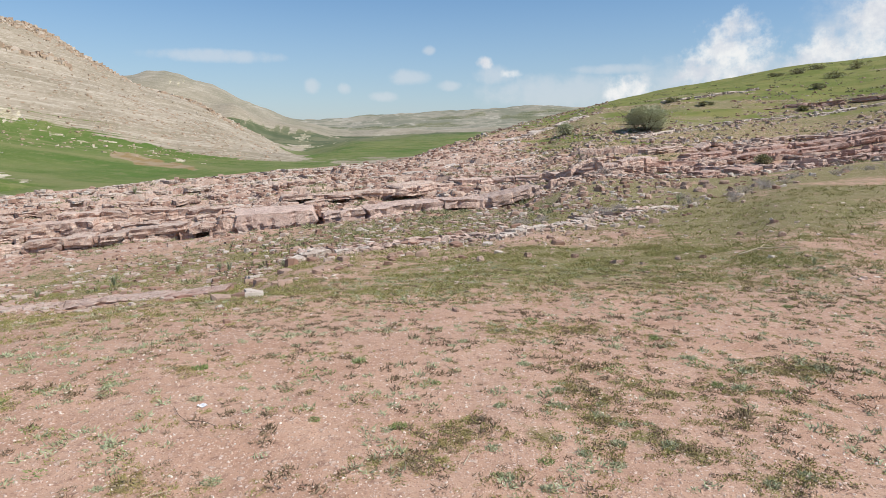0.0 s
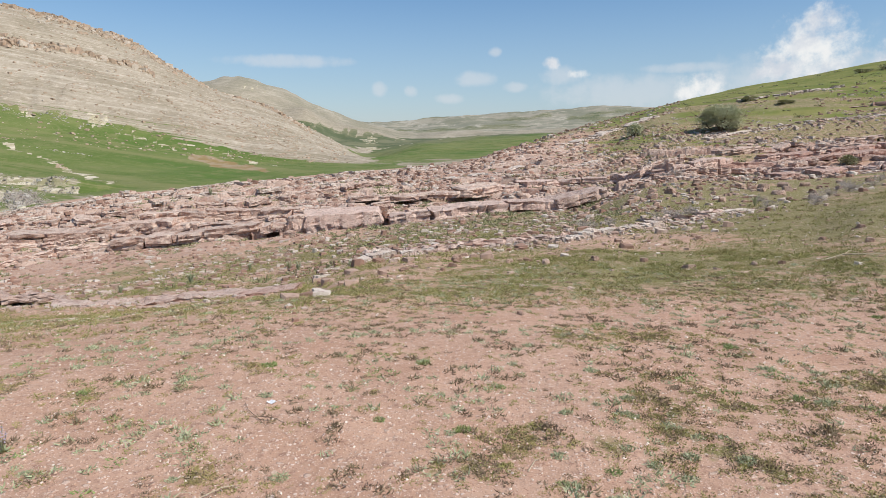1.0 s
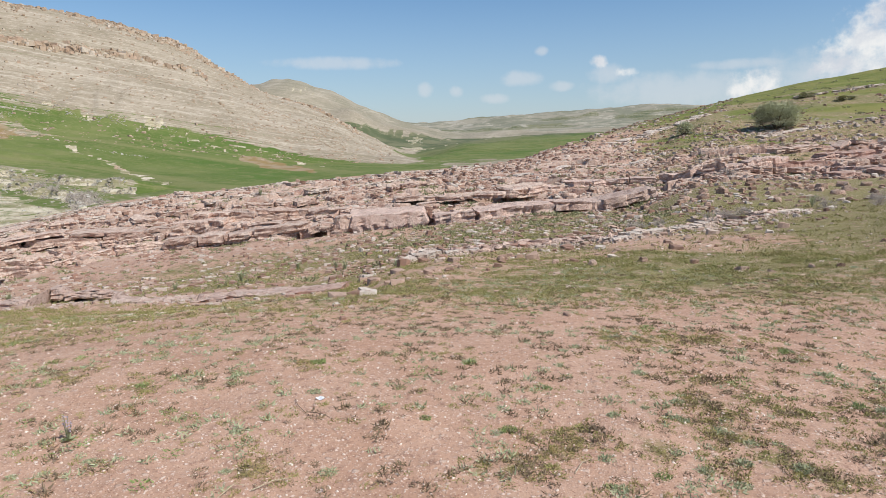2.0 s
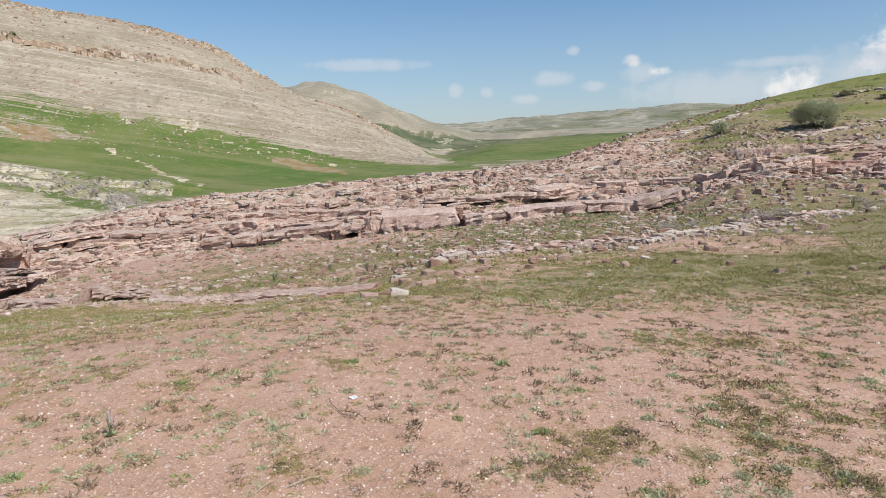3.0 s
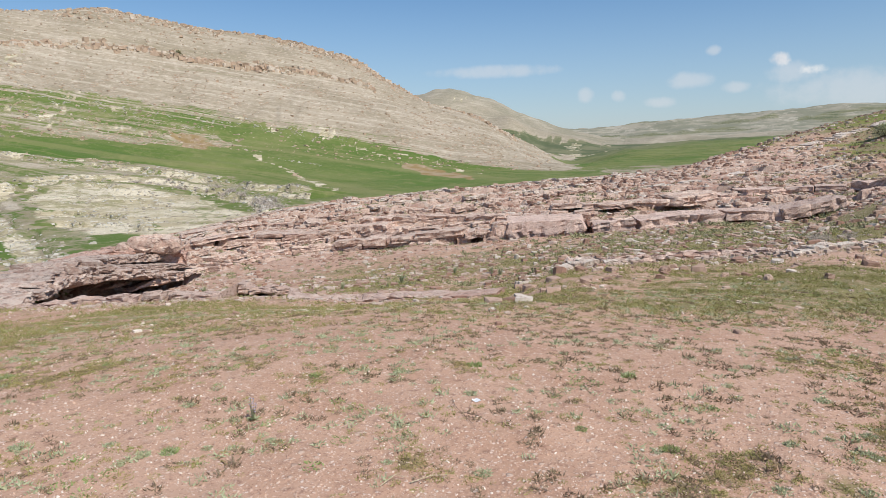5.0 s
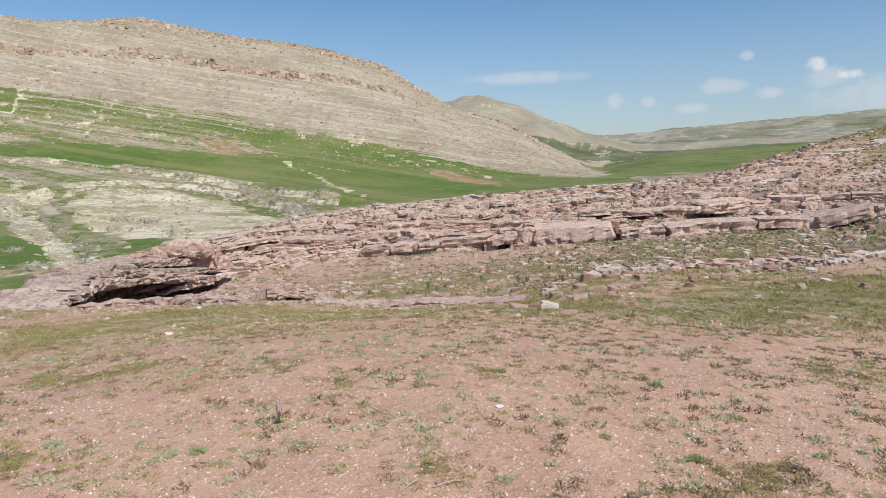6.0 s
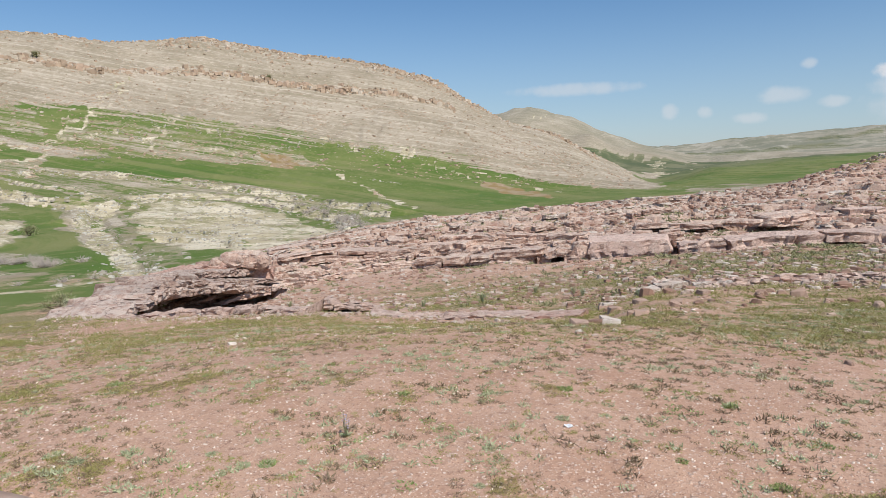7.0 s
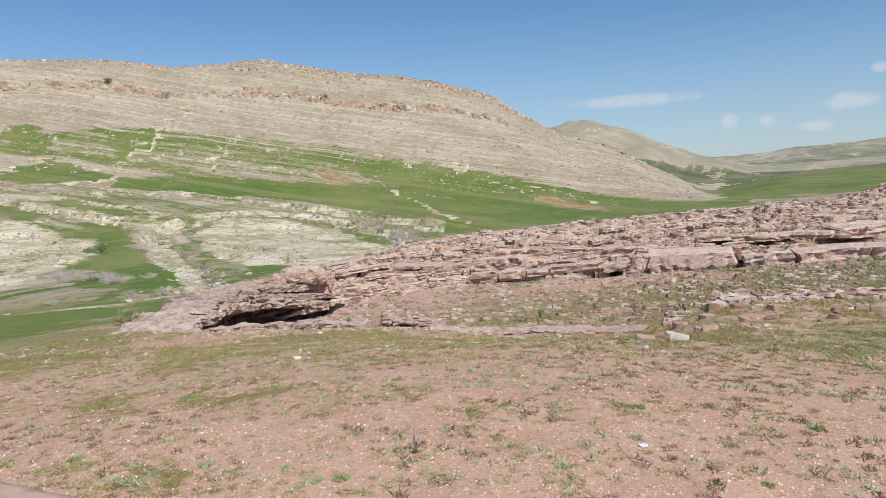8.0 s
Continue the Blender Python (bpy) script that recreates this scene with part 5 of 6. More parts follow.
for k, (line, mat, h, deep) in enumerate((([(-15.5, 9.4), (-13.6, 9.8), (-12.2, 10.1), (-10.6, 10.0), (-8.8, 10.6), (-7.2, 11.3)], LIGHT_ROCK, 0.20, 1.2), ([(-7.6, 11.0), (-5.8, 11.6), (-4.3, 12.1)], LIGHT_ROCK, 0.13, 1.5),
                                            ([(-3.2, 15.1), (-0.6, 16.4), (1.6, 16.5), (4.4, 18.6), (7.4, 20.6)], LIGHT_ROCK, 0.10, 0.45), ([(-2.4, 15.0), (-0.6, 15.7), (0.7, 15.8), (1.8, 15.8)], LIGHT_ROCK, 0.12, 0.45))):
    home = thing("rock_ledge", *line[0], solid_z(*line[0]), "low weathered bed of rock level with the turf", "rock ledge", "ledges of the outcrop")
    bed_sheet(home, line, mat, h, deep, 81 + k, -0.05, None, *((0.12, 0.10, 0.05, 1.0) if k < 2 else (0.3, 0.4, 0.05, 1.8)))

# the undercut at the low end of the ridge: dipping beds over a dark hollow
overhang = thing("rock_overhang", -19.3, 14.7, solid_z(-19.3, 14.7), "grey-pink sandstone overhang above a dark hollow", "rock overhang")
LIP = [(-16.4, 10.5), (-17.3, 11.7), (-18.3, 13.1), (-19.2, 14.7), (-20.0, 16.3), (-20.7, 19.2), (-21.0, 21.6)]
# lower three beds are flat; their darker rock carries the slope's shade as colour
bed_sheet(overhang, LIP, SHADED_GREY_ROCK, 0.26, 2.6, 71, 0, (-2.26, -2.32, -2.42, -2.72, -3.0, -3.45, -3.65), 0.10, 0.0, 0.1, 2.0)
bed_sheet(overhang, [(x - 0.75, y + 0.35) for x, y in LIP[1:]], SHADED_GREY_ROCK, 0.22, 2.2, 72, 0, (-2.14, -2.2, -2.5, -2.78, -3.2, -3.35), 0.2, 0.05, 0.1, 2.0)
bed_sheet(overhang, [(x - 1.7, y + 0.8) for x, y in LIP[2:]], SHADED_GREY_ROCK, 0.22, 1.8, 73, 0, (-2.25, -2.42, -2.6, -2.9, -3.0), 0.3, 0.1, 0.1, 2.0)
bed_sheet(overhang, [(x - 2.8, y + 1.3) for x, y in LIP[3:]], RED_ROCK, 0.22, 1.6, 74, 0, (-2.55, -2.6, -2.65, -2.65), 0.3, 0.1, 0.1, 2.0)


def boulder(x, y, l, d, h, seed, mat, label, heading=0.0, up=0.0, lean=0.0):
    v, f = block(l, d, h, seed, 14, 9, 8, 16, 0.22, 0.03, (0.62, 0.9))
    n = v - (0, 0, h / 2)
    n = n / (np.abs(n / (l / 2, d / 2, h / 2)) ** 4).sum(1)[:, None] ** 0.11
    ob = part("boulder", mesh_of("boulder", (n + (0, 0, h / 2)) @ turn(heading, lean).T, f), mat)
    ob.location = (x, y, solid_z(x, y) + up - 0.08 * h)
    return tagged(ob, label, "boulder", "boulders of the outcrop")


boulder(-23.0, 20.9, 2.5, 1.5, 0.62, 61, PINK_ROCK, "rounded brown boulder perched over a shadowed hollow", 0.75, 0.86, 0.10)
boulder(-23.85, 19.8, 0.6, 0.9, 0.7, 62, PINK_ROCK, "dark leaning boulder beside the perched one", 0.5, 0.6, 0.5)
boulder(-22.9, 21.6, 1.5, 0.9, 0.8, 63, RED_ROCK, "reddish boulder under the perched one", 0.75, 0.25)
boulder(-9.4, 28.5, 1.2, 1.0, 0.9, 65, PINK_ROCK, "fractured grey boulder beside the large block", 0.5)

# loose angular stones, in three levels of detail
CHUNKS = [block(1, rng.uniform(0.6, 0.9), rng.uniform(0.4, 0.7), 300 + k, 2, 2, 2, 10, 0.16, 0.05, (0.5, 0.88)) for k in range(14)]
BITS = [block(1, rng.uniform(0.6, 0.95), rng.uniform(0.45, 0.7), 350 + k, 2, 1, 1, 9, 0.16, 0.0, (0.5, 0.85)) for k in range(12)]
PEBBLES = [block(1, rng.uniform(0.6, 0.95), rng.uniform(0.45, 0.7), 400 + k, 1, 1, 1, 5, 0.12, 0.0) for k in range(10)]


def slope_places(count, bearings, ridge, size, flat=0.7, power=2.5, keep=None, sink=0.25):
    """Random places between two lines of the ridge: 0 its low ledge, 1 its high ledge, 2 its crest."""
    rows = []
    while len(rows) < count:
        b, u = rng.uniform(*bearings), rng.uniform(*ridge)
        i = int(np.argmin(np.abs(BEARINGS - b)))
        low, high, crest = RING_R[2][i], RING_R[3][i], RING_R[4][i]
        r = low + (high - low) * u if u < 1 else high + (crest - high) * (u - 1)
        x, y = polar(b, r)
        if keep and rng.random() > keep(x, y):
            continue
        s = size[0] + (size[1] - size[0]) * rng.random() ** power
        heading = math.atan2(-math.sin(math.radians(b)), math.cos(math.radians(b))) + rng.uniform(-0.5, 0.5)
        rows.append((x, y, ground_z(x, y) - sink * s * flat * 0.5, s, s, s * flat * rng.uniform(0.7, 1.3), heading, rng.uniform(-0.2, 0.2)))
    return rows


def patchy(size, seed, sharp=0.35):
    def keep(x, y):
        u, v = (0.8 * x + 0.6 * y) / size, (0.8 * y - 0.6 * x) / size
        n = 0.7 * value_noise(np.float64(u), np.float64(v), seed) + 0.5 * value_noise(np.float64(1.9 * y / size), np.float64(2.3 * x / size + 3.7), seed + 1) + 0.3 * value_noise(np.float64(4.1 * v), np.float64(3.7 * u), seed + 2)
        return float(np.clip(0.5 + 0.9 * n / sharp, 0.04, 1))
    return keep


scatter("ridge_rubble", BITS, slope_places(9000, (-57, 3), (1.02, 2.0), (0.06, 0.42), 0.6, 3.6, patchy(2.2, 5)), RUBBLE, "broken grey-pink rubble between the ledges", "rubble")
scatter("slope_rubble", BITS, slope_places(4500, (3, 37), (0.95, 1.35), (0.06, 0.34), 0.6, 3.6, patchy(3.0, 6)) + slope_places(3500, (8, 37), (0.80, 1.05), (0.06, 0.4), 0.7, 3.2, patchy(2.0, 9)), RUBBLE, "broken red and grey rubble on the slope", "rubble")
scatter("brow_rubble", BITS, slope_places(5200, (-12, 14), (1.08, 1.9), (0.06, 0.42), 0.6, 3.4, patchy(2.0, 16)), RUBBLE, "grey-pink rubble where the ridge meets the slope", "rubble")
scatter("crest_stones", CHUNKS, slope_places(420, (-30, 6), (1.86, 2.02), (0.15, 0.55), 0.75, 2.6), RUBBLE, "grey stones along the crest of the ridge", "stones")
scatter("talus", PEBBLES, slope_places(9000, (-56, 20), (0.06, 1.0), (0.035, 0.22), 0.65, 3.5, patchy(1.5, 8, 0.8)), RUBBLE, "small stones strewn over the slope under the ledge", "stones")


def line_places(points, count, spread, size, power=2.5):
    rows = []
    total = sum(math.hypot(b[0] - a[0], b[1] - a[1]) for a, b in zip(points, points[1:]))
    for _ in range(count):
        x, y, _ = along(points, rng.uniform(0, total))
        x, y = x + rng.normal(0, spread), y + rng.normal(0, spread)
        s = size[0] + (size[1] - size[0]) * rng.random() ** power
        rows.append((x, y, ground_z(x, y) - 0.1 * s, s, s, s * rng.uniform(0.4, 0.8), rng.uniform(0, 6.3), rng.uniform(-0.3, 0.3)))
    return rows


scatter("ledge_stones", BITS, line_places([(-15.5, 9.4), (-12.6, 9.3), (-8.8, 10.6), (-4.6, 12.2)], 900, 0.6, (0.03, 0.18), 3.0) + line_places([(-3.4, 14.8), (-0.6, 16.0), (1.6, 16.0), (4.2, 18.1), (7.2, 20.2)], 1100, 0.4, (0.04, 0.22), 3.0),
        LEDGE_STONE, "whitish and pink stones broken off the low ledge", "stones")
scatter("slope_stones", BITS, line_places(slope_line(4, 36, 1.12), 1500, 0.9, (0.06, 0.5), 3.2) + line_places(slope_line(2, 36, 1.19), 1300, 0.8, (0.06, 0.45), 3.2), LEDGE_STONE, "whitish broken stones in bands across the slope", "stones")
scatter("turf_stones", BITS, slope_places(900, (-20, 32), (-0.35, 1.0), (0.05, 0.34), 0.7, 3.4), RUBBLE, "brown and grey stones strewn in the turf", "stones")


def plan_places(count, bearings, radii, size, flat=0.7, power=2.5, keep=None, sink=0.25):
    rows = []
    while len(rows) < count:
        b, r = rng.uniform(*bearings), math.sqrt(rng.uniform(radii[0] ** 2, radii[1] ** 2))
        x, y = polar(b, r)
        if keep and rng.random() > keep(x, y):
            continue
        s = size[0] + (size[1] - size[0]) * rng.random() ** power
        rows.append((x, y, ground_z(x, y) - sink * s * flat, s, s, s * flat * rng.uniform(0.7, 1.3), rng.uniform(0, 6.3), rng.uniform(-0.25, 0.25)))
    return rows


def strew(name, count, bearings, radii, size, power, flat, mat, label, category, seed, keep=None):
    """Small angular stones or clods lying on the ground as one mesh: irregular four-sided lumps, half sunk."""
    r = np.random.default_rng(seed)
    b = np.radians(r.uniform(*bearings, count))
    far = radii[0] * (radii[1] / radii[0]) ** r.uniform(0, 1, count)
    x, y = far * np.sin(b), far * np.cos(b)
    if keep is not None:
        ok = r.random(count) < keep(x, y)
        x, y, far = x[ok], y[ok], far[ok]
    n = len(x)
    s = (size[0] + (size[1] - size[0]) * r.random(n) ** power) * (far / radii[0]) ** 0.55
    z = grid_value(LAND_Z, x, y)
    spin = r.uniform(0, 6.283, n)
    co = np.empty((n, 8, 3))
    slim = r.uniform(0.5, 1.0, n)
    for k in range(4):
        a = 1.571 * k + r.uniform(-0.6, 0.6, n)
        low, high = s * r.uniform(0.4, 0.62, n), s * r.uniform(0.12, 0.42, n)
        for j, reach, up in ((k, low, z - 0.12 * s), (k + 4, high, z + s * flat * r.uniform(0.3, 1.25, n))):
            lx, ly = reach * np.cos(a), reach * np.sin(a) * slim
            co[:, j] = np.stack([x + lx * np.cos(spin) - ly * np.sin(spin), y + lx * np.sin(spin) + ly * np.cos(spin), up], 1)
    quad = np.array([(4, 5, 6, 7), (0, 1, 5, 4), (1, 2, 6, 5), (2, 3, 7, 6), (3, 0, 4, 7)])
    faces = (np.arange(n)[:, None, None] * 8 + quad[None]).reshape(-1, 4)
    me = bpy.data.meshes.new(name)
    me.vertices.add(n * 8)
    me.vertices.foreach_set("co", co.ravel())
    me.loops.add(faces.size)
    me.loops.foreach_set("vertex_index", faces.ravel().astype(np.int32))
    me.polygons.add(len(faces))
    me.polygons.foreach_set("loop_start", np.arange(0, faces.size, 4, dtype=np.int32))
    me.update(calc_edges=True)
    me.materials.append(mat)
    return tagged(new(name, me), label, category, kind="stuff")


def bare_soil(x, y):
    return np.clip(1.05 - grid_value(TURFY, x, y), 0.15, 1)


strew("gravel", 42000, (-76, 40), (1.9, 16.0), (0.004, 0.018), 2.8, 0.34, GRAVEL, "pink and whitish gravel lying on bare soil", "gravel", 41, bare_soil)
strew("clods", 18000, (-76, 40), (1.9, 16.0), (0.005, 0.020), 2.4, 0.32, CLOD, "crumbly clods of pink soil", "clods", 42, bare_soil)
scatter("field_stones", PEBBLES, plan_places(1500, (-76, 38), (8.0, 19.0), (0.03, 0.11), 0.6, 3.0), GRAVEL, "pinkish stones strewn in thin turf", "stones")


def on_hill(lines, count, spread, size):
    """Stones along lines of bearing and distance on the pale hill."""
    rows = []
    for _ in range(count):
        k = rng.integers(len(lines) - 1)
        q = rng.random()
        b = lines[k][0] + (lines[k + 1][0] - lines[k][0]) * q + rng.normal(0, 0.15)
        r = lines[k][1] + (lines[k + 1][1] - lines[k][1]) * q + rng.normal(0, spread)
        x, y = polar(b, r)
        s = size[0] + (size[1] - size[0]) * rng.random() ** 2.2
        rows.append((x, y, ground_z(x, y) - 0.2 * s, s * 1.2, s, s * 0.9, rng.uniform(0, 6.3), rng.uniform(-0.2, 0.2)))
    return rows


BAND = [(-70, 466), (-61, 470), (-56.5, 469), (-50, 474), (-45, 465), (-38.3, 461), (-33.5, 464), (-29.1, 471)]
CROWN = [(-74, 548), (-60, 548), (-50, 548), (-42, 546), (-34, 546), (-28, 545), (-22, 542), (-17, 530)]
scatter("hill_crags", BITS, on_hill(BAND, 800, 2.5, (1.2, 5.0)) + on_hill(CROWN, 1500, 12.0, (0.9, 4.4)) + on_hill([(-44, 462), (-37, 460)], 200, 1.5, (2.4, 6.0)) + on_hill([(-53, 530), (-41, 528)], 420, 14.0, (0.8, 3.4)) + on_hill([(-37, 530), (-26, 528)], 420, 12.0, (0.8, 4.0)),
        HILL_STONE, "brown crags and boulders along the hilltop", "crags")
scatter("hill_stones", PEBBLES, plan_places(6000, (-74, -14), (310, 560), (0.4, 2.0), 0.7, 3.0), HILL_STONE, "scattered pale stones on the dry hillside", "stones")
def scarp_places(per_metre):
    rows = []
    for line, high in SCARPS:
        for (ax, ay), (bx, by) in zip(line, line[1:]):
            heading = math.atan2(by - ay, bx - ax)
            for _ in range(int(per_metre * math.hypot(bx - ax, by - ay))):
                q, off = rng.random(), rng.normal(0, 0.9)
                x, y = ax + (bx - ax) * q - math.sin(heading) * off, ay + (by - ay) * q + math.cos(heading) * off
                x, y = x - float(grid_value(WOBBLE_X, np.float64(x), np.float64(y))), y - float(grid_value(WOBBLE_Y, np.float64(x), np.float64(y)))
                size = (0.14 + 0.62 * rng.random() ** 2.6) * (0.7 + 0.3 * high)
                rows.append((x, y, ground_z(x, y) - 0.1 * size, 1.5 * size, size, 0.75 * size, heading + rng.normal(0, 0.35), rng.uniform(-0.15, 0.15)))
    return rows


def terrace_places(count):
    """Stones on the risers of the stepped hillside."""
    rows = []
    while len(rows) < count:
        x, y = polar(rng.uniform(-74, -18), rng.uniform(245, 440))
        i, j = int(np.argmin(np.abs(BEARINGS - math.degrees(math.atan2(x, y))))), int(np.argmin(np.abs(RADII - math.hypot(x, y))))
        if RISER[i, j] < 0.5 or rng.random() < GREEN[i, j]:
            continue
        size = 0.25 + 0.7 * rng.random() ** 2.8
        rows.append((x, y, ground_z(x, y) - 0.1 * size, 1.7 * size, size, 0.6 * size, math.atan2(-x, y) + rng.normal(0, 0.3), rng.uniform(-0.1, 0.1)))
    return rows


scatter("scarp_stones", BITS, scarp_places(3.6), MARL_STONE, "pale limestone blocks along the low scarps of the valley", "stones")
scatter("terrace_stones", PEBBLES, terrace_places(6500), HILL_STONE, "pale stones in lines along the old terraces of the hill", "stones")
scatter("gully_stones", BITS, [p for a, b in (((-155, 92), (-131, 78)), ((-131, 78), (-98, 62)), ((-98, 62), (-58, 39)), ((-58, 39), (-50, 33))) for p in line_places([a, b], 300, 1.6, (0.12, 0.7), 2.8)],
        MARL_STONE, "pale boulders and stones in the bed of the gully", "stones")
scatter("marl_stones", BITS, plan_places(1100, (-72, -36), (55, 210), (0.2, 1.0), 0.6, 3.2, lambda x, y: float(grid_value(PALE, np.float64(x), np.float64(y)))),
        MARL_STONE, "pale stones on the marl benches and in the gully", "stones")

# ---- plants ----
def leaf_quads(base, tip, width, sag):
    """A leaf of two faces: a bent kite with a fold along its length."""
    base, tip = np.array(base), np.array(tip)
    d = tip - base
    side = np.cross(d, (0, 0, 1.0))
    n = np.linalg.norm(side)
    side = side / n * width if n > 1e-6 else np.array((width, 0, 0))
    mid = base + d * 0.5 + np.array((0, 0, sag))
    return [base, mid - side, tip, mid + side]


def leafy(count, spread, tall, width, seed, upright=0.5, flat=0.0):
    """A tuft: leaves that leave one root in all directions."""
    r = np.random.default_rng(seed)
    verts, faces = [], []
    for _ in range(count):
        a = r.uniform(0, 6.283)
        reach = spread * r.uniform(0.35, 1.0)
        rise = tall * r.uniform(0.3, 1.0) * (1 - flat * reach / spread)
        root = np.array((r.normal(0, 0.12 * spread), r.normal(0, 0.12 * spread), -0.004))
        tip = root + (math.cos(a) * reach, math.sin(a) * reach, rise)
        k = len(verts)
        verts += leaf_quads(root, tip, width * r.uniform(0.6, 1.2), 0.3 * rise * upright)
        faces.append((k, k + 1, k + 2, k + 3))
    return np.array(verts), np.array(faces)


def stem(points, r0, r1, sides=4):
    """A tapered stem along a line of points."""
    verts, faces = [], []
    for k, p in enumerate(points):
        q = k / (len(points) - 1)
        r = r0 + (r1 - r0) * q
        d = Vector(points[min(k + 1, len(points) - 1)]) - Vector(points[max(k - 1, 0)])
        rot = d.to_track_quat("Z", "X").to_matrix()
        for i in range(sides):
            a = 6.283 * i / sides
            verts.append(tuple(Vector(p) + rot @ Vector((r * math.cos(a), r * math.sin(a), 0))))
    for k in range(len(points) - 1):
        for i in range(sides):
            j = (i + 1) % sides
            faces.append((k * sides + i, k * sides + j, (k + 1) * sides + j, (k + 1) * sides + i))
    return verts, faces


def joined(pieces):
    verts, faces = [], []
    for v, f in pieces:
        k = len(verts)
        verts += [tuple(p) for p in v]
        faces += [tuple(int(i) + k for i in q) for q in f]
    return verts, faces


def turf_keep(x, y):
    return float(np.clip(grid_value(TURFY, np.float64(x), np.float64(y)) * 1.5, 0, 1)) * patchy(0.5, 14, 0.5)(x, y)


def fuzz(count, spread, tall, width, seed, up=0.6):
    """A low mat: many tiny leaves that stand at all angles over a small disc."""
    r = np.random.default_rng(seed)
    verts, faces = [], []
    for _ in range(count):
        a, u = r.uniform(0, 6.283), spread * math.sqrt(r.random())
        root = np.array((math.cos(a) * u, math.sin(a) * u, r.uniform(-0.003, 0.3 * tall * (1 - u / spread))))
        d = r.normal(0, 1, 3) + (0.5 * math.cos(a), 0.5 * math.sin(a), 0)
        d[2] = abs(d[2]) * up + 0.25
        d *= tall * r.uniform(0.5, 1.3) / np.linalg.norm(d)
        side = np.cross(d, r.normal(0, 1, 3))
        side *= width / max(np.linalg.norm(side), 1e-6)
        k = len(verts)
        verts += [root - side, root + side, root + d]
        faces.append((k, k + 1, k + 2))
    return np.array(verts), np.array(faces)


BLADES = [fuzz(8, 0.06, 0.045, 0.0036, 500 + k, 0.9) for k in range(6)]
MATS = [fuzz(44, 0.06, 0.021, 0.0052, 520 + k, 0.7) for k in range(8)]
SPRIGS = [fuzz(26, 0.035, 0.026, 0.0042, 540 + k, 0.8) for k in range(8)]


def tuft_places(count, bearings, radii, size, keep=None):
    rows = []
    while len(rows) < count:
        b, r = rng.uniform(*bearings), math.sqrt(rng.uniform(radii[0] ** 2, radii[1] ** 2))
        x, y = polar(b, r)
        if keep and rng.random() > keep(x, y):
            continue
        s = rng.uniform(*size)
        rows.append((x, y, ground_z(x, y), s, s, s * rng.uniform(0.7, 1.2), rng.uniform(0, 6.3), 0.0))
    return rows


def patch_places(patches, per_area, size):
    rows = []
    for px, py, rad in patches:
        for _ in range(int(per_area * rad * rad)):
            x, y = px + rng.normal(0, rad * 0.75), py + rng.normal(0, rad * 0.65)
            if rng.random() > patchy(0.16, 64, 1.1)(x, y):
                continue
            s = rng.uniform(*size)
            rows.append((x, y, ground_z(x, y), s, s, s * rng.uniform(0.7, 1.2), rng.uniform(0, 6.3), 0.0))
    return rows


scatter("turf", BLADES, tuft_places(17000, (-74, 38), (5.5, 13.0), (0.6, 1.3), turf_keep) + tuft_places(9000, (-74, 38), (12.0, 24.0), (1.0, 2.2), turf_keep), TURF,
        "thin olive turf with dry tips among the stones", "grass")
scatter("weed_mats", MATS, patch_places(PATCHES, 2000, (0.25, 0.8)) + tuft_places(2300, (-74, 38), (2.2, 8.5), (0.25, 0.8), patchy(0.45, 24, 0.35)), WEED, "low olive-green weeds matted over the soil", "weeds")
scatter("dry_mats", MATS, patch_places(PATCHES, 1100, (0.3, 0.8)), DEAD_LEAF, "withered reddish-brown weeds among the green", "weeds")
scatter("sprigs", SPRIGS, tuft_places(2000, (-74, 38), (2.2, 11.0), (0.6, 1.5), patchy(0.6, 34, 0.4)), GLAUCOUS, "small grey-green sprigs on bare soil", "weeds")
scatter("green_tufts", MATS, tuft_places(750, (-74, 38), (3.0, 12.0), (0.4, 1.1), patchy(0.9, 74, 0.3)), FRESH, "small bright green tufts dotted over the soil", "weeds")
scatter("dead_sprigs", SPRIGS, tuft_places(2600, (-74, 38), (2.2, 10.0), (0.5, 1.4), patchy(0.5, 44, 0.4)), DEAD_LEAF, "withered brown sprigs on bare soil", "weeds")
scatter("ridge_tufts", SPRIGS, [(x, y, z, 3.6 * s, 3.6 * s, 3.8 * s, h, 0.0) for x, y, z, s, _, _, h, _ in slope_places(2300, (-50, 10), (0.2, 1.95), (0.5, 1.4), 0.5, 1.5, patchy(3.0, 54, 0.3), 0.0) + slope_places(900, (-12, 36), (0.9, 1.6), (0.8, 2.2), 0.5, 1.5, patchy(3.0, 54, 0.3), 0.0)], SHRUB,
        "dull green tufts rooted between the rocks", "weeds")


def rosette(x, y, size, mat, label, seed, tall=0.5, count=22):
    v, f = fuzz(count * 5, 0.42 * size, 0.20 * size, 0.036 * size, seed, 0.3 + tall)
    home = thing("weed", x, y, ground_z(x, y), label, "weed", "weeds on the field")
    part("foliage", mesh_of("foliage", v, f), mat, home)
    s, q = stem([(0, 0, -0.01), (0.01 * size, 0, 0.25 * tall * size), (0, 0.02 * size, 0.5 * tall * size)], 0.03 * size, 0.015 * size)
    part("stalk", mesh_of("stalk", s, q), SHRUB, home)


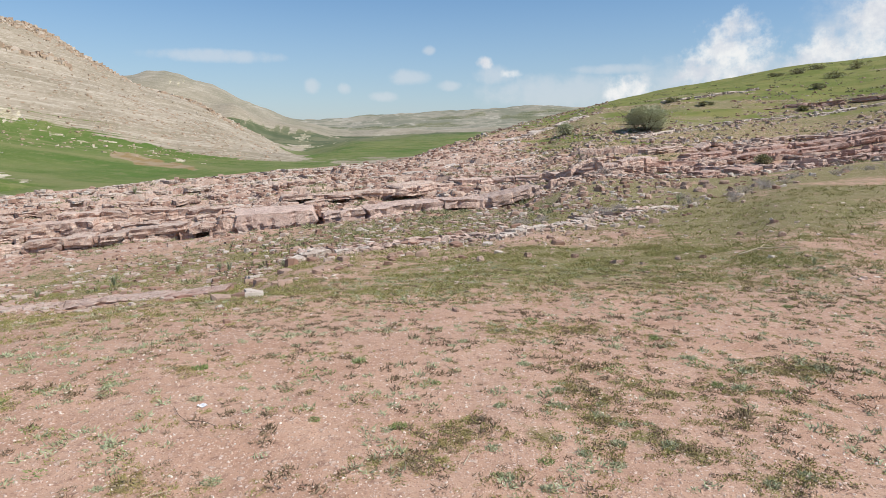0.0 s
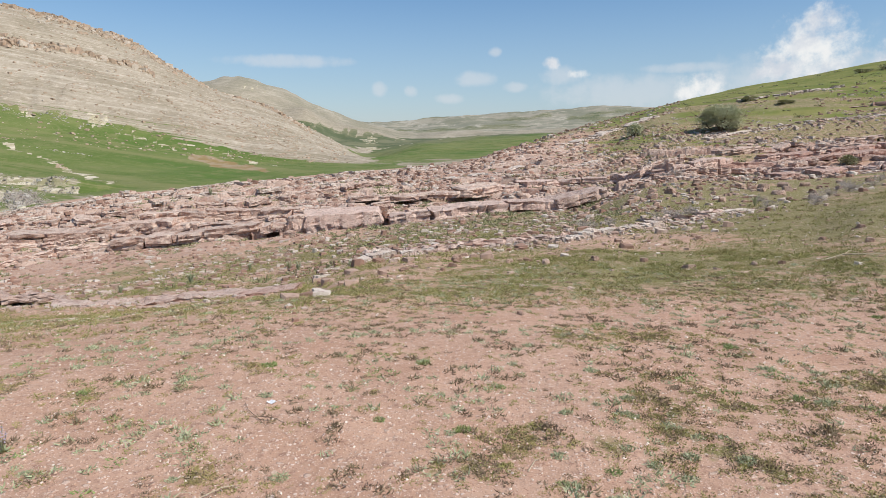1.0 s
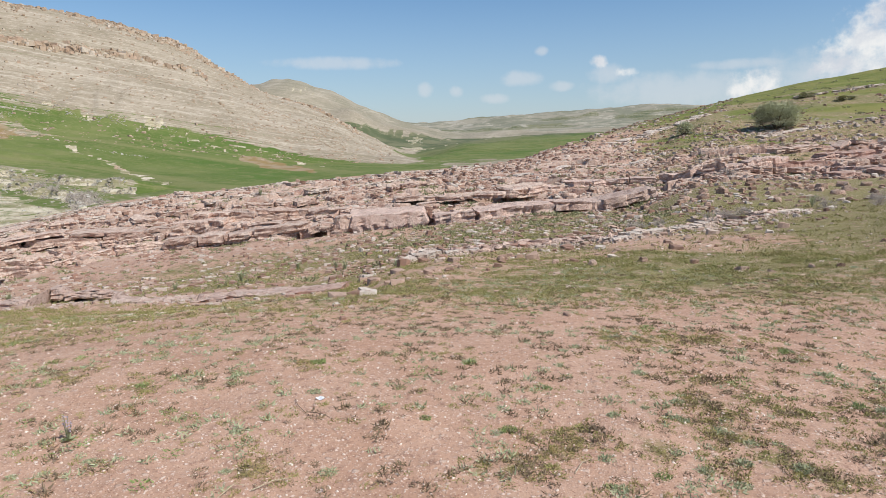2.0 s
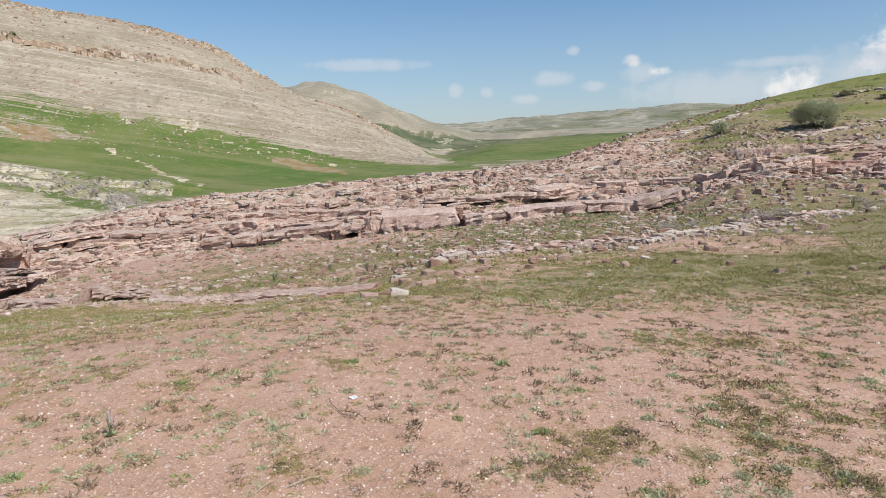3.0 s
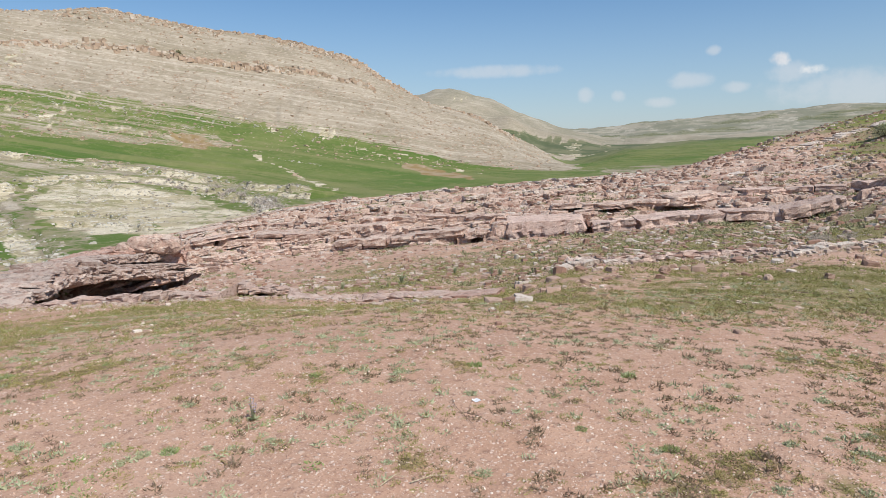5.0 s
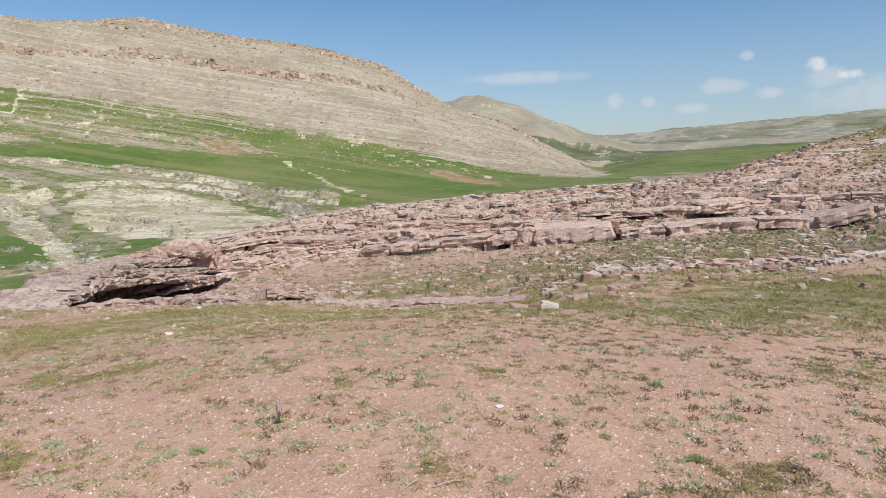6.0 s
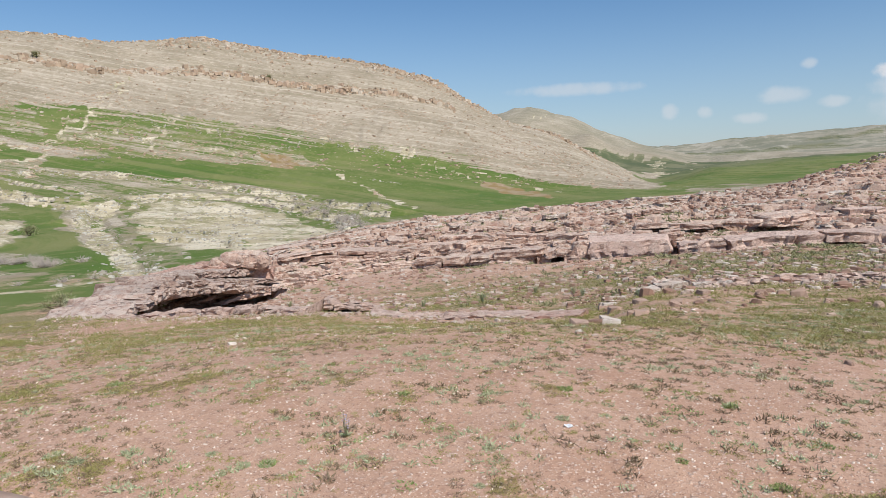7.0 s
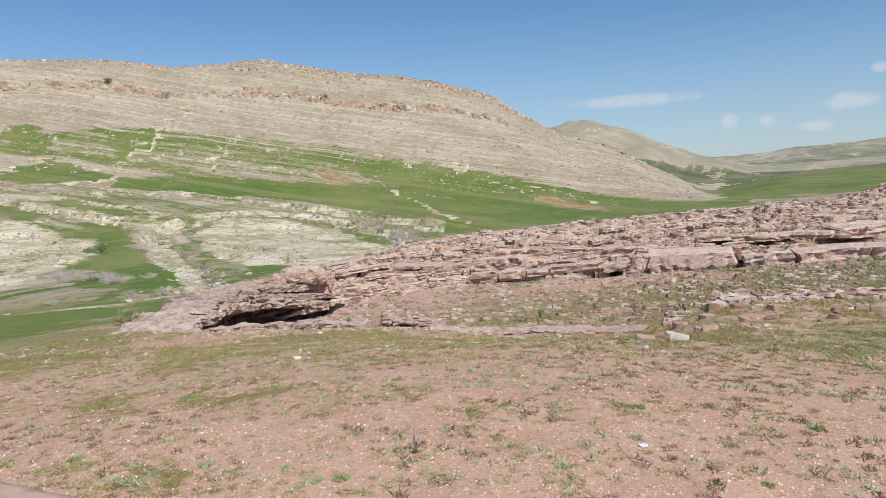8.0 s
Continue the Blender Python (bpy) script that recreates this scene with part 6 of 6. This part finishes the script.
FRESH_WEEDS = [(-0.04, 4.04, 0.1), (0.51, 2.99, 0.12), (1.78, 3.98, 0.14), (3.54, 6.44, 0.16), (1.74, 5.1, 0.16), (0.26, 2.86, 0.09), (-5.72, 2.53, 0.11), (-2.76, 2.42, 0.14), (-4.66, 3.58, 0.13), (-2.69, 3.7, 0.13), (-5.38, 3.2, 0.19), (-4.46, 1.8, 0.15), (-0.25, 3.39, 0.14), (-0.6, 4.44, 0.15), (-1.68, 4.29, 0.16), (-0.73, 3.46, 0.1)]
GREY_WEEDS = [(0.86, 2.96, 0.13), (1.72, 2.84, 0.14), (1.52, 2.76, 0.12), (0.49, 2.75, 0.13), (0.34, 3.64, 0.13), (0.53, 3.77, 0.09), (0.73, 3.89, 0.14), (0.57, 4.37, 0.16), (0.16, 4.9, 0.14), (0.03, 4.46, 0.11), (0.26, 3.13, 0.14), (0.62, 3.23, 0.12), (1.89, 3.91, 0.17), (2.66, 4.36, 0.18), (0.3, 2.85, 0.13), (-5.38, 3.2, 0.18), (-3.16, 2.96, 0.14), (-3.63, 2.17, 0.17), (-3.14, 2.36, 0.12), (-2.87, 2.33, 0.15), (-2.76, 2.42, 0.14), (-2.61, 2.54, 0.1), (-2.48, 2.6, 0.1), (-2.89, 2.2, 0.1), (-3.94, 3.49, 0.18), (-3.78, 1.93, 0.15), (-3.99, 1.92, 0.16), (-4.2, 2.23, 0.14), (-4.46, 1.8, 0.15), (-2.33, 2.73, 0.11), (-0.31, 3.35, 0.11), (0.71, 3.63, 0.13), (0.72, 3.08, 0.13), (0.92, 3.19, 0.14), (1.02, 3.4, 0.13), (1.18, 3.15, 0.15), (1.79, 4.54, 0.18), (-1.51, 3.75, 0.15), (-1.73, 3.14, 0.13), (-1.59, 2.74, 0.1), (-1.09, 2.81, 0.14)]
for k, (x, y, size) in enumerate(FRESH_WEEDS):
    rosette(x, y, 0.8 * size, FRESH, "fresh green leafy weed on bare pink soil", 600 + k, 0.6, 30)
for k, (x, y, size) in enumerate(GREY_WEEDS):
    rosette(x, y, 0.75 * size, GLAUCOUS, "grey-green weed with narrow leaves on the soil", 640 + k, 0.4, 28)


def squill(x, y, size, seed):
    """A clump of long strap leaves."""
    r = np.random.default_rng(seed)
    pieces = []
    for _ in range(60):
        a, reach, rise = r.uniform(0, 6.28), size * r.uniform(0.2, 0.7), size * r.uniform(0.5, 1.0)
        p0, p1, p2 = np.array((0, 0, -0.02)), np.array((math.cos(a) * reach * 0.45, math.sin(a) * reach * 0.45, rise * 0.75)), np.array((math.cos(a) * reach, math.sin(a) * reach, rise))
        side = np.array((-math.sin(a), math.cos(a), 0)) * 0.014 * size
        pieces.append(([p0 - side, p0 + side, p1 + side, p1 - side], [(0, 1, 2, 3)]))
        pieces.append(([p1 - side, p1 + side, p2], [(0, 1, 2)]))
    home = thing("squill", x, y, ground_z(x, y), "clump of grey-green strap leaves among the stones", "plant", "strap-leaved plants")
    part("foliage", mesh_of("foliage", *joined(pieces)), GLAUCOUS, home)


for k, (x, y, size) in enumerate([(-7.98, 15.38, 0.42), (-7.89, 18.93, 0.36), (-5.77, 17.17, 0.4), (-16.2, 16.6, 0.45), (-16.6, 35.0, 0.6), (-3.38, 13.56, 0.26), (5.06, 8.69, 0.16), (-6.39, 18.24, 0.36), (7.63, 21.01, 0.45), (-9.0, 14.0, 0.3)]):
    squill(x, y, 0.85 * size, 700 + k)


def dry_shrub_mesh(seed, twigs=34, wide=0.5, tall=0.36, thick=0.008):
    r = np.random.default_rng(seed)
    pieces = []
    for _ in range(twigs):
        a, u = r.uniform(0, 6.28), r.uniform(0.1, 1.0)
        tip = np.array((math.cos(a) * wide * u, math.sin(a) * wide * u, tall * r.uniform(0.35, 1.0) * (1.15 - 0.55 * u)))
        mid = tip * (0.55, 0.55, 0.5) + r.normal(0, 0.05, 3) * wide
        pieces.append(stem([(0, 0, -0.03), mid, tip], thick, thick * 0.4, 3))
        for _ in range(3):
            q = r.uniform(0.4, 1.0)
            root = mid + (tip - mid) * q
            end = root + r.normal(0, 0.16, 3) * wide + (0, 0, 0.06 * tall)
            pieces.append(stem([root, end], thick * 0.5, thick * 0.3, 3))
    return mesh_of("dry_shrub", *joined(pieces))


SHRUB_MESHES = [dry_shrub_mesh(800 + k) for k in range(5)]


def dry_shrub(x, y, size, k, label="leafless grey thorny shrub growing along the rocks"):
    ob = part("dry_shrub", SHRUB_MESHES[k % 5], TWIG)
    ob.location, ob.scale, ob.rotation_euler = (x, y, ground_z(x, y)), (size, size, size * (0.9 if size < 1.5 else 0.7)), (0, 0, 1.3 * k)
    tagged(ob, label, "shrub", "grey thorny shrubs")


count = 0
for line, step, size, jitter in (([(8.6, 20.6), (12.1, 24.7), (15.2, 26.4), (20.5, 28.0)], 0.6, (0.5, 0.9), 0.6), ([(1.9, 19.3), (2.8, 18.6), (4.1, 19.0), (6.0, 21.2)], 0.45, (0.5, 0.85), 0.4), ([(8.0, 34.8), (9.5, 35.0)], 0.5, (0.9, 1.3), 0.3)):
    s, total = 0.0, sum(math.hypot(b[0] - a[0], b[1] - a[1]) for a, b in zip(line, line[1:]))
    while s < total:
        x, y, _ = along(line, s)
        dry_shrub(x + rng.normal(0, jitter), y + rng.normal(0, jitter), rng.uniform(*size), count)
        s += step * rng.uniform(0.6, 1.4)
        count += 1
far_label = "bare grey shrub thicket on the valley floor"
for line, step, size, jitter in (([(-150, 128), (-137, 133), (-115, 127), (-86, 106), (-58, 74)], 2.0, (2.4, 3.8), 1.0), ([(-88, 39), (-80, 38), (-66, 38)], 0.9, (2.2, 3.4), 1.3), ([(-54, 24), (-52, 33)], 1.6, (1.2, 1.8), 0.5), ([(-258, 110), (-240, 107), (-225, 109)], 1.8, (2.4, 3.6), 1.5), ([(-260, 155), (-256, 168)], 1.5, (2.4, 3.4), 2.0), ([(-104, 140), (-98, 136)], 2.0, (2.6, 3.6), 1.0)):
    s, total = 0.0, sum(math.hypot(b[0] - a[0], b[1] - a[1]) for a, b in zip(line, line[1:]))
    while s < total:
        x, y, _ = along(line, s)
        dry_shrub(x + rng.normal(0, jitter), y + rng.normal(0, jitter), rng.uniform(*size), count, far_label)
        s += step * rng.uniform(0.6, 1.4)
        count += 1


def bush(x, y, wide, tall, seed, leaf, label, leaves=4200, blade=0.12, stems=9, group=""):
    """A round bush: several stems, limbs, and a crown of many small leaves in uneven lobes."""
    r = np.random.default_rng(seed)
    home = thing("bush", x, y, ground_z(x, y), label, "bush", group)
    lobes = []
    for _ in range(stems * 2):
        a, u = r.uniform(0, 6.28), math.sqrt(r.uniform(0.02, 1))
        lobes.append(np.array((math.cos(a) * wide * 0.36 * u, math.sin(a) * wide * 0.36 * u, tall * (0.26 + 0.46 * r.random() * (1.15 - 0.6 * u)))))
    woods = []
    for c in lobes[:stems]:
        root = np.array((c[0] * 0.12, c[1] * 0.12, -0.05))
        woods.append(stem([root, root * 0.5 + c * 0.45 + r.normal(0, 0.04 * wide, 3), c], 0.022 * wide, 0.006 * wide, 6))
        for _ in range(4):
            woods.append(stem([c * 0.7, c + r.normal(0, 0.12, 3) * wide], 0.008 * wide, 0.003 * wide, 4))
    part("trunk", mesh_of("trunk", *joined(woods)), BARK, home)
    verts, faces = [], []
    for _ in range(leaves):
        c = lobes[r.integers(len(lobes))]
        d = r.normal(size=3)
        d /= np.linalg.norm(d)
        rad = np.array((wide * 0.19, wide * 0.19, tall * 0.27)) * r.uniform(0.3, 1.05) ** 0.6
        p = c + d * rad
        p[2] = max(p[2], 0.03)
        out = d * 0.9 + np.array((p[0], p[1], 0)) / wide * 0.8 + (0, 0, 0.25) + r.normal(0, 0.45, 3)
        k = len(verts)
        verts += leaf_quads(p, p + out / np.linalg.norm(out) * blade * r.uniform(0.6, 1.3), blade * 0.13, 0.0)
        faces.append((k, k + 1, k + 2, k + 3))
    part("crown", mesh_of("crown", verts, faces), leaf, home)
    return home


bush(15.6, 50.6, 3.4, 2.25, 901, BROOM, "large rounded grey-green bush on the rocky slope", 22000, 0.13)
bush(9.7, 52.4, 1.6, 1.2, 902, BROOM, "small grey-green bush near the brow", 2500, 0.14, 6)
for k, (x, y, w, h) in enumerate([(28.1, 51.9, 0.9, 0.7), (34.0, 60.3, 1.6, 1.0), (39.0, 66.5, 2.0, 1.3), (40.5, 76.0, 2.6, 1.2), (43.3, 78.0, 2.2, 1.1), (46.0, 74.0, 2.4, 1.5), (23.2, 58.6, 1.3, 0.6), (21.7, 63.0, 1.4, 0.8), (18.5, 37.6, 1.3, 1.0), (38.0, 76.5, 1.6, 0.8)]):
    bush(x, y, w * 1.1, h * 0.55, 910 + k, SHRUB, "low dark green bush on the grassy slope", 1800, 0.13, 5, "bushes on the slope")
bush(-33.7, 18.2, 1.8, 1.0, 930, SHRUB, "olive bush beyond the brow of the field", 1400, 0.12, 6)
bush(-32.0, 18.0, 1.5, 0.7, 931, BROOM, "pale olive bush beside a darker one", 1000, 0.12, 6)
bush(-118.5, 60.5, 3.2, 2.4, 932, SHRUB, "dark bush at the edge of the green field", 900, 0.35, 6)
bush(-416.3, 228.1, 6.0, 4.0, 933, SHRUB, "dark round bush high on the pale hill", 700, 0.9, 6)
bush(-327.2, 331.9, 3.5, 4.5, 934, SHRUB, "dark upright bush by the hillside crags", 600, 0.9, 6)


# the lone flower with purple spikes
def purple_flower(x, y):
    home = thing("flower", x, y, ground_z(x, y), "weed with upright dull purple flower spikes", "flower")
    v, f = leafy(30, 0.05, 0.035, 0.007, 950, 0.5)
    part("foliage", mesh_of("foliage", v, f), GLAUCOUS, home)
    r = np.random.default_rng(951)
    for k in range(4):
        a, lean = r.uniform(0, 6.28), r.uniform(0.005, 0.05)
        top = np.array((math.cos(a) * lean, math.sin(a) * lean, r.uniform(0.10, 0.16)))
        part("stem", mesh_of("stem", *stem([(0, 0, 0), top * 0.5, top], 0.003, 0.002)), SHRUB, home)
        petals = []
        for j in range(18):
            p = top * r.uniform(0.45, 1.02)
            d = r.normal(0, 1, 3)
            d /= np.linalg.norm(d)
            petals.append((leaf_quads(p, p + d * 0.012, 0.0045, 0.0), [(0, 1, 2, 3)]))
        part("spike", mesh_of("spike", *joined(petals)), PURPLE, home)


purple_flower(-2.6, 2.92)


def stick(points, r0, mat, name, label):
    pts = [(x, y, ground_z(x, y) + h) for x, y, h in points]
    home = thing(name, *pts[0], label, "stick")
    part("stem", mesh_of("stem", *stem([tuple(Vector(p) - Vector(pts[0])) for p in pts], r0, r0 * 0.4, 5)), mat, home)
    return home


twig = stick([(-1.58, 3.6, 0.01), (-1.52, 3.5, 0.012), (-1.42, 3.4, 0.01), (-1.32, 3.29, 0.012)], 0.0022, DARK_TWIG, "dry_twig", "crooked dark dry twig lying on soil")
part("side_twig", mesh_of("side_twig", *stem([(0.16, -0.2, 0.01), (0.26, -0.22, 0.012), (0.34, -0.26, 0.0)], 0.0025, 0.0015)), DARK_TWIG, twig)
stick([(-1.38, 2.59, 0.008), (-1.31, 2.66, 0.02), (-1.24, 2.72, 0.008)], 0.0032, STRAW, "straw_stalk", "pale dry stalk lying flat on soil")
stick([(-1.5, 2.50, 0.005), (-1.46, 2.58, 0.035), (-1.42, 2.63, 0.006)], 0.0028, STRAW, "straw_stalk", "bent pale dry stalk on soil")
stick([(-2.36, 4.9, 0.0), (-2.37, 4.9, 0.07), (-2.33, 4.92, 0.14)], 0.003, STRAW, "straw_stalk", "thin upright dry stalk in turf")
stick([(0.1, 2.95, 0.006), (0.14, 3.05, 0.02), (0.2, 3.12, 0.006)], 0.0028, STRAW, "straw_stalk", "short pale dry stalk on soil")
branch = stick([(4.68, 10.1, 0.02), (5.0, 10.16, 0.07), (5.25, 9.95, 0.05), (5.5, 9.85, 0.03)], 0.014, STRAW, "dead_branch", "bleached dead branch lying on the slope")
part("side_twig", mesh_of("side_twig", *stem([(0.32, 0.05, 0.06), (0.5, 0.25, 0.12), (0.75, 0.3, 0.06)], 0.009, 0.004)), STRAW, branch)


def litter(x, y):
    """A crumpled scrap, thin but folded."""
    v, f = box_lattice(5, 4, 1)
    p = v * (0.026, 0.018, 0.0012)
    p[:, 2] += 0.006 + 0.006 * np.sin(v[:, 0] * 3.1 + v[:, 1] * 2.0) + 0.004 * np.cos(v[:, 1] * 4.0)
    ob = part("paper_scrap", mesh_of("paper_scrap", p, f), PAPER)
    ob.location = (x, y, ground_z(x, y) + 0.004)
    tagged(ob, "crumpled white paper scrap lying on the soil", "litter")


litter(-1.43, 3.64)

# single stones that stand out of the turf
STONES = [(2.51, 14.93, 0.34), (3.13, 15.8, 0.3), (2.84, 10.3, 0.26), (0.66, 11.26, 0.28), (-1.0, 12.46, 0.34), (0.03, 11.89, 0.16), (2.33, 11.32, 0.2), (1.9, 27.4, 0.6), (0.12, 6.28, 0.1), (-2.4, 6.76, 0.1), (1.52, 11.39, 0.22), (1.29, 13.52, 0.24),
          (4.17, 14.6, 0.26), (4.92, 22.2, 0.45), (-1.94, 12.29, 0.32), (-1.64, 11.32, 0.22), (-4.6, 10.6, 0.2), (2.79, 10.44, 0.16), (3.78, 10.24, 0.16), (4.18, 10.24, 0.17), (6.14, 11.61, 0.2), (5.97, 12.9, 0.2), (6.85, 13.32, 0.24), (4.2, 15.1, 0.2)]
for _ in range(95):
    b, r = rng.uniform(4, 26), rng.uniform(24, 35.5)
    STONES.append((*polar(b, r), 0.16 + 0.5 * rng.random() ** 2.2))
for k, (x, y, size) in enumerate(STONES):
    size *= 0.75
    v, f = block(size, size * rng.uniform(0.7, 0.9), size * rng.uniform(0.4, 0.65), 1000 + k, 4, 3, 3, 12, 0.14, 0.02, (0.55, 0.84))
    ob = part("stone", mesh_of("stone", v @ turn(rng.uniform(0, 6.3), rng.uniform(-0.2, 0.2)).T, f), BROWN_STONE)
    ob.location = (x, y, ground_z(x, y) - 0.12 * size)
    tagged(ob, "angular brown stone lying loose in thin turf", "stone", "loose stones in the turf")


# the earth road beside the field
def track():
    verts, faces = [], []
    line = [(-30, -7.0), (-14, -1.4), (-5.6, 1.16), (-4.21, 1.47), (-3.69, 1.58), (-1.5, 1.85), (1.5, 2.1), (6, 1.8), (14, 0.4), (30, -4.0)]
    n = 240
    knots = np.concatenate([[0], np.cumsum([math.hypot(b[0] - a[0], b[1] - a[1]) for a, b in zip(line, line[1:])])])
    s = np.linspace(0, knots[-1], n)
    xs = np.interp(s, knots, [p[0] for p in line])
    ys = np.interp(s, knots, [p[1] for p in line]) + 0.02 * value_noise(s / 0.4, s * 0, 5)
    section = ((0.0, -0.04), (0.03, 0.02), (0.10, 0.035), (0.6, 0.04), (1.2, 0.03), (2.0, 0.04), (2.8, 0.03), (3.3, 0.04), (3.5, 0.02), (3.55, -0.04))
    for x, y in zip(xs, ys):
        for u, h in section:
            verts.append((x, y - u, ground_z(x, y - u) + h))
    m = len(section)
    for i in range(n - 1):
        for j in range(m - 1):
            a = i * m + j
            faces.append((a, a + 1, a + m + 1, a + m))
    ob = part("road", mesh_of("road", verts, faces, True), EARTH_ROAD)
    tagged(ob, "smooth pale pink earth road edge beside the field", "road", kind="structure")


track()
